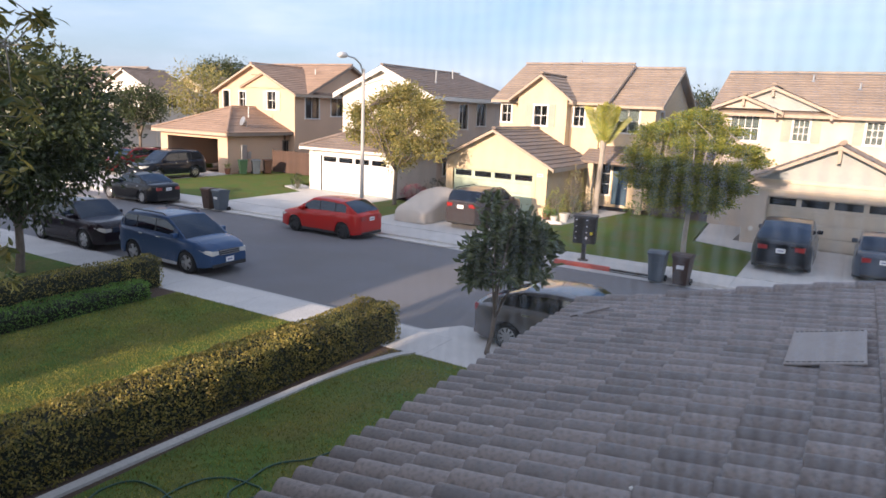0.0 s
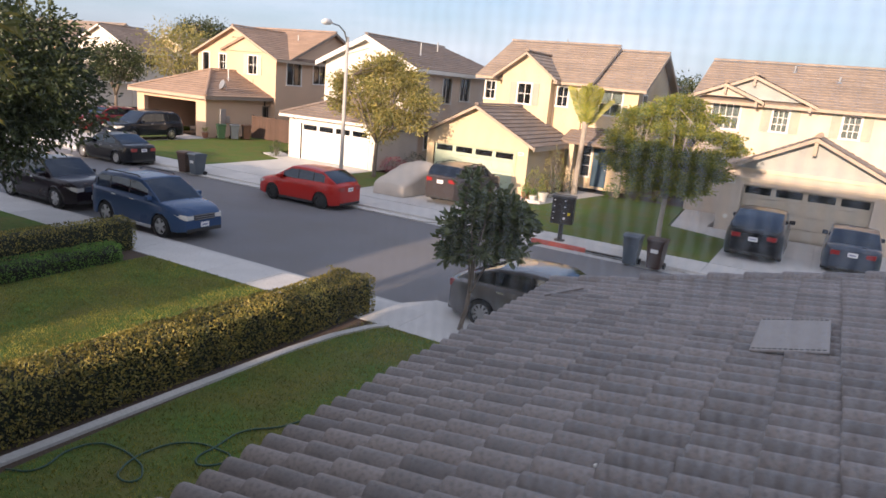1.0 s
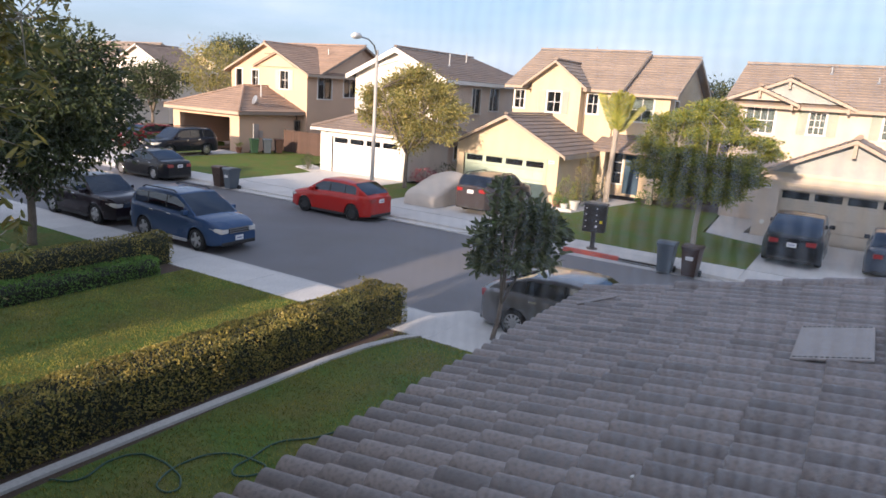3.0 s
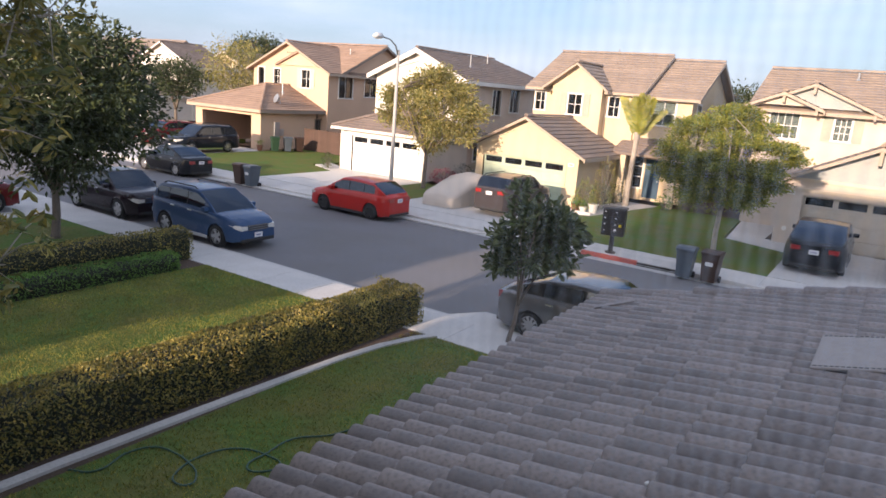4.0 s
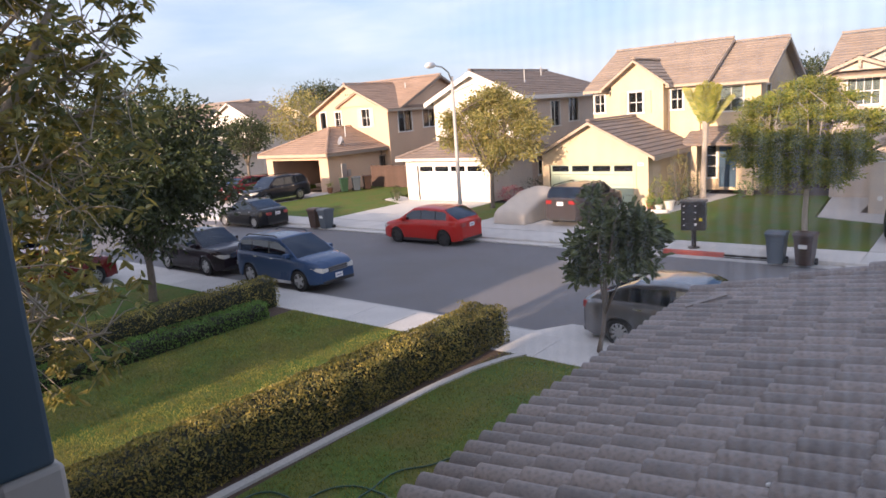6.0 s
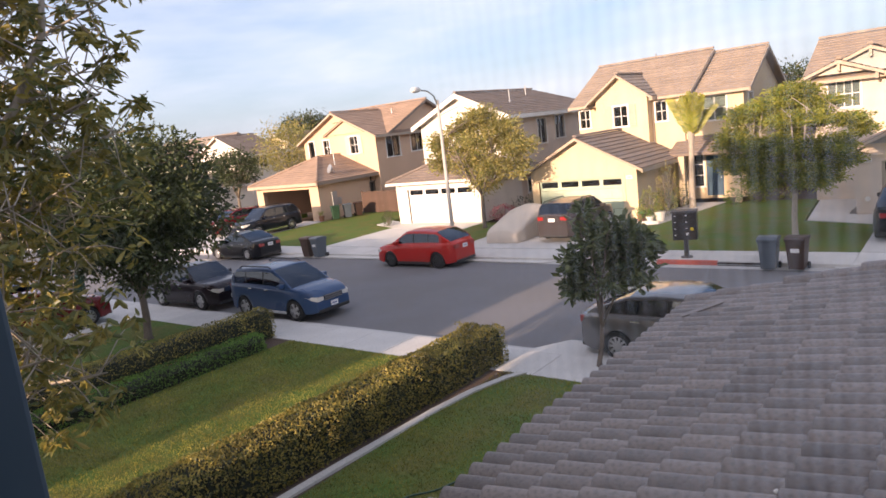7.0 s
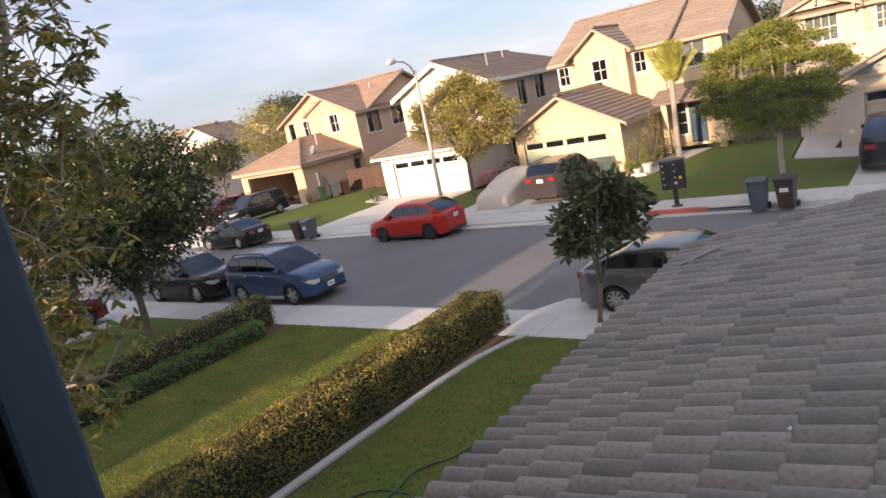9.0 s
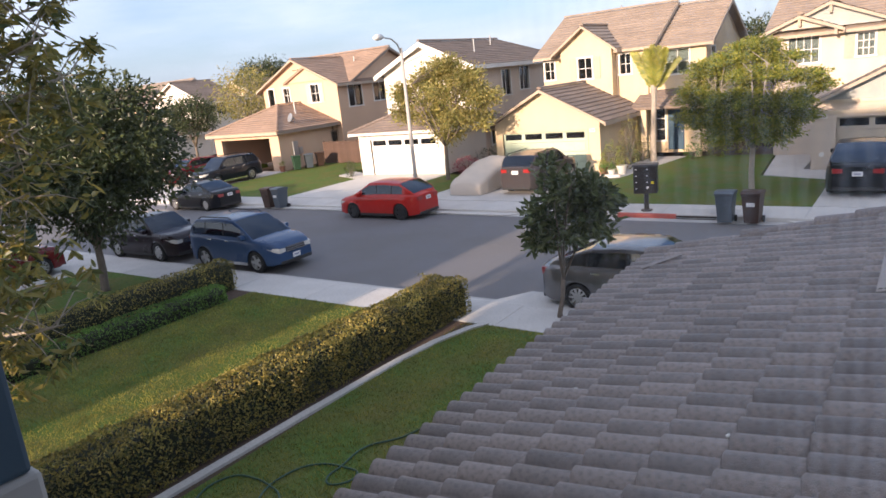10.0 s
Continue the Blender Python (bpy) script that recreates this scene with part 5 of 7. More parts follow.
def car(label, m, L, W, H, wb, axle, top, cabin, colour, wheel_r=0.34, spokes=10, rim_key="rim", clear=0.22, windows=(), rails=False, lamps="car", tail="side",
        category="car", tumble=0.22, grille="chrome", back_wheel=False, pillar_black=True):
    """A car pointing along +x, its nose at x = 0 and tail at x = -L, standing on z = 0. top: heights of the bonnet, belt and boot along it (from the nose back);
    cabin: (foot of windscreen, roof front, roof back, foot of rear window)."""
    c = thing("car", m, label, category)
    half = W / 2
    n = int(L / 0.055)
    xs = [L * i / n for i in range(n + 1)]
    f_ax, r_ax = axle, axle + wb
    arch = wheel_r * 1.13

    def half_width(x):
        e = min(x, L - x)
        k = max(0.0, 1 - e / (0.8 if x < L / 2 else 0.55))
        return half * (1 - 0.26 * k ** 1.9)

    def bottom(x):
        z = clear + 0.05 * max(0.0, 1 - min(x, L - x) / 0.3)
        for ax in (f_ax, r_ax):
            d = abs(x - ax)
            if d < arch:
                z = max(z, wheel_r + math.sqrt(arch * arch - d * d))
        return z
    sec = [(0.0, 0.975), (0.12, 0.995), (0.4, 1.0), (0.62, 0.995), (0.72, 0.985), (0.9, 0.965), (1.0, 0.93)]
    bb = bm_new()
    rings = []
    for x in xs:
        w, zb, zt = half_width(x), bottom(x), smooth_keys(top, x)
        zb = min(zb, zt - 0.06)
        low = clear
        side = []
        for f, k in sec:
            z = max(zb, low + (zt - low) * f)
            side.append((w * k, z))
        side += [(w * 0.82, zt + 0.022), (w * 0.45, zt + 0.04), (0.0, zt + 0.045)]
        ring = [bb.verts.new((-x, y, z)) for y, z in side] + [bb.verts.new((-x, -y, z)) for y, z in side[-2::-1]]
        rings.append(ring)
    for r0, r1 in zip(rings, rings[1:]):
        for k in range(len(r0) - 1):
            bb.faces.new((r0[k], r0[k + 1], r1[k + 1], r1[k]))
    bb.faces.new(rings[0])
    bb.faces.new(rings[-1][::-1])
    body = part("body", bb, CM[colour], c, smooth=True)
    body.data.polygons[-1].use_smooth = body.data.polygons[-2].use_smooth = False
    bb = bm_new()
    box(bb, -L + 0.25, -half + 0.16, clear - 0.02, -0.25, half - 0.16, 0.62)
    part("underbody", bb, CM["plastic"], c)
    for y0, y1 in ((half * 0.985, half * 1.005), (-half * 1.005, -half * 0.985)):
        bb = bm_new()
        box(bb, -r_ax + arch, y0, clear - 0.03, -f_ax - arch, y1, clear + 0.07)
        part("door_sill", bb, CM["chrome" if rim_key == "rim" and rails else "plastic"], c)

    # cabin: paint and each pane of glass as a mesh of its own
    a0, a1, a2, a3 = cabin
    m2 = int((a3 - a0) / 0.05)
    cx = [a0 + (a3 - a0) * i / m2 for i in range(m2 + 1)]
    rows = [0.0, 0.1, 0.5, 0.86, 1.0]
    grid = []
    for x in cx:
        zb = smooth_keys(top, x) - 0.01
        if x < a1:
            t = (x - a0) / (a1 - a0)
            zt = zb + (H - zb - 0.03) * (t ** 0.92)
        elif x > a2:
            t = (a3 - x) / (a3 - a2)
            zt = zb + (H - zb - 0.03) * (t ** 0.8)
        else:
            t = (x - a1) / (a2 - a1)
            zt = H - 0.03 + 0.03 * math.sin(math.pi * min(1, t * 1.1 + 0.05)) - 0.03 * max(0, t - 0.6)
        wb2 = half_width(x) * 0.925
        h = zt - zb
        wt = wb2 - tumble * h * 0.8
        pts = [(wb2 + (wt - wb2) * f, zb + h * 0.95 * f) for f in rows]
        pts += [(wt * 0.93, zt), (wt * 0.5, zt + 0.02), (0.0, zt + 0.025)]
        grid.append([(-x, y, z) for y, z in pts] + [(-x, -y, z) for y, z in pts[-2::-1]])
    keyed = {}
    nr = len(grid[0]) - 1
    for i in range(m2):
        x = (cx[i] + cx[i + 1]) / 2
        for j in range(nr):
            jj = min(j, nr - 1 - j)
            key = "roof"
            if jj in (1, 2):
                for wi, (wa, wb3) in enumerate(windows):
                    if wa < x < wb3:
                        key = ("side_window", wi, j < nr / 2)
                        break
                else:
                    key = ("door_pillar", sum(1 for q in windows if q[0] < x), j < nr / 2) if pillar_black and windows and windows[0][0] < x < windows[-1][1] else "roof"
            elif jj >= 5:
                if a0 + 0.02 < x < a1 - 0.04:
                    key = ("windscreen", 0, 0)
                elif a2 + 0.05 < x < a3 - 0.05:
                    key = ("rear_window", 0, 0)
            bq = keyed.setdefault(key, bm_new())
            quad(bq, grid[i][j], grid[i][j + 1], grid[i + 1][j + 1], grid[i + 1][j])
    for key, bq in keyed.items():
        if key == "roof":
            part("roof", bq, CM[colour], c, smooth=True, merge=True)
        elif key[0] == "door_pillar":
            part("door_pillar", bq, CM["plastic"], c, merge=True)
        else:
            part(key[0], bq, CM["glass"], c, smooth=True, merge=True)
    if rails:
        for s in (1, -1):
            bb = bm_new()
            y = s * (half * 0.925 - tumble * (H - top[2][1]) * 0.8 - 0.06)
            tube(bb, [(-a1 - 0.15, y, H - 0.02), (-a1 - 0.3, y, H + 0.05), (-a2 + 0.2, y, H + 0.04), (-a2 + 0.02, y, H - 0.04)], 0.022, 6)
            part("roof_rail", bb, CM["plastic"], c)
    # wheels
    tyre, rim, disc = wheel_meshes(wheel_r, spokes, rim_key)
    for ax in (f_ax, r_ax):
        for s in (1, -1):
            wh = new("wheel")
            wh.parent = c
            wh.matrix_local = Matrix.Translation((-ax, s * (half - 0.115), wheel_r)) @ (Matrix.Identity(4) if s > 0 else Matrix.Rotation(math.pi, 4, "Z"))
            for nm, me in (("tyre", tyre), ("rim", rim), ("brake_disc", disc)):
                o = new(nm, me)
                o.parent = wh
    # lamps, grille, bumpers, plates, mirrors, handles
    def wrap_lamp(name, key, plan, s, z0, z1, rise):
        """A lamp lens that wraps round a corner of the body, slimmer towards its ends."""
        bb = bm_new()
        rings = []
        for i, (x, y) in enumerate(plan):
            u = i / (len(plan) - 1)
            lo, hi = z0 + 0.05 * u + 0.03 * (i == 0), z1 + rise * u
            if i == len(plan) - 1:
                lo = hi - 0.05
            d = -1 if x > -L / 2 else 1
            inn = (x + d * 0.05 if i < 2 else x, y if i < 2 else y - 0.06)
            rings.append([bb.verts.new(v) for v in ((x, s * y, lo), (x, s * (y + 0.006 * (i > 1)), (lo + hi) / 2), (x, s * (y - 0.012 * (i > 1)), hi), (inn[0], s * inn[1], hi), (inn[0], s * inn[1], lo))])
        for r0, r1 in zip(rings, rings[1:]):
            for k in range(5):
                bb.faces.new((r0[k], r0[(k + 1) % 5], r1[(k + 1) % 5], r1[k]))
        bb.faces.new(rings[0])
        bb.faces.new(rings[-1][::-1])
        part(name, bb, CM[key], c)
    zf, zr = smooth_keys(top, 0.12), smooth_keys(top, L - 0.1)
    for s in (1, -1):
        wrap_lamp("headlight", "lamp", [(0.014, 0.46 * half), (0.014, 0.72 * half), (-0.07, half_width(0.07) * 0.985), (-0.2, half_width(0.2) * 0.985), (-0.4, half_width(0.4) * 0.975)],
                  s, smooth_keys(top, 0.07) - 0.165, smooth_keys(top, 0.07) - 0.02, 0.05)
        hh = 0.17 if tail != "tall" else 0.4
        zt = smooth_keys(top, L - 0.03) - 0.02
        wrap_lamp("tail_light", "tail", [(-L - 0.014, 0.44 * half), (-L - 0.014, 0.74 * half), (-L + 0.07, half_width(0.07) * 0.985), (-L + 0.16, half_width(0.16) * 0.985), (-L + 0.3, half_width(0.3) * 0.98)],
                  s, zt - hh, zt, 0.03)
        bb = bm_new()
        box(bb, -a0 - 0.5, s * half * 0.93 if s > 0 else -half * 1.08 - 0.06, smooth_keys(top, a0 + 0.4), -a0 - 0.32, half * 1.08 + 0.06 if s > 0 else -half * 0.93, smooth_keys(top, a0 + 0.4) + 0.15)
        part("wing_mirror", bb, CM[colour], c, bevel=0.03)
        for hx in ((a0 + a1) / 2 + 0.75, (a0 + a1) / 2 + 1.65):
            if hx < r_ax + 0.1:
                bb = bm_new()
                zz = smooth_keys(top, hx) - 0.12
                lo, hi = sorted((s * half * 0.975, s * (half * 0.975 + 0.035)))
                box(bb, -hx - 0.1, lo, zz, -hx + 0.1, hi, zz + 0.035)
                part("door_handle", bb, CM["chrome" if colour != "red" else colour], c, bevel=0.008)
    bb = bm_new()
    box(bb, -0.02, -half * 0.42, zf - 0.22, 0.018, half * 0.42, zf - 0.05)
    g = part("grille", bb, CM["plastic"], c)
    for k in range(3):
        bb = bm_new()
        z = zf - 0.205 + 0.065 * k
        box(bb, 0.0, -half * 0.42, z, 0.03, half * 0.42, z + 0.022)
        part("grille_bar", bb, CM[grille], g)
    for x0, x1 in ((-0.06, 0.022), (-L - 0.022, -L + 0.08)):
        bb = bm_new()
        box(bb, x0, -half * 0.74, clear + 0.0, x1, half * 0.74, clear + 0.12)
        part("bumper", bb, CM["plastic"], c, bevel=0.03)
        front = x0 > -1
        px = x1 + 0.004 if front else x0 - 0.004
        bb = bm_new()
        zc = clear + 0.15 if front else zr - 0.24 if L < 4.9 else zr - 0.3
        if not front:
            px = -L - 0.016
        box(bb, px - 0.01, -0.155, zc, px + 0.01, 0.155, zc + 0.155)
        pl = part("licence_plate", bb, CM["plate"], c, "white number plate")
        bb = bm_new()
        box(bb, px - 0.012, -0.1, zc + 0.055, px + 0.012, 0.1, zc + 0.095)
        part("plate_mark", bb, CM["plate_bar"], pl)
    return c


def at_car(nose_x, nose_y, heading, z=ROAD_Z):
    """The pose of a car with its nose there, pointing that many degrees from +x."""
    return pose(nose_x, nose_y, z, 0, 0, heading)


SUV_TOP = [(0.0, 0.66), (0.07, 0.83), (0.25, 0.93), (0.6, 1.01), (1.0, 1.06), (1.5, 1.1), (4.4, 1.16), (4.6, 1.08)]
car("blue compact SUV with roof rails, parked at the kerb", at_car(-16.5, 14.42, 0), 4.6, 1.82, 1.69, 2.66, 0.94, SUV_TOP, (1.0, 2.0, 3.95, 4.5), "blue", 0.36, 5,
    clear=0.26, windows=((1.6, 2.45), (2.5, 3.4), (3.46, 4.1)), rails=True)
RETRO_TOP = [(0.0, 0.66), (0.06, 0.86), (0.3, 0.98), (1.2, 1.04), (4.2, 1.07), (4.5, 0.95)]
car("dark plum crossover parked at the kerb", at_car(-21.95, 14.4, 0), 4.6, 1.8, 1.6, 2.8, 0.95, RETRO_TOP, (1.15, 1.9, 3.5, 4.35), "maroon", 0.36, 6,
    clear=0.24, windows=((1.6, 2.5), (2.55, 3.45), (3.5, 3.95)), rails=False)
HATCH_TOP = [(0.0, 0.62), (0.06, 0.76), (0.3, 0.86), (1.05, 0.98), (2.6, 1.03), (4.15, 1.05), (4.35, 0.95)]
car("red hatchback with black wheels, parked at the kerb", at_car(-21.05, 22.05, 180), 4.35, 1.78, 1.54, 2.6, 0.9, HATCH_TOP, (0.95, 1.85, 3.45, 4.2), "red", 0.33, 6,
    "black_rim", 0.2, windows=((1.45, 2.25), (2.3, 3.05), (3.1, 3.65)), tail="side")
SEDAN_TOP = [(0.0, 0.58), (0.08, 0.7), (0.35, 0.8), (1.3, 0.92), (3.4, 0.98), (3.9, 1.0), (4.45, 0.98), (4.6, 0.85)]
car("black sedan parked at the kerb", at_car(-34.5, 22.3, 180), 4.6, 1.8, 1.45, 2.76, 0.85, SEDAN_TOP, (1.25, 2.1, 3.05, 4.0), "black", 0.33, 10,
    clear=0.18, windows=((1.7, 2.5), (2.55, 3.45)))
BIG_TOP = [(0.0, 0.78), (0.06, 0.94), (0.3, 1.03), (1.1, 1.12), (4.7, 1.18), (4.95, 1.1)]
car("dark navy SUV standing on the driveway of the peach house", at_car(-38.9, 26.6, -90, 0.01), 4.95, 1.92, 1.78, 2.85, 0.98, BIG_TOP, (1.2, 2.0, 4.3, 4.85), "dark_blue", 0.38, 8,
    clear=0.27, windows=((1.65, 2.6), (2.65, 3.6), (3.66, 4.45)), rails=True)
car("dark red SUV standing on the driveway", at_car(-43.4, 27.2, -90, 0.01), 4.7, 1.85, 1.65, 2.7, 0.95, BIG_TOP, (1.2, 1.95, 4.0, 4.6), "dark_red", 0.36, 8,
    clear=0.24, windows=((1.65, 2.55), (2.6, 3.5), (3.55, 4.2)))
car("dark grey SUV with its tail to the street, on the driveway", at_car(-14.7, 30.6, 90, 0.01), 4.75, 1.9, 1.7, 2.75, 0.95, BIG_TOP, (1.2, 2.0, 4.15, 4.68), "grey", 0.37, 8,
    clear=0.25, windows=((1.65, 2.55), (2.6, 3.5), (3.55, 4.3)), rails=True, tail="side")
COUPE_TOP = [(0.0, 0.74), (0.06, 0.92), (0.3, 1.0), (1.2, 1.1), (3.4, 1.12), (4.7, 1.1), (4.92, 0.98)]
car("black coupe-roofed SUV with its tail to the street", at_car(-1.87, 31.0, 90, 0.01), 4.9, 1.98, 1.68, 2.93, 0.95, COUPE_TOP, (1.3, 2.1, 3.15, 4.72), "black", 0.39, 10,
    clear=0.24, windows=((1.75, 2.7), (2.75, 3.8)))
car("dark steel sedan on the driveway beside the SUV", at_car(1.25, 31.2, 90, 0.01), 4.6, 1.8, 1.46, 2.7, 0.9, SEDAN_TOP, (1.25, 2.1, 3.2, 4.1), "steel", 0.33, 10,
    clear=0.18, windows=((1.7, 2.5), (2.55, 3.5)))
car("warm silver hatchback parked at the kerb", at_car(-2.75, 14.35, 0), 4.5, 1.78, 1.5, 2.65, 0.9, HATCH_TOP, (1.0, 1.9, 3.2, 4.3), "silver", 0.33, 10,
    clear=0.2, windows=((1.5, 2.35), (2.4, 3.3), (3.36, 3.8)), tail="side")
car("red crossover standing on the neighbour's driveway", at_car(-26.0, 11.35, 90, 0.014), 4.5, 1.8, 1.58, 2.65, 0.9, SUV_TOP[:-2] + [(4.3, 1.12), (4.5, 1.0)], (1.1, 1.9, 3.8, 4.35), "dark_red", 0.35, 10,
    clear=0.22, windows=((1.55, 2.4), (2.45, 3.3), (3.36, 3.9)))
car("steel blue car on the neighbour's driveway", at_car(-29.0, 11.6, 90, 0.014), 4.6, 1.82, 1.66, 2.66, 0.94, SUV_TOP, (1.12, 1.85, 4.05, 4.5), "steel", 0.36, 10,
    clear=0.24, windows=((1.55, 2.45), (2.5, 3.4), (3.46, 4.15)))
car("pale steel car far along the street", at_car(-53.5, 22.0, 180), 4.6, 1.8, 1.45, 2.76, 0.85, SEDAN_TOP, (1.25, 2.1, 3.05, 4.0), "silver", 0.33, 10,
    clear=0.18, windows=((1.7, 2.5), (2.55, 3.45)))


def covered_car():
    """A car under a fitted cloth cover that hangs to the ground."""
    bb = bm_new()
    L, W = 4.6, 1.8
    prof = [(0.0, 0.5), (0.12, 0.66), (0.6, 0.8), (1.2, 0.98), (1.9, 1.22), (2.5, 1.38), (3.1, 1.4), (3.9, 1.16), (4.45, 0.95), (4.6, 0.6)]
    n, k = 46, 12
    rings = []
    for i in range(n + 1):
        x = L * i / n
        h = smooth_keys(prof, x, 0.12)
        w = W / 2 * (1 - 0.14 * max(0, 1 - min(x, L - x) / 0.6) ** 2)
        ring = []
        for j in range(2 * k + 1):
            t = (j - k) / k
            s = abs(t)
            if s > 0.55:
                q = (s - 0.55) / 0.45
                z = (h - 0.12) * (1 - q) + 0.012
                y = w * (1.0 + 0.03 * q + 0.035 * q * math.sin(x * 9 + 2 * math.sin(x * 3)))
            else:
                q = s / 0.55
                z = h - 0.12 * q ** 3
                y = w * (0.0 + (0.72 if h > 1.1 else 0.93) * q) if q < 0.98 else w * 0.98
            ring.append(bb.verts.new((-x, math.copysign(y, t) if t else 0, z + (0.012 * math.sin(x * 7 + t * 5) if s < 0.9 else 0))))
        rings.append(ring)
    for r0, r1 in zip(rings, rings[1:]):
        for j in range(2 * k):
            bb.faces.new((r0[j], r0[j + 1], r1[j + 1], r1[j]))
    bb.faces.new(rings[0])
    bb.faces.new(rings[-1][::-1])
    return single("covered_car", bb, CM["cover"], "car under a beige cloth cover on the driveway", "covered car", smooth=True, m=pose(-17.35, 25.7, 0.015, 0, 0, -90))


covered_car()


# ---- plants ----
PM = {
    "olive": leaf_material("leaf_dark_olive", (0.026, 0.044, 0.016), (0.085, 0.105, 0.036), 0.25, 0.42),
    "glossy": leaf_material("leaf_glossy_green", (0.04, 0.064, 0.022), (0.15, 0.175, 0.07), 0.2, 0.42),
    "feather": leaf_material("leaf_soft_green", (0.10, 0.16, 0.035), (0.38, 0.36, 0.065), 0.4, 0.6),
    "autumn": leaf_material("leaf_yellow_olive", (0.18, 0.20, 0.06), (0.46, 0.38, 0.13), 0.45, 0.55),
    "near": leaf_material("leaf_near_tree", (0.075, 0.11, 0.035), (0.36, 0.29, 0.07), 0.4, 0.4),
    "hedge": leaf_material("leaf_hedge", (0.06, 0.082, 0.025), (0.44, 0.345, 0.08), 0.25, 0.5),
    "fresh": leaf_material("leaf_fresh_hedge", (0.08, 0.18, 0.03), (0.16, 0.28, 0.055), 0.35, 0.5),
    "palm": leaf_material("leaf_palm_yellow", (0.17, 0.22, 0.035), (0.42, 0.38, 0.08), 0.4, 0.5),
    "pink": leaf_material("flower_pink", (0.35, 0.06, 0.10), (0.5, 0.22, 0.24), 0.3, 0.6),
    # hedge filling: shade between the leaves is put into this near-black colour
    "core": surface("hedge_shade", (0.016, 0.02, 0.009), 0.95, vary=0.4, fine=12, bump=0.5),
}
rng = np.random.default_rng(11)


def leaf_mesh(name, pts, dirs, length, width, material, vary=0.3, fold=0.25, broad=False):
    """Many small folded leaves, each at a point, pointing along its direction."""
    n = len(pts)
    d = dirs / np.maximum(1e-6, np.linalg.norm(dirs, axis=1, keepdims=True))
    r = rng.normal(size=(n, 3))
    side = np.cross(d, r)
    side /= np.maximum(1e-6, np.linalg.norm(side, axis=1, keepdims=True))
    up = np.cross(side, d)
    ln = (length * (1 + vary * rng.uniform(-1, 1, n)))[:, None]
    wd = (width * (1 + vary * rng.uniform(-1, 1, n)))[:, None]
    a = pts
    mid = pts + d * ln * 0.45
    v = np.stack([a, mid + side * wd / 2 + up * wd * fold, pts + d * ln - up * ln * 0.12, mid - side * wd / 2 + up * wd * fold], 1).reshape(-1, 3)
    base = (np.arange(n) * 4)[:, None]
    f = np.concatenate([base + np.array([[0, 1, 2]]), base + np.array([[0, 2, 3]])], 1).reshape(-1, 3)
    if broad:
        p1, p2, tip = pts + d * ln * 0.25 + up * wd * 0.05, pts + d * ln * 0.68, pts + d * ln - up * ln * 0.14
        e1, e2 = side * wd * 0.42 + up * wd * fold * 0.8, side * wd * 0.5 + up * wd * fold
        v = np.stack([a, p1 + e1, p2 + e2, tip, p2 + e2 - side * wd, p1 + e1 - side * wd * 0.84, p1, p2], 1).reshape(-1, 3)
        base = (np.arange(n) * 8)[:, None]
        f = np.concatenate([base + np.array([q]) for q in ([0, 1, 6], [1, 2, 7], [1, 7, 6], [2, 3, 7], [0, 6, 5], [5, 6, 7], [5, 7, 4], [4, 7, 3])], 1).reshape(-1, 3)
    me = bpy.data.meshes.new(name)
    me.from_pydata(v.tolist(), [], f.tolist())
    me.materials.append(material)
    return me


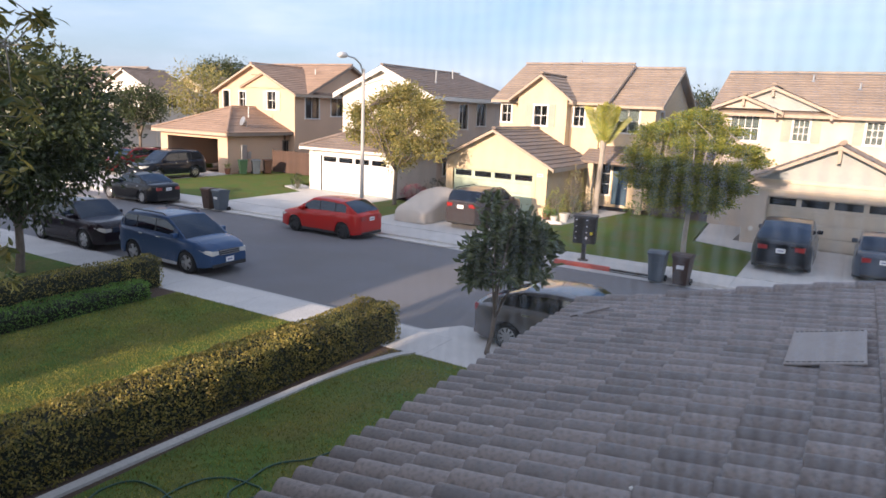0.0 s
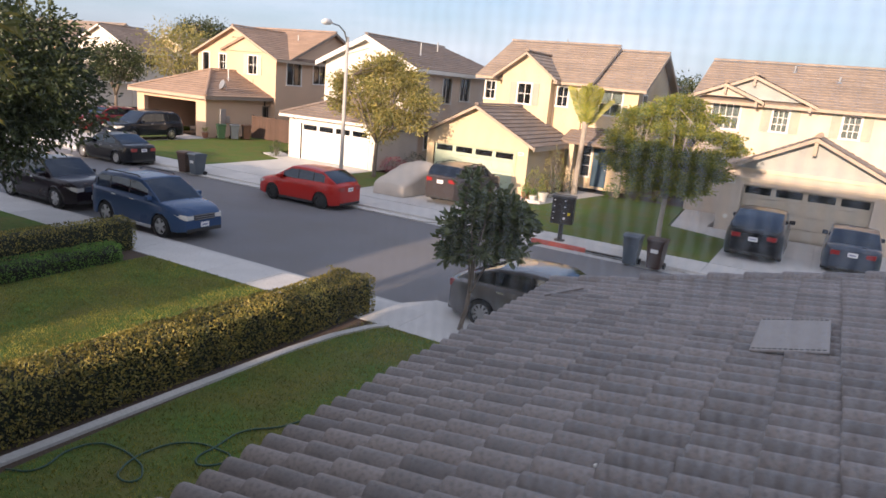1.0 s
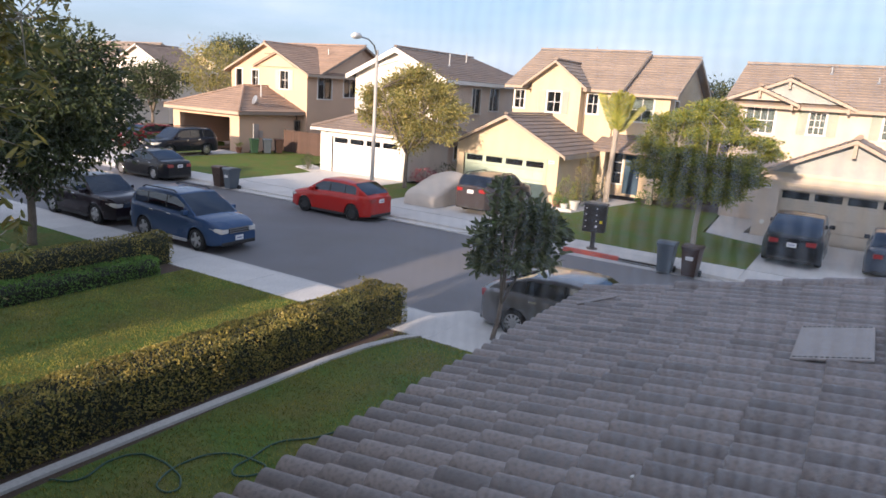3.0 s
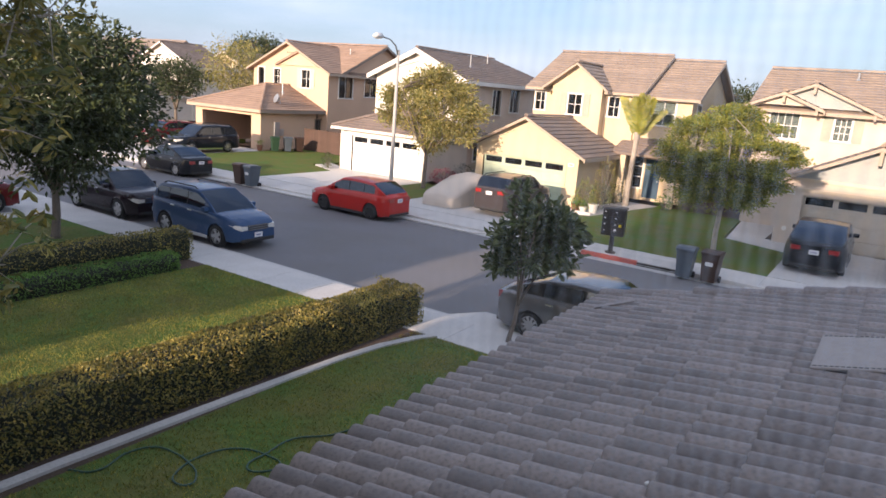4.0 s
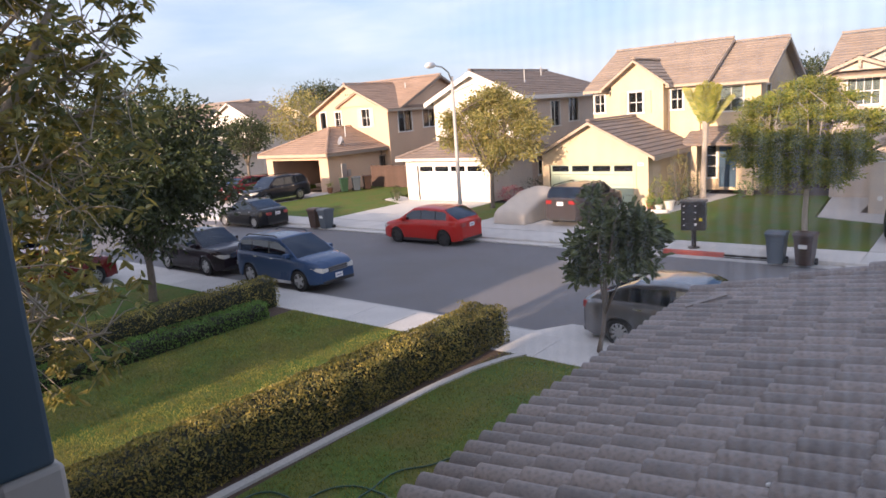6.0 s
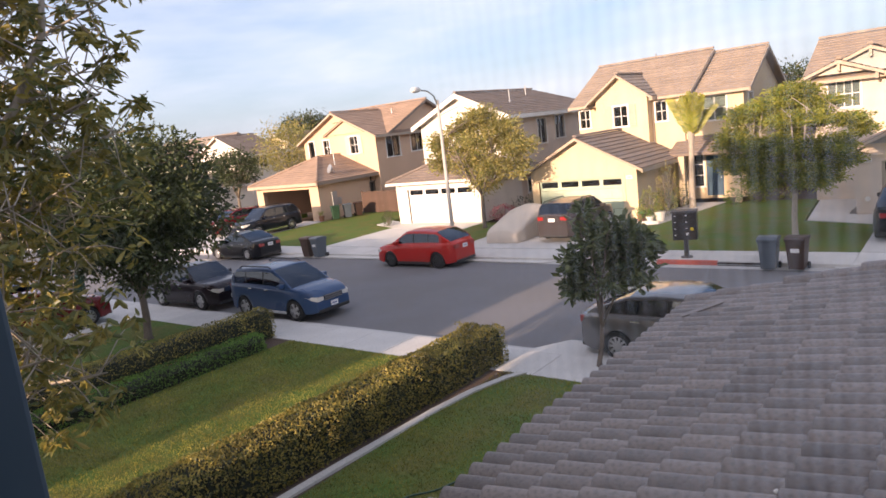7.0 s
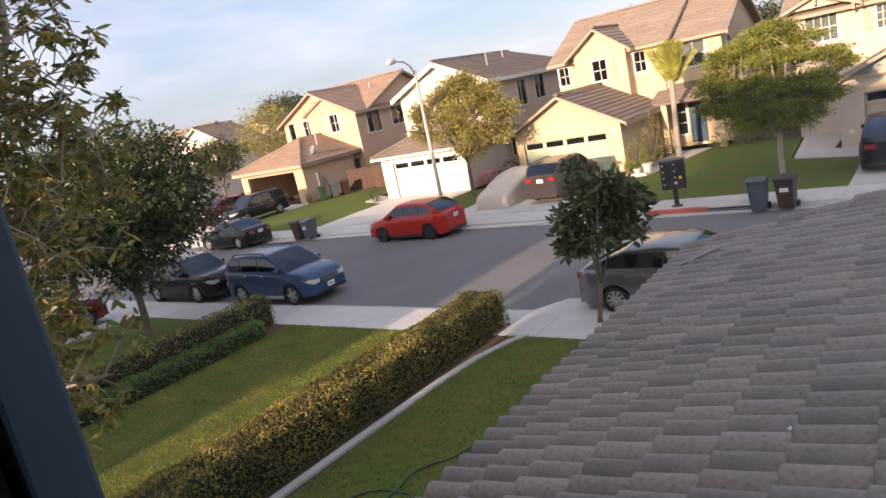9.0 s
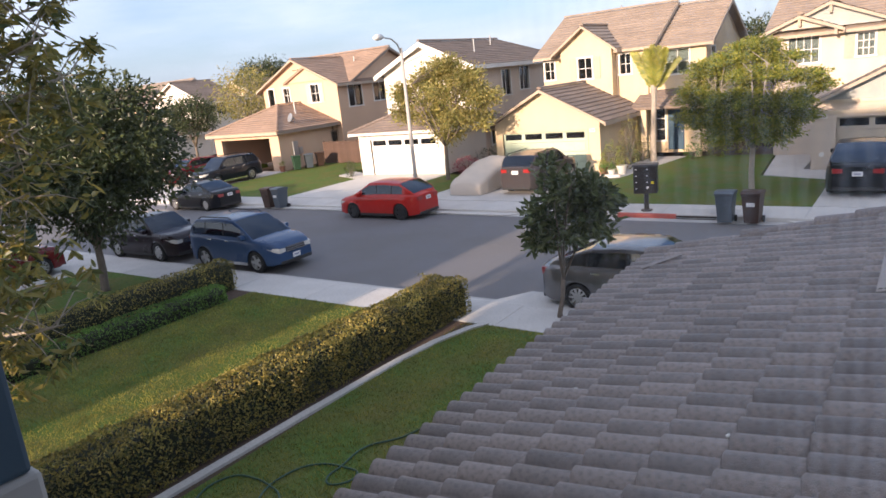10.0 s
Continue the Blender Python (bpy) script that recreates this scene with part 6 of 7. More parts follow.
def tree(label, base, fork, r0, centre, radii, clusters, per, leaf, width, key, bark="bark", seed=1, limbs=7, droop=0.3, gap=0.15, spread=0.28, flat=1.0, category="tree", broad=False, lobes=None):
    """A tapered trunk that forks into limbs and twigs, with clumps of leaves at the twig ends."""
    rnd = np.random.default_rng(seed)
    t = thing("tree", pose(*base), label, category)
    c = Vector(centre) - Vector(base)
    bb = bm_new()
    top = Vector((c.x * 0.25 + rnd.uniform(-0.05, 0.05), c.y * 0.25, fork))
    tube(bb, [(0, 0, -0.05), (0.01, 0, 0.12), tuple(top * 0.5 + Vector((rnd.uniform(-0.06, 0.06), rnd.uniform(-0.06, 0.06), 0))), tuple(top)], [r0 * 1.35, r0, r0 * 0.9, r0 * 0.8], 9)
    centres = []
    for lx, ly, lz, lr, lh, share in lobes or ():
        for k in range(int(clusters * share)):
            p = rnd.normal(size=3)
            p *= rnd.uniform(0.05, 1.0) ** 0.4 / np.linalg.norm(p)
            centres.append(np.array([lx, ly, lz]) + p * np.array([lr, lr, lh]) * rnd.uniform(0.8, 1.15))
    clusters = len(centres) if lobes else clusters
    while len(centres) < clusters:
        p = rnd.normal(size=3)
        p /= np.linalg.norm(p)
        rad = rnd.uniform(0.25, 1.0) ** 0.55
        bump = 1 + 0.22 * noise.noise(Vector(p * 2.1) + Vector((seed * 3.1, 0, 0))) * 1.6
        q = p * rad * bump
        if noise.noise(Vector(q * 2.6) + Vector((0, seed * 1.7, 0))) < -0.5 + gap:
            continue
        if q[2] < -0.55 and rnd.uniform() < 0.45:
            continue
        centres.append(q * np.array(radii))
    centres = np.array(centres)
    ends = []
    for k in range(limbs):
        a = 2 * math.pi * (k + rnd.uniform(-0.3, 0.3)) / limbs
        e = c + Vector((math.cos(a) * radii[0] * 0.55, math.sin(a) * radii[1] * 0.55, radii[2] * rnd.uniform(-0.1, 0.6)))
        mid = top.lerp(e, 0.5) + Vector((rnd.uniform(-0.1, 0.1), rnd.uniform(-0.1, 0.1), -0.1 * radii[2]))
        tube(bb, [tuple(top - Vector((0, 0, 0.08))), tuple(top.lerp(mid, 0.5)), tuple(mid), tuple(e)], [r0 * 0.55, r0 * 0.45, r0 * 0.34, r0 * 0.16], 6)
        ends += [mid, e, mid.lerp(e, 0.5)]
    for q in centres[:: max(1, len(centres) // 90)]:
        e = c + Vector(q)
        s = min(ends, key=lambda w: (w - e).length)
        tube(bb, [tuple(s), tuple(s.lerp(e, 0.55) + Vector((0, 0, 0.05))), tuple(e)], [r0 * 0.16, r0 * 0.1, 0.005], 4, cap=False)
    part("trunk", bb, M[bark], t, smooth=True)
    off = rnd.normal(size=(clusters, per, 3)) * spread * np.array([1, 1, 0.75 * flat])
    pts = (centres[:, None, :] + off).reshape(-1, 3) + np.array(c)
    out = off.reshape(-1, 3) / spread + 0.5 * np.repeat(centres / np.array(radii), per, 0) + rnd.normal(size=(clusters * per, 3)) * 0.7
    out[:, 2] -= droop
    o = new("crown", leaf_mesh("crown", pts, out, leaf, width, PM[key], broad=broad))
    o.parent = t
    tagged(o, kind="stuff")
    return t


def hedge(label, x0a, x1a, x0b, x1b, ya, yb, h, key, count, leaf=0.06, seed=3):
    """A clipped hedge from y = ya to yb, its sides at x0..x1 at either end."""
    rnd = np.random.default_rng(seed)
    t = thing("hedge", pose((x0a + x1a) / 2, ya, 0), label, "hedge")
    loc = np.array([(x0a + x1a) / 2, ya, 0])
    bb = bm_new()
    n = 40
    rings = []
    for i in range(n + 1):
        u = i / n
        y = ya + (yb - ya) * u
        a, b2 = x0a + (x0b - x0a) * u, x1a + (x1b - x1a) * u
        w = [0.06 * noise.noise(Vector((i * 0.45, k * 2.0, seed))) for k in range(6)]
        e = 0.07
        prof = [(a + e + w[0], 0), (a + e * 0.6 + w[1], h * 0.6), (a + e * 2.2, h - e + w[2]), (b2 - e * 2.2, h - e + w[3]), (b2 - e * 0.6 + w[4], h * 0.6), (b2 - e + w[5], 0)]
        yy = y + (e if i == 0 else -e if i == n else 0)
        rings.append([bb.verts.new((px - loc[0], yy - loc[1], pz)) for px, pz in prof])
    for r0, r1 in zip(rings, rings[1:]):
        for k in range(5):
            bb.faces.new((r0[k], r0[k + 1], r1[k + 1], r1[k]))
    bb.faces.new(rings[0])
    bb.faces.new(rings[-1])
    # solid core, coloured as the shade behind the leaves
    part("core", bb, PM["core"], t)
    u = rnd.uniform(0, 1, count)
    a, b2 = x0a + (x0b - x0a) * u, x1a + (x1b - x1a) * u
    y = ya + (yb - ya) * u
    face = rnd.uniform(0, 1, count)
    wtop = abs(x1a - x0a) / (abs(x1a - x0a) + 2 * h)
    top = face < wtop
    right = (~top) & (face < wtop + (1 - wtop) * 0.56)
    end = rnd.uniform(0, 1, count) < 0.05
    s = rnd.uniform(0, 1, count)
    px = np.where(top, a + (b2 - a) * s, np.where(right, b2, a))
    pz = np.where(top, h, h * s)
    nx = np.where(top, 0, np.where(right, 1, -1)).astype(float)
    nz = np.where(top, 1.0, 0.15)
    ny = np.zeros(count)
    px = np.where(end, a + (b2 - a) * s, px)
    y = np.where(end, yb, y)
    pz = np.where(end, h * rnd.uniform(0, 1, count), pz)
    nx, ny, nz = np.where(end, 0, nx), np.where(end, 1.0, 0), np.where(end, 0.15, nz)
    # rounded shoulders
    corner = np.clip((pz / h - 0.8) / 0.2, 0, 1) * (~top)
    px = px - nx * corner ** 2 * 0.08
    edge = np.clip(1 - np.minimum(px - a, b2 - px) / 0.14, 0, 1) * top
    pz = pz - edge ** 2 * 0.07
    lump = np.array([noise.noise(Vector((xx * 2.3, yy * 2.3, zz * 2.3 + seed))) for xx, yy, zz in zip(px, y, pz)]) * 0.07
    P = np.stack([px + nx * (lump + 0.01), y + ny * lump, np.maximum(0.02, pz + nz * lump)], 1) - loc
    D = np.stack([nx, ny, nz], 1) * 0.8 + rnd.normal(size=(count, 3)) * 0.75
    P -= D * 0.02
    o = new("foliage", leaf_mesh("foliage", P, D, leaf, leaf * 0.55, PM[key]))
    o.parent = t
    tagged(o, kind="stuff")
    return t


hedge("long clipped boxy hedge with sunlit yellow-green top", -10.05, -9.05, -9.45, -8.5, -2.0, 12.35, 0.84, "hedge", 34000, 0.062, 3)
hedge("clipped dark green hedge at the pavement end of the lawn", -17.25, -16.45, -17.1, -16.3, -2.0, 11.85, 0.86, "hedge", 14000, 0.062, 5)
hedge("low fresh green hedge along the lawn", -16.35, -15.65, -16.2, -15.5, -2.0, 10.9, 0.45, "fresh", 10000, 0.065, 7)

tree("dark dense street tree on a small lawn", (-20.75, 10.25, 0), 1.5, 0.13, (-20.4, 10.3, 4.15), (3.05, 2.7, 2.35), 760, 38, 0.18, 0.085, "olive", "bark", 21, 7, 0.35, 0.05, 0.27)
tree("small young tree with big glossy leaves beside the pavement", (-6.38, 12.7, 0), 0.95, 0.055, (-6.0, 12.7, 2.4), (0.95, 0.85, 0.95), 150, 15, 0.2, 0.078, "glossy", "bark", 4, 6, 0.0, 0.34, 0.085, broad=True,
     lobes=((-0.25, 0.0, 0.42, 0.3, 0.24, 0.11), (-0.5, 0.05, 0.95, 0.08, 0.24, 0.03), (0.3, -0.1, 0.5, 0.33, 0.26, 0.13), (0.62, 0.1, 0.2, 0.34, 0.34, 0.14), (0.05, 0.2, 0.1, 0.45, 0.35, 0.16),
            (-0.55, -0.1, -0.1, 0.36, 0.3, 0.13), (-0.8, 0.1, -0.65, 0.34, 0.28, 0.14), (0.55, 0.0, -0.35, 0.32, 0.24, 0.1), (0.0, -0.25, -0.45, 0.26, 0.2, 0.05)))
tree("broad feathery shade tree on the front lawn", (-5.3, 26.9, 0), 1.7, 0.11, (-5.3, 26.95, 3.75), (2.3, 2.2, 1.8), 800, 44, 0.125, 0.052, "feather", "bark_pale", 9, 8, 0.1, 0.2, 0.15, 0.5,
     lobes=((0.1, 0.0, 1.5, 0.8, 0.32, 0.09), (-0.6, -0.3, 1.15, 0.75, 0.25, 0.07), (0.9, 0.2, 1.05, 0.7, 0.22, 0.06), (-1.6, 0.3, 0.85, 0.7, 0.35, 0.09), (0.3, -0.6, 0.6, 0.9, 0.25, 0.09),
            (1.7, -0.1, 0.4, 0.6, 0.2, 0.06), (2.2, 0.2, 0.0, 0.4, 0.15, 0.02), (-1.9, 0.1, 0.0, 0.75, 0.45, 0.12), (-0.4, -0.7, -0.25, 1.0, 0.4, 0.12), (1.2, -0.3, -0.35, 0.9, 0.35, 0.1),
            (-1.3, 0.0, -0.95, 0.85, 0.4, 0.09), (0.2, -0.3, -1.05, 1.0, 0.4, 0.1), (1.3, 0.2, -1.0, 0.7, 0.35, 0.07), (0.0, 1.2, 0.5, 1.2, 0.7, 0.12), (-0.9, -0.3, -1.5, 0.8, 0.35, 0.07), (0.7, -0.3, -1.55, 0.8, 0.35, 0.07), (-2.0, 0.2, -0.8, 0.6, 0.4, 0.06)))
tree("sparse street tree with yellowing leaves", (-21.15, 29.9, 0), 1.9, 0.12, (-20.9, 29.7, 4.0), (2.9, 2.7, 2.15), 430, 32, 0.17, 0.08, "autumn", "bark", 14, 9, 0.3, 0.36, 0.21,
     lobes=((0.5, 0.0, 1.85, 0.75, 0.5, 0.12), (-0.8, 0.2, 1.5, 0.85, 0.5, 0.12), (1.6, 0.0, 1.2, 0.85, 0.5, 0.12), (-2.0, -0.2, 0.75, 0.85, 0.5, 0.12), (0.2, -0.5, 0.6, 1.0, 0.6, 0.13), (2.4, 0.2, 0.3, 0.85, 0.6, 0.12),
            (-2.6, 0.2, -0.3, 0.65, 0.45, 0.06), (-1.0, 0.3, -0.5, 0.9, 0.55, 0.1), (1.1, -0.3, -0.6, 1.0, 0.5, 0.11), (2.2, 0.1, -0.8, 0.7, 0.4, 0.05), (0.0, 0.3, -1.5, 0.9, 0.4, 0.06), (0.2, 1.4, 0.6, 1.4, 0.8, 0.08)))
tree("round street tree far along the street", (-50.3, 35.0, 0), 2.0, 0.14, (-50.3, 35.0, 4.5), (2.2, 2.1, 1.6), 240, 24, 0.22, 0.1, "olive", "bark", 31, 6)
tree("tall pale-leaved tree behind the houses", (-56.3, 46.0, 0), 3.2, 0.2, (-56.3, 46.0, 5.7), (3.6, 3.4, 2.7), 200, 20, 0.3, 0.12, "autumn", "bark_pale", 33, 7, 0.3, 0.2, 0.45)
tree("dark tree rising behind the rooftops", (-92.0, 80.0, 0), 5.0, 0.3, (-92.0, 80.0, 9.6), (4.2, 3.6, 1.9), 160, 18, 0.4, 0.2, "olive", "bark", 35, 6, 0.2, 0.0, 0.6)
tree("dark tree rising behind the rooftops", (-15.6, 80.0, 0), 4.5, 0.25, (-15.6, 80.0, 6.5), (1.9, 1.9, 1.2), 80, 18, 0.4, 0.2, "olive", "bark", 37, 6, 0.2, 0.0, 0.6)


def near_tree():
    """The tree beside the window: slender limbs with whorls of drooping narrow leaves."""
    rnd = np.random.default_rng(77)
    t = thing("tree", pose(-10.45, 2.56, 0), "tall tree beside the hedge with drooping narrow leaves", "tree")
    o = Vector((-10.45, 2.56, 0))
    bb = bm_new()
    tube(bb, [(0, 0, -0.05), (0.02, 0.0, 1.2), (-0.05, 0.04, 2.6), (0.0, 0.0, 4.2), (-0.1, 0.1, 6.6), (0.0, 0.1, 8.6), (0.1, 0.2, 11.2)], [0.24, 0.19, 0.17, 0.15, 0.1, 0.07, 0.02], 9)
    limb = [Vector(p) - o for p in ((-10.45, 2.58, 3.9), (-9.6, 3.0, 5.1), (-9.02, 3.26, 5.98), (-8.9, 3.45, 6.3), (-8.68, 3.75, 7.0), (-8.6, 3.9, 7.9))]
    tube(bb, [tuple(p) for p in limb], [0.1, 0.085, 0.07, 0.06, 0.045, 0.02], 8)
    tube(bb, [tuple(limb[3]), tuple(limb[3] + Vector((0.15, 0.25, 0.28))), tuple(limb[3] + Vector((0.25, 0.55, 0.45)))], [0.04, 0.03, 0.012], 6)
    tips = []
    # height of the fork, bearing, height of the tip, reach
    starts = ((2.0, 67, 3.0, 8.8), (2.2, 70, 3.6, 7.6), (2.6, 71, 3.3, 9.2), (3.0, 68, 3.9, 10.0), (3.2, 67, 4.5, 9.6), (3.5, 66, 4.9, 10.4), (3.8, 66, 5.3, 9.4), (4.3, 62.5, 5.9, 10.2), (4.7, 63.5, 6.3, 9.4),
              (5.1, 62, 6.9, 10.4), (5.7, 61.5, 7.5, 9.8), (6.3, 62, 8.2, 10.6), (6.8, 62, 8.8, 9.6), (7.5, 63.5, 9.4, 10.0), (5.5, 69, 7.1, 9.0), (7.1, 69, 8.8, 8.8), (4.1, 70.5, 5.1, 8.6), (2.9, 72, 4.1, 8.2),
              (5.0, 80, 6.2, 9.0), (6.0, 84, 7.4, 9.6), (4.6, 78, 5.4, 8.4), (7.0, 77, 8.6, 9.0), (6.4, 74, 7.8, 12.4), (5.2, 76, 6.4, 13.2), (7.4, 80, 9.0, 12.6), (4.4, 73, 5.6, 12.8),
              # high limbs out of view, added so the crown shades the far porch
              (7.5, 77, 10.2, 12.0), (8.0, 80, 10.8, 11.5), (8.4, 74, 11.2, 11.0), (7.8, 82, 9.8, 13.0), (8.6, 70, 11.0, 10.5), (8.0, 76, 9.6, 14.0))
    for z0, ang, z1, dist in starts:
        a = math.radians(ang)
        e = Vector((-math.sin(a) * dist, math.cos(a) * dist, z1)) - o
        s = Vector((0.0, 0.03, z0))
        mid = s.lerp(e, 0.5) + Vector((0, 0, 0.3))
        tube(bb, [tuple(s), tuple(s.lerp(mid, 0.6)), tuple(mid), tuple(mid.lerp(e, 0.6)), tuple(e)], [0.055, 0.04, 0.025, 0.016, 0.008], 6)
        n = 32 if z1 > 4.8 else 20
        for k in range(n):
            f = 0.25 + 0.75 * (k + rnd.uniform()) / n
            b0 = s.lerp(mid, f * 2) if f < 0.5 else mid.lerp(e, f * 2 - 1)
            q = b0 + Vector((rnd.uniform(-0.72, 0.72), rnd.uniform(-0.72, 0.72), rnd.uniform(-0.75, 0.8)))
            tube(bb, [tuple(b0), tuple(b0.lerp(q, 0.6) + Vector((0, 0, 0.06))), tuple(q)], [0.011, 0.008, 0.004], 4, cap=False)
            tips.append(q)
    part("trunk", bb, M["bark_pale"], t, smooth=True)
    P, D = [], []
    for q in tips:
        for k in range(int(rnd.integers(15, 24))):
            a = rnd.uniform(0, 2 * math.pi)
            P.append((q.x + rnd.normal() * 0.05, q.y + rnd.normal() * 0.05, q.z + rnd.normal() * 0.06))
            D.append((math.cos(a), math.sin(a), rnd.uniform(-1.3, 0.25)))
    ob = new("crown", leaf_mesh("crown", np.array(P), np.array(D), 0.175, 0.05, PM["near"], 0.4, 0.2, True))
    ob.parent = t
    tagged(ob, kind="stuff")


near_tree()


def shrub(label, x, y, rx, ry, h, key, count, leaf=0.09, seed=1, name="shrub"):
    rnd = np.random.default_rng(seed)
    t = thing(name, pose(x, y, 0), label, name)
    bb = bm_new()
    for k in range(7):
        a = 2 * math.pi * k / 7
        tube(bb, [(0, 0, -0.03), (math.cos(a) * rx * 0.3, math.sin(a) * ry * 0.3, h * 0.4), (math.cos(a) * rx * 0.65, math.sin(a) * ry * 0.65, h * rnd.uniform(0.55, 0.85))], [0.025, 0.018, 0.005], 5)
    part("stem", bb, M["bark"], t)
    p = rnd.normal(size=(count, 3))
    p /= np.linalg.norm(p, axis=1, keepdims=True)
    rad = rnd.uniform(0.3, 1, count) ** 0.4
    lump = np.array([noise.noise(Vector(v * 2.5) + Vector((seed, 0, 0))) for v in p])
    P = p * (rad * (1 + 0.35 * lump))[:, None] * np.array([rx, ry, h * 0.52]) + np.array([0, 0, h * 0.5])
    P[:, 2] = np.maximum(0.03, P[:, 2])
    D = p + rnd.normal(size=(count, 3)) * 0.6
    o = new("foliage", leaf_mesh("foliage", P, D, leaf, leaf * 0.5, PM[key]))
    o.parent = t
    tagged(o, kind="stuff")
    return t


def palm():
    t = thing("palm", pose(-11.72, 35.3, 0), "young palm with upright yellow-green fronds by the front door", "palm")
    bb = bm_new()
    tube(bb, [(0, 0, -0.05), (0.0, 0, 0.8), (0.06, 0.02, 2.2), (0.11, 0, 3.3), (0.13, 0, 3.9)], [0.19, 0.15, 0.13, 0.13, 0.17], 10)
    for k in range(22):
        z = 0.2 + 0.165 * k
        tube(bb, [(0.03 * z, 0, z), (0.03 * z, 0, z + 0.05)], [0.165 - 0.006 * k / 2, 0.15 - 0.006 * k / 2], 10)
    part("trunk", bb, M["bark_pale"], t)
    rnd = np.random.default_rng(5)
    for k in range(14):
        a = (k - 6.5) / 6.5 * 0.4 + rnd.uniform(-0.05, 0.05)
        lean = rnd.uniform(-0.35, 0.3)
        d = Vector((math.sin(a), math.sin(lean), math.cos(a))).normalized()
        bb = bm_new()
        root = Vector((0.13, 0, 3.6 - 0.4 * abs(a)))
        reach = rnd.uniform(2.5, 3.15) * (1 - 0.25 * abs(a))
        spine = [root + d * reach * u + Vector((math.sin(a) * 0.35 * u * u, 0, -0.35 * u ** 3 - 0.5 * abs(a) * u ** 3)) for u in [i / 10 for i in range(11)]]
        tube(bb, [tuple(p) for p in spine], [0.04 - 0.0034 * i for i in range(11)], 5)
        for i in range(40):
            u = 0.14 + 0.84 * i / 39
            j = min(9, int(u * 10))
            p = spine[j].lerp(spine[j + 1], u * 10 - j)
            run = (spine[j + 1] - spine[j]).normalized()
            out = run.cross(Vector((0, 1, 0.1))).normalized()
            ln = 0.38 * math.sin(math.pi * min(1, u * 0.85 + 0.1)) + 0.08
            for sgn in (1, -1):
                w = (out * sgn * 0.55 + run * 0.8 + Vector((0, rnd.uniform(-0.25, 0.25), -0.12))).normalized()
                e = p + w * ln
                quad(bb, p - run * 0.02, p + run * 0.025, e.lerp(p, 0.4) + run * 0.02, e - Vector((0, 0, 0.05)))
        part("frond", bb, PM["palm"], t)


palm()
for i, (x, y, rx, ry, h, key, cnt, lab) in enumerate((
        (-12.4, 31.2, 0.5, 0.5, 1.6, "feather", 420, "leafy garden shrub beside the garage"), (-12.2, 32.6, 0.6, 0.6, 1.3, "glossy", 420, "dark garden shrub beside the garage"),
        (-12.5, 34.0, 0.6, 0.6, 2.4, "autumn", 520, "tall garden shrub beside the garage"), (-12.3, 35.3, 0.6, 0.6, 1.2, "glossy", 380, "dark garden shrub near the porch"),
        (-9.2, 37.6, 0.8, 0.5, 0.9, "glossy", 420, "low dark shrub under the front window"), (-7.9, 37.7, 0.8, 0.5, 0.8, "feather", 420, "low green shrub by the lawn"),
        (-9.9, 35.9, 0.45, 0.45, 0.8, "fresh", 260, "small green shrub by the walk"), (-8.8, 36.6, 0.5, 0.4, 0.6, "feather", 260, "small green shrub by the walk"),
        (-29.35, 31.1, 0.4, 0.4, 0.95, "olive", 320, "clipped dark shrub beside the white garage"), (-21.6, 32.6, 0.85, 0.6, 0.85, "pink", 620, "pink flowering shrub beside the driveway"),
        (-20.6, 33.2, 0.8, 0.6, 1.2, "olive", 420, "dark shrub between the houses"), (-20.2, 34.6, 0.6, 0.8, 2.2, "feather", 480, "tall green shrub between the houses"),
        (-56.0, 27.0, 2.0, 0.6, 0.8, "olive", 420, "low dark hedge-like shrub far along the street"), (-5.2, 38.8, 0.5, 0.5, 1.0, "olive", 300, "dark shrub beside the walk"))):
    shrub(lab, x, y, rx, ry, h, key, cnt, 0.1, 40 + i)


# grass blades on the two lawns by the window
def grass(x0, x1, y0, y1, count, seed, label):
    rnd = np.random.default_rng(seed)
    P = np.stack([rnd.uniform(x0, x1, count), rnd.uniform(y0, y1, count) ** 1.0, np.full(count, 0.008)], 1)
    D = np.stack([rnd.normal(size=count) * 0.5, rnd.normal(size=count) * 0.5, np.full(count, 1.0)], 1)
    o = new("grass", leaf_mesh("grass", P, D, 0.05, 0.013, M["grass"], 0.4, 0.1))
    tagged(o, label, "grass", kind="stuff")


grass(-15.45, -10.1, 2.0, 11.7, 42000, 1, "short mown grass blades")
grass(-8.25, -3.2, 1.5, 11.7, 34000, 2, "short mown grass blades")


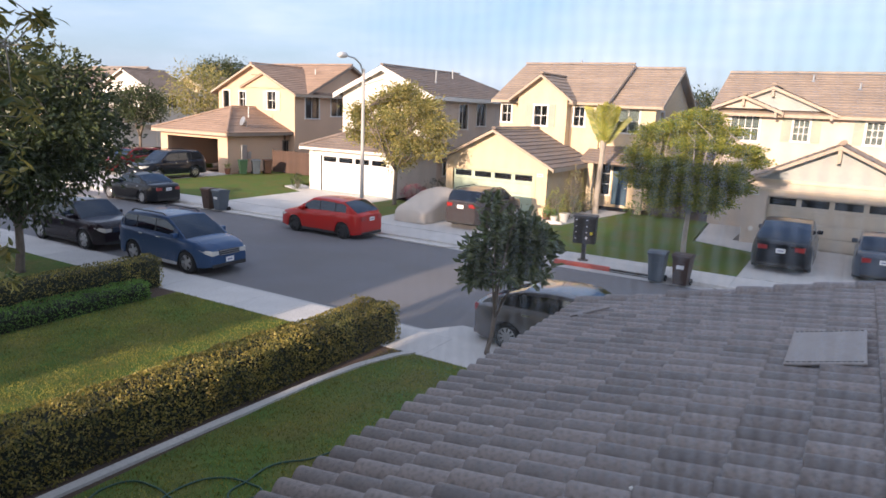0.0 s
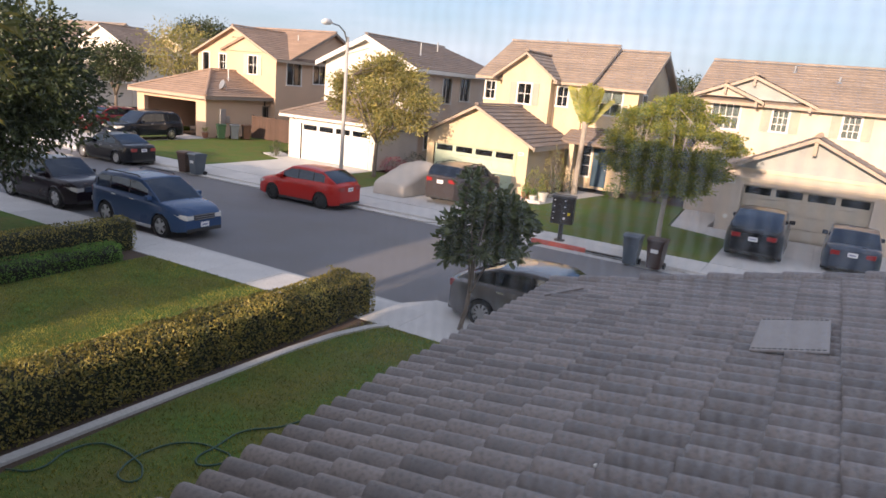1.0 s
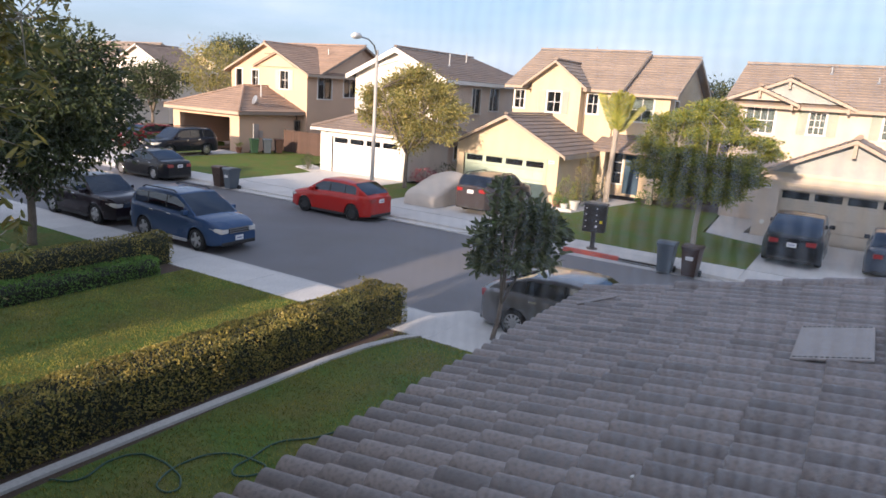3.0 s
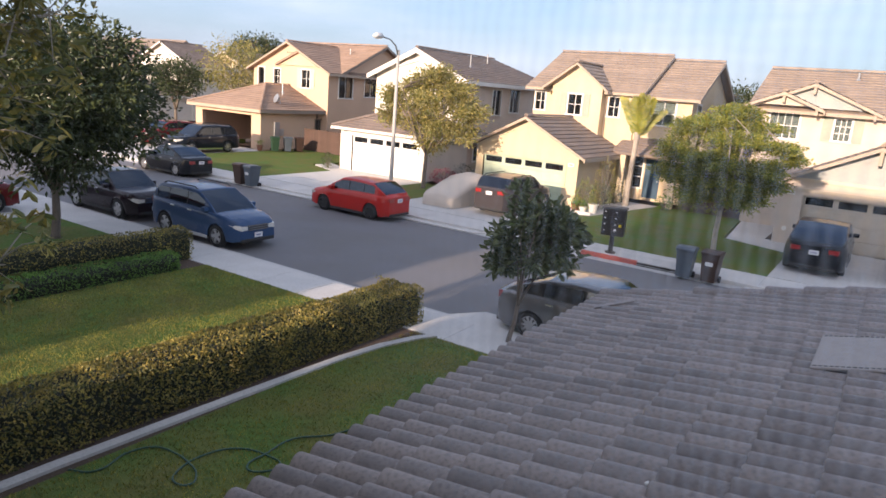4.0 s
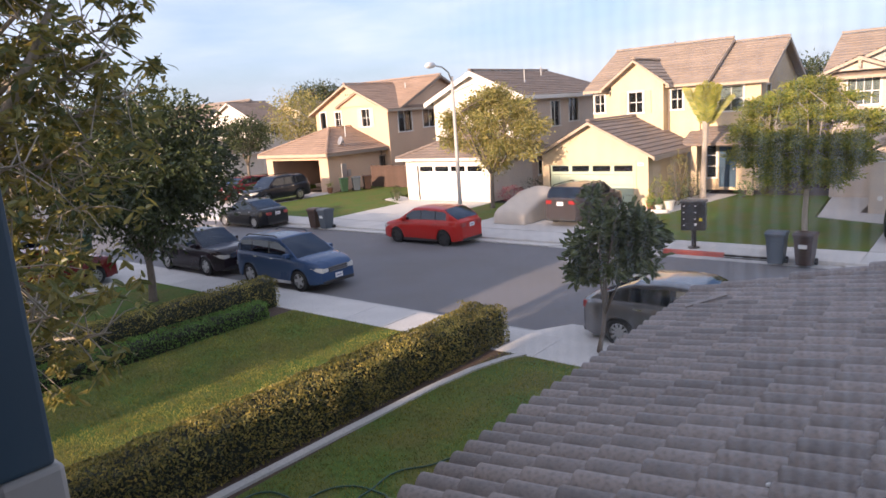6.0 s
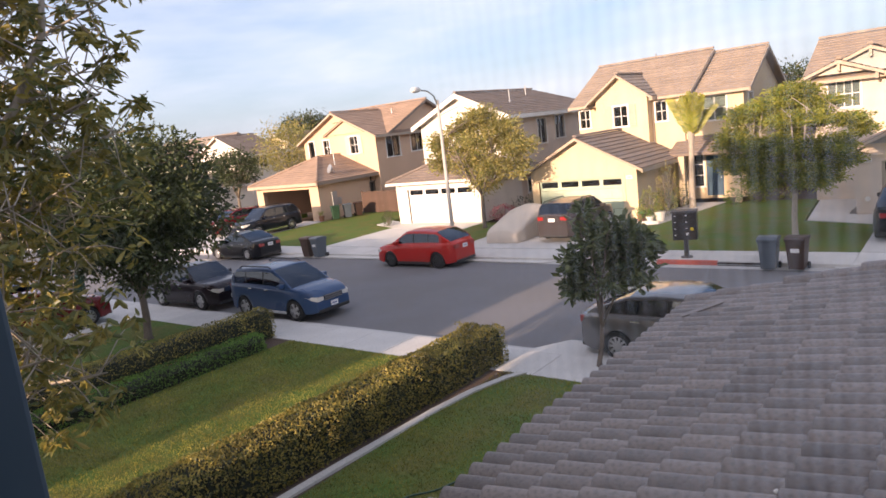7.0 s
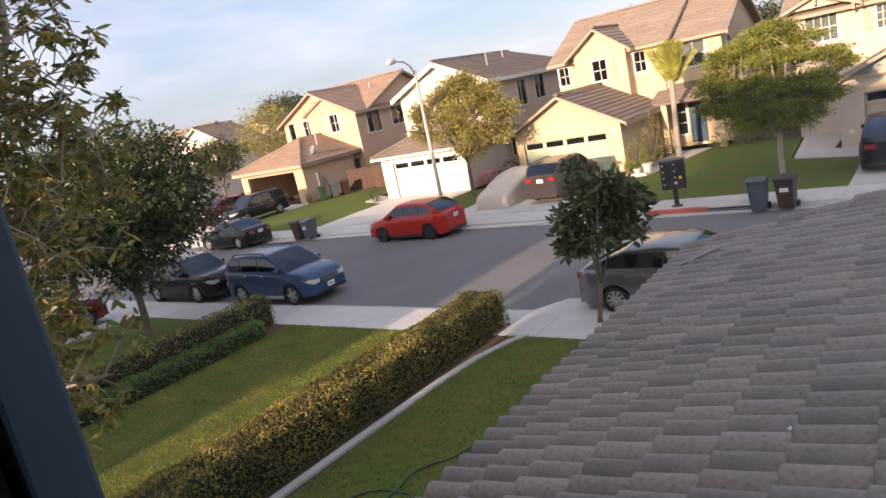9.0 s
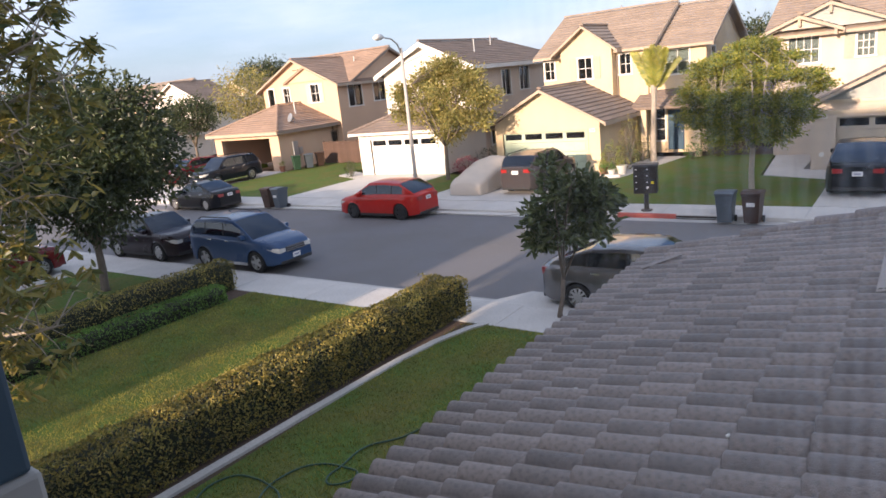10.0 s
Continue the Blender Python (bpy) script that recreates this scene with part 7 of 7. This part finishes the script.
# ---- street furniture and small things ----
SCREEN_BANDS = 125.0
SM = {
    "bin_brown": surface("bin_brown", (0.05, 0.027, 0.019), 0.5, vary=0.15, fine=14, bump=0.05), "bin_grey": surface("bin_blue_grey", (0.075, 0.095, 0.115), 0.5, vary=0.15, fine=14, bump=0.05),
    "bin_green": surface("bin_green", (0.02, 0.055, 0.028), 0.5, vary=0.15, fine=14, bump=0.05), "label_white": surface("label_white", (0.7, 0.7, 0.68), 0.6, vary=0.08, bump=0),
    "mailbox": surface("mailbox_bronze", (0.028, 0.025, 0.024), 0.45, vary=0.15, fine=20, bump=0.03), "yellow": surface("sticker_yellow", (0.7, 0.55, 0.03), 0.5, vary=0.1, bump=0),
    "hose": surface("hose_green", (0.02, 0.07, 0.045), 0.4, vary=0.2, fine=20, bump=0), "terracotta": surface("terracotta", (0.30, 0.13, 0.075), 0.85, vary=0.2, fine=14, bump=0.1),
    "lamp_head": surface("lamp_housing", (0.62, 0.62, 0.60), 0.5, vary=0.1, bump=0.02), "litter": surface("pale_litter", (0.62, 0.60, 0.55), 0.9, vary=0.2, fine=30), "dry_leaf": surface("dry_leaf", (0.05, 0.035, 0.025), 0.9, vary=0.3, fine=30),
    "ceramic": surface("ceramic_white", (0.65, 0.63, 0.58), 0.4, vary=0.1, bump=0.02), "blind": surface("window_blind", (0.72, 0.70, 0.64), 0.8, vary=0.05, bump=0.02),
}


def wheelie_bin(x, y, rz, key, label, z=0.0, white_label=False):
    t = thing("wheelie_bin", pose(x, y, z, 0, 0, rz), label, "bin", "bins put out along the street" if z < 0 else "bins beside the fence")
    bb = bm_new()
    prof = [(0.21, 0.24, 0.06), (0.235, 0.27, 0.4), (0.27, 0.32, 0.93), (0.29, 0.34, 0.94), (0.29, 0.34, 0.99)]
    rings = [[bb.verts.new((sx * a, sy * c, h)) for sx, sy in ((1, 1), (-1, 1), (-1, -1), (1, -1))] for a, c, h in prof]
    for r0, r1 in zip(rings, rings[1:]):
        for k in range(4):
            bb.faces.new((r0[k], r0[(k + 1) % 4], r1[(k + 1) % 4], r1[k]))
    bb.faces.new(rings[0][::-1])
    bb.faces.new(rings[-1])
    part("bin_body", bb, SM[key], t, bevel=0.018)
    bb = bm_new()
    prism(bb, [(-0.37, 0.99), (0.33, 0.99), (0.35, 1.02), (0.2, 1.07), (-0.25, 1.08), (-0.37, 1.03)], -0.3, 0.3, "x")
    part("lid", bb, SM[key], t, bevel=0.012)
    bb = bm_new()
    tube(bb, [(-0.22, 0.4, 0.98), (0.22, 0.4, 0.98)], 0.018, 8)
    part("handle", bb, SM[key], t)
    for s in (1, -1):
        bb = bm_new()
        tube(bb, [(s * 0.22, 0.27, 0.11), (s * 0.28, 0.27, 0.11)], 0.11, 14)
        part("wheel", bb, CM["tyre"], t)
    bb = bm_new()
    box(bb, -0.12, -0.328, 0.6, 0.12, -0.3, 0.72)
    o = part("stamp", bb, SM["label_white" if white_label else key], t, "pale stamped mark" if white_label else "")
    o.matrix_local = pose(0, 0, 0, 0, 0, 0)
    return t


wheelie_bin(-5.2, 22.55, 2, "bin_grey", "blue-grey wheelie bin standing in the gutter", ROAD_Z)
wheelie_bin(-4.4, 22.6, -3, "bin_brown", "brown wheelie bin standing in the gutter", ROAD_Z, True)
wheelie_bin(-27.2, 22.62, 4, "bin_brown", "brown wheelie bin at the far kerb", ROAD_Z)
wheelie_bin(-26.4, 22.62, -4, "bin_grey", "grey wheelie bin at the far kerb", ROAD_Z, True)
wheelie_bin(-37.4, 34.1, 60, "bin_green", "green wheelie bin beside the peach house", 0.012)
wheelie_bin(-37.0, 34.95, 60, "bin_grey", "grey wheelie bin beside the peach house", 0.012)
wheelie_bin(-36.7, 35.8, 60, "bin_brown", "brown wheelie bin beside the peach house", 0.012)
wheelie_bin(-31.6, 12.9, 80, "bin_green", "green wheelie bin by the near pavement", 0.012)
wheelie_bin(-32.4, 12.9, 80, "bin_brown", "brown wheelie bin by the near pavement", 0.012)

# cluster of letter boxes on a post
mb = thing("mailbox_unit", pose(-8.1, 23.5, 0.004, 0, 0, 12), "dark bronze cluster mailbox on a post", "mailbox")
b = bm_new()
box(b, -0.4, -0.24, 0.66, 0.4, 0.24, 1.62)
body = part("box_body", b, SM["mailbox"], mb, bevel=0.02)
b = bm_new()
prism(b, [(-0.28, 1.62), (0.28, 1.62), (0.24, 1.68), (-0.24, 1.68)], -0.43, 0.43, "x")
part("cap", b, SM["mailbox"], mb)
b = bm_new()
tube(b, [(0, 0, 0.0), (0, 0, 0.68)], 0.085, 12)
tube(b, [(0, 0, 0.0), (0, 0, 0.04)], 0.2, 12)
part("pedestal", b, SM["mailbox"], mb)
for c in range(2):
    for r in range(4):
        b = bm_new()
        x0, z0 = -0.37 + c * 0.375, 0.7 + r * 0.225
        box(b, x0, -0.255, z0, x0 + 0.36, -0.238, z0 + 0.21)
        d = part("mail_door", b, SM["mailbox"], mb, bevel=0.004)
        b = bm_new()
        box(b, x0 + 0.04, -0.259, z0 + 0.13, x0 + 0.1, -0.254, z0 + 0.16)
        part("number_bar", b, SM["label_white"], d)
b = bm_new()
box(b, 0.2, -0.262, 1.0, 0.3, -0.256, 1.1)
part("sticker", b, SM["yellow"], mb, "yellow sticker")
b = bm_new()
box(b, 0.05, -0.262, 0.86, 0.13, -0.256, 0.92)
part("notice", b, SM["label_white"], mb, "white notice")

# street lamp
lamp = thing("street_lamp", pose(-21.5, 27.5, 0), "tall pale street lamp with a curved arm", "street lamp")
b = bm_new()
tube(b, [(0, 0, -0.02), (0, 0, 0.5), (0, 0, 7.0)], [0.13, 0.11, 0.07], 12)
part("pole", b, M["pole_concrete"], lamp, smooth=True)
b = bm_new()
tube(b, [(0, 0, 6.7), (0, -0.25, 7.2), (0, -0.7, 7.45), (0, -1.35, 7.52)], [0.045, 0.04, 0.036, 0.034], 8)
part("arm", b, M["metal_grey"], lamp, smooth=True)
b = bm_new()
tube(b, [(0, -1.25, 7.52), (0, -1.4, 7.54), (0, -1.75, 7.52), (0, -1.95, 7.49)], [0.05, 0.13, 0.15, 0.06], 10)
part("lamp_head", b, SM["lamp_head"], lamp, smooth=True)

# wooden fence between two houses
fence = thing("fence", pose(-37.6, 37.2, 0), "brown wooden board fence between two houses", "fence")
b = bm_new()
box(b, 0, -0.012, 0.03, 0.135, 0.012, 1.65)
board = finish(b, "board", M["wood_fence"])
for k in range(47):
    o = new("board", board)
    o.parent = fence
    o.location = (0.145 * k, random.uniform(-0.004, 0.004), random.uniform(-0.02, 0.03))
for k in range(4):
    b = bm_new()
    box(b, 2.2 * k, 0.014, 0, 2.2 * k + 0.1, 0.11, 1.7)
    part("post", b, M["wood_fence"], fence)
for z in (0.4, 1.35):
    b = bm_new()
    box(b, 0, 0.014, z, 6.8, 0.05, z + 0.09)
    part("rail", b, M["wood_fence"], fence)

# side fences between the other houses
# first fence is out of view, made taller to shade the near hedge
for x0, n, y, tall in ((-10.6, 22, -0.6, 1.28), (-22.3, 16, 38.0, 1.0), (-9.2, 20, 39.6, 1.0)):
    f = thing("fence", pose(x0, y, 0), "brown wooden side fence between two houses", "fence")
    for k in range(n):
        o = new("board", board)
        o.parent = f
        o.location = (0.145 * k, random.uniform(-0.004, 0.004), random.uniform(-0.02, 0.03))
        o.scale = (1, 1, tall)
    for z in (0.4, 1.35):
        b = bm_new()
        box(b, 0, 0.014, z, 0.145 * n, 0.05, z + 0.09)
        part("rail", b, M["wood_fence"], f)

# garden hose on the lawn
pts = [(-8.3, 4.1), (-8.02, 4.3), (-8.12, 4.84), (-8.0, 5.15), (-7.63, 5.25), (-7.3, 5.22), (-7.0, 5.12), (-6.85, 4.9), (-7.05, 4.82), (-7.22, 4.98), (-7.3, 5.5),
       (-7.1, 5.9), (-6.6, 6.05), (-6.34, 6.0), (-6.45, 5.66), (-6.62, 5.66), (-6.7, 6.1), (-6.72, 6.6), (-6.4, 7.05), (-6.2, 7.5), (-5.6, 7.9), (-4.6, 7.6), (-3.4, 7.7)]
cu = bpy.data.curves.new("garden_hose", "CURVE")
cu.dimensions, cu.bevel_depth, cu.bevel_resolution = "3D", 0.014, 2
sp = cu.splines.new("BEZIER")
sp.bezier_points.add(len(pts) - 1)
for q, (x, y) in zip(sp.bezier_points, pts):
    q.co, q.handle_left_type, q.handle_right_type = (x, y, 0.035), "AUTO", "AUTO"
cu.materials.append(SM["hose"])
tagged(new("garden_hose", cu), "green garden hose lying in loops on the lawn", "hose")

# pots and ornaments beside the yellow garage
for i, (x, y, h, r, key, lab) in enumerate(((-12.75, 31.0, 0.35, 0.2, "terracotta", "terracotta flower pot with green leaves"), (-12.3, 30.9, 0.28, 0.17, "ceramic", "white ceramic flower pot with leaves"),
                                            (-11.9, 31.2, 0.45, 0.24, "ceramic", "pale planter with stripes"), (-12.6, 30.6, 0.22, 0.14, "terracotta", "small terracotta flower pot"),
                                            (-38.2, 33.4, 0.4, 0.22, "terracotta", "terracotta flower pot beside the garage"))):
    b = bm_new()
    tube(b, [(0, 0, 0), (0, 0, h * 0.86), (0, 0, h * 0.87), (0, 0, h)], [r * 0.7, r, r * 1.12, r * 1.12], 14)
    t = thing("flower_pot", pose(x, y, 0.012), lab, "pot", "pots beside the garage")
    part("pot", b, SM[key], t)
    n = 60
    rr = np.random.default_rng(60 + i)
    P = rr.normal(size=(n, 3)) * np.array([r * 0.6, r * 0.6, 0.1]) + np.array([0, 0, h + 0.16])
    D = rr.normal(size=(n, 3)) + np.array([0, 0, 0.6])
    o = new("foliage", leaf_mesh("foliage", P, D, 0.14, 0.05, PM["fresh" if i % 2 else "feather"]))
    o.parent = t
b = bm_new()
prism(b, [(-13.2, 30.2), (-11.7, 30.4), (-11.7, 30.56), (-13.2, 30.36)], 0.0, 0.14, "z")
single("garden_edging", b, M["stucco_white"], "low white stone edging of the flower bed", "edging")

# blinds behind the windows of the cream house
for k, (x0, x1, z0, z1, y_b) in enumerate(((-11.99, -10.75, 4.29, 5.54, 38.82), (-5.6, -4.35, 4.3, 5.45, 36.72), (-2.82, -2.18, 4.4, 5.35, 36.72), (0.14, 0.8, 4.4, 5.35, 36.72), (4.2, 5.2, 4.3, 5.4, 36.72))):
    t = thing("window_blind", pose(x0, y_b, z0), "white slatted window blind", "blind", "window blinds")
    n = 16
    for i in range(n):
        b = bm_new()
        z = (z1 - z0) * i / n
        box(b, 0.0, -0.008, z, x1 - x0, 0.008, z + (z1 - z0) / n * 0.86)
        part("slat", b, SM["blind"], t)
    b = bm_new()
    box(b, 0, -0.02, z1 - z0, x1 - x0, 0.02, z1 - z0 + 0.05)
    part("head_rail", b, SM["blind"], t)

# litter and dry leaves on the tiles
for i, (s, y) in enumerate(((0.58, 6.7), (0.92, 4.24), (1.1, 4.68), (1.62, 6.46), (2.43, 4.93), (0.5, 5.2), (1.3, 3.6), (0.7, 3.4), (1.9, 5.6), (0.35, 4.4), (2.2, 3.5), (1.5, 7.6), (2.4, 7.2), (0.9, 5.9))):
    rr = np.random.default_rng(200 + i)
    dark = i in (3, 11, 6)
    b = bm_new()
    n = 7
    ring = [b.verts.new((math.cos(2 * math.pi * k / n) * 0.02 * rr.uniform(0.6, 1.3), math.sin(2 * math.pi * k / n) * 0.014 * rr.uniform(0.6, 1.3), rr.uniform(-0.002, 0.006))) for k in range(n)]
    top = b.verts.new((0, 0, 0.022 if dark else 0.007))
    low = b.verts.new((0, 0, -0.01))
    for k in range(n):
        b.faces.new((ring[k], ring[(k + 1) % n], top))
        b.faces.new((ring[(k + 1) % n], ring[k], low))
    o = single("litter", b, SM["dry_leaf" if dark else "litter"], "dry brown leaf lying on the roof" if dark else "pale scrap lying on the roof tiles", "litter", smooth=True, group="scraps on the roof")
    o.matrix_world = Matrix.Translation(roof_point(s, y, 0.062)) @ pose(0, 0, 0, 0, -math.degrees(ROOF_A), rr.uniform(0, 180))


# fine insect screen in the open window; bands and haze are painted in towards +x
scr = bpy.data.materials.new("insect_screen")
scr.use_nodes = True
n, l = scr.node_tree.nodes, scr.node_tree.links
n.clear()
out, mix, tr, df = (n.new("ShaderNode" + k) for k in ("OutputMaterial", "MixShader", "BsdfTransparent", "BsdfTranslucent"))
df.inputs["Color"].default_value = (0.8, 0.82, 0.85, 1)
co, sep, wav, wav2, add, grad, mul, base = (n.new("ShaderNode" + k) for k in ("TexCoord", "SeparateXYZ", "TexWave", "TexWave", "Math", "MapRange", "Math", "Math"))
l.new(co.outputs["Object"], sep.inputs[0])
for w, axis, sc, dist in ((wav, "X", SCREEN_BANDS, 1.2), (wav2, "Z", SCREEN_BANDS * 1.1, 0.8)):
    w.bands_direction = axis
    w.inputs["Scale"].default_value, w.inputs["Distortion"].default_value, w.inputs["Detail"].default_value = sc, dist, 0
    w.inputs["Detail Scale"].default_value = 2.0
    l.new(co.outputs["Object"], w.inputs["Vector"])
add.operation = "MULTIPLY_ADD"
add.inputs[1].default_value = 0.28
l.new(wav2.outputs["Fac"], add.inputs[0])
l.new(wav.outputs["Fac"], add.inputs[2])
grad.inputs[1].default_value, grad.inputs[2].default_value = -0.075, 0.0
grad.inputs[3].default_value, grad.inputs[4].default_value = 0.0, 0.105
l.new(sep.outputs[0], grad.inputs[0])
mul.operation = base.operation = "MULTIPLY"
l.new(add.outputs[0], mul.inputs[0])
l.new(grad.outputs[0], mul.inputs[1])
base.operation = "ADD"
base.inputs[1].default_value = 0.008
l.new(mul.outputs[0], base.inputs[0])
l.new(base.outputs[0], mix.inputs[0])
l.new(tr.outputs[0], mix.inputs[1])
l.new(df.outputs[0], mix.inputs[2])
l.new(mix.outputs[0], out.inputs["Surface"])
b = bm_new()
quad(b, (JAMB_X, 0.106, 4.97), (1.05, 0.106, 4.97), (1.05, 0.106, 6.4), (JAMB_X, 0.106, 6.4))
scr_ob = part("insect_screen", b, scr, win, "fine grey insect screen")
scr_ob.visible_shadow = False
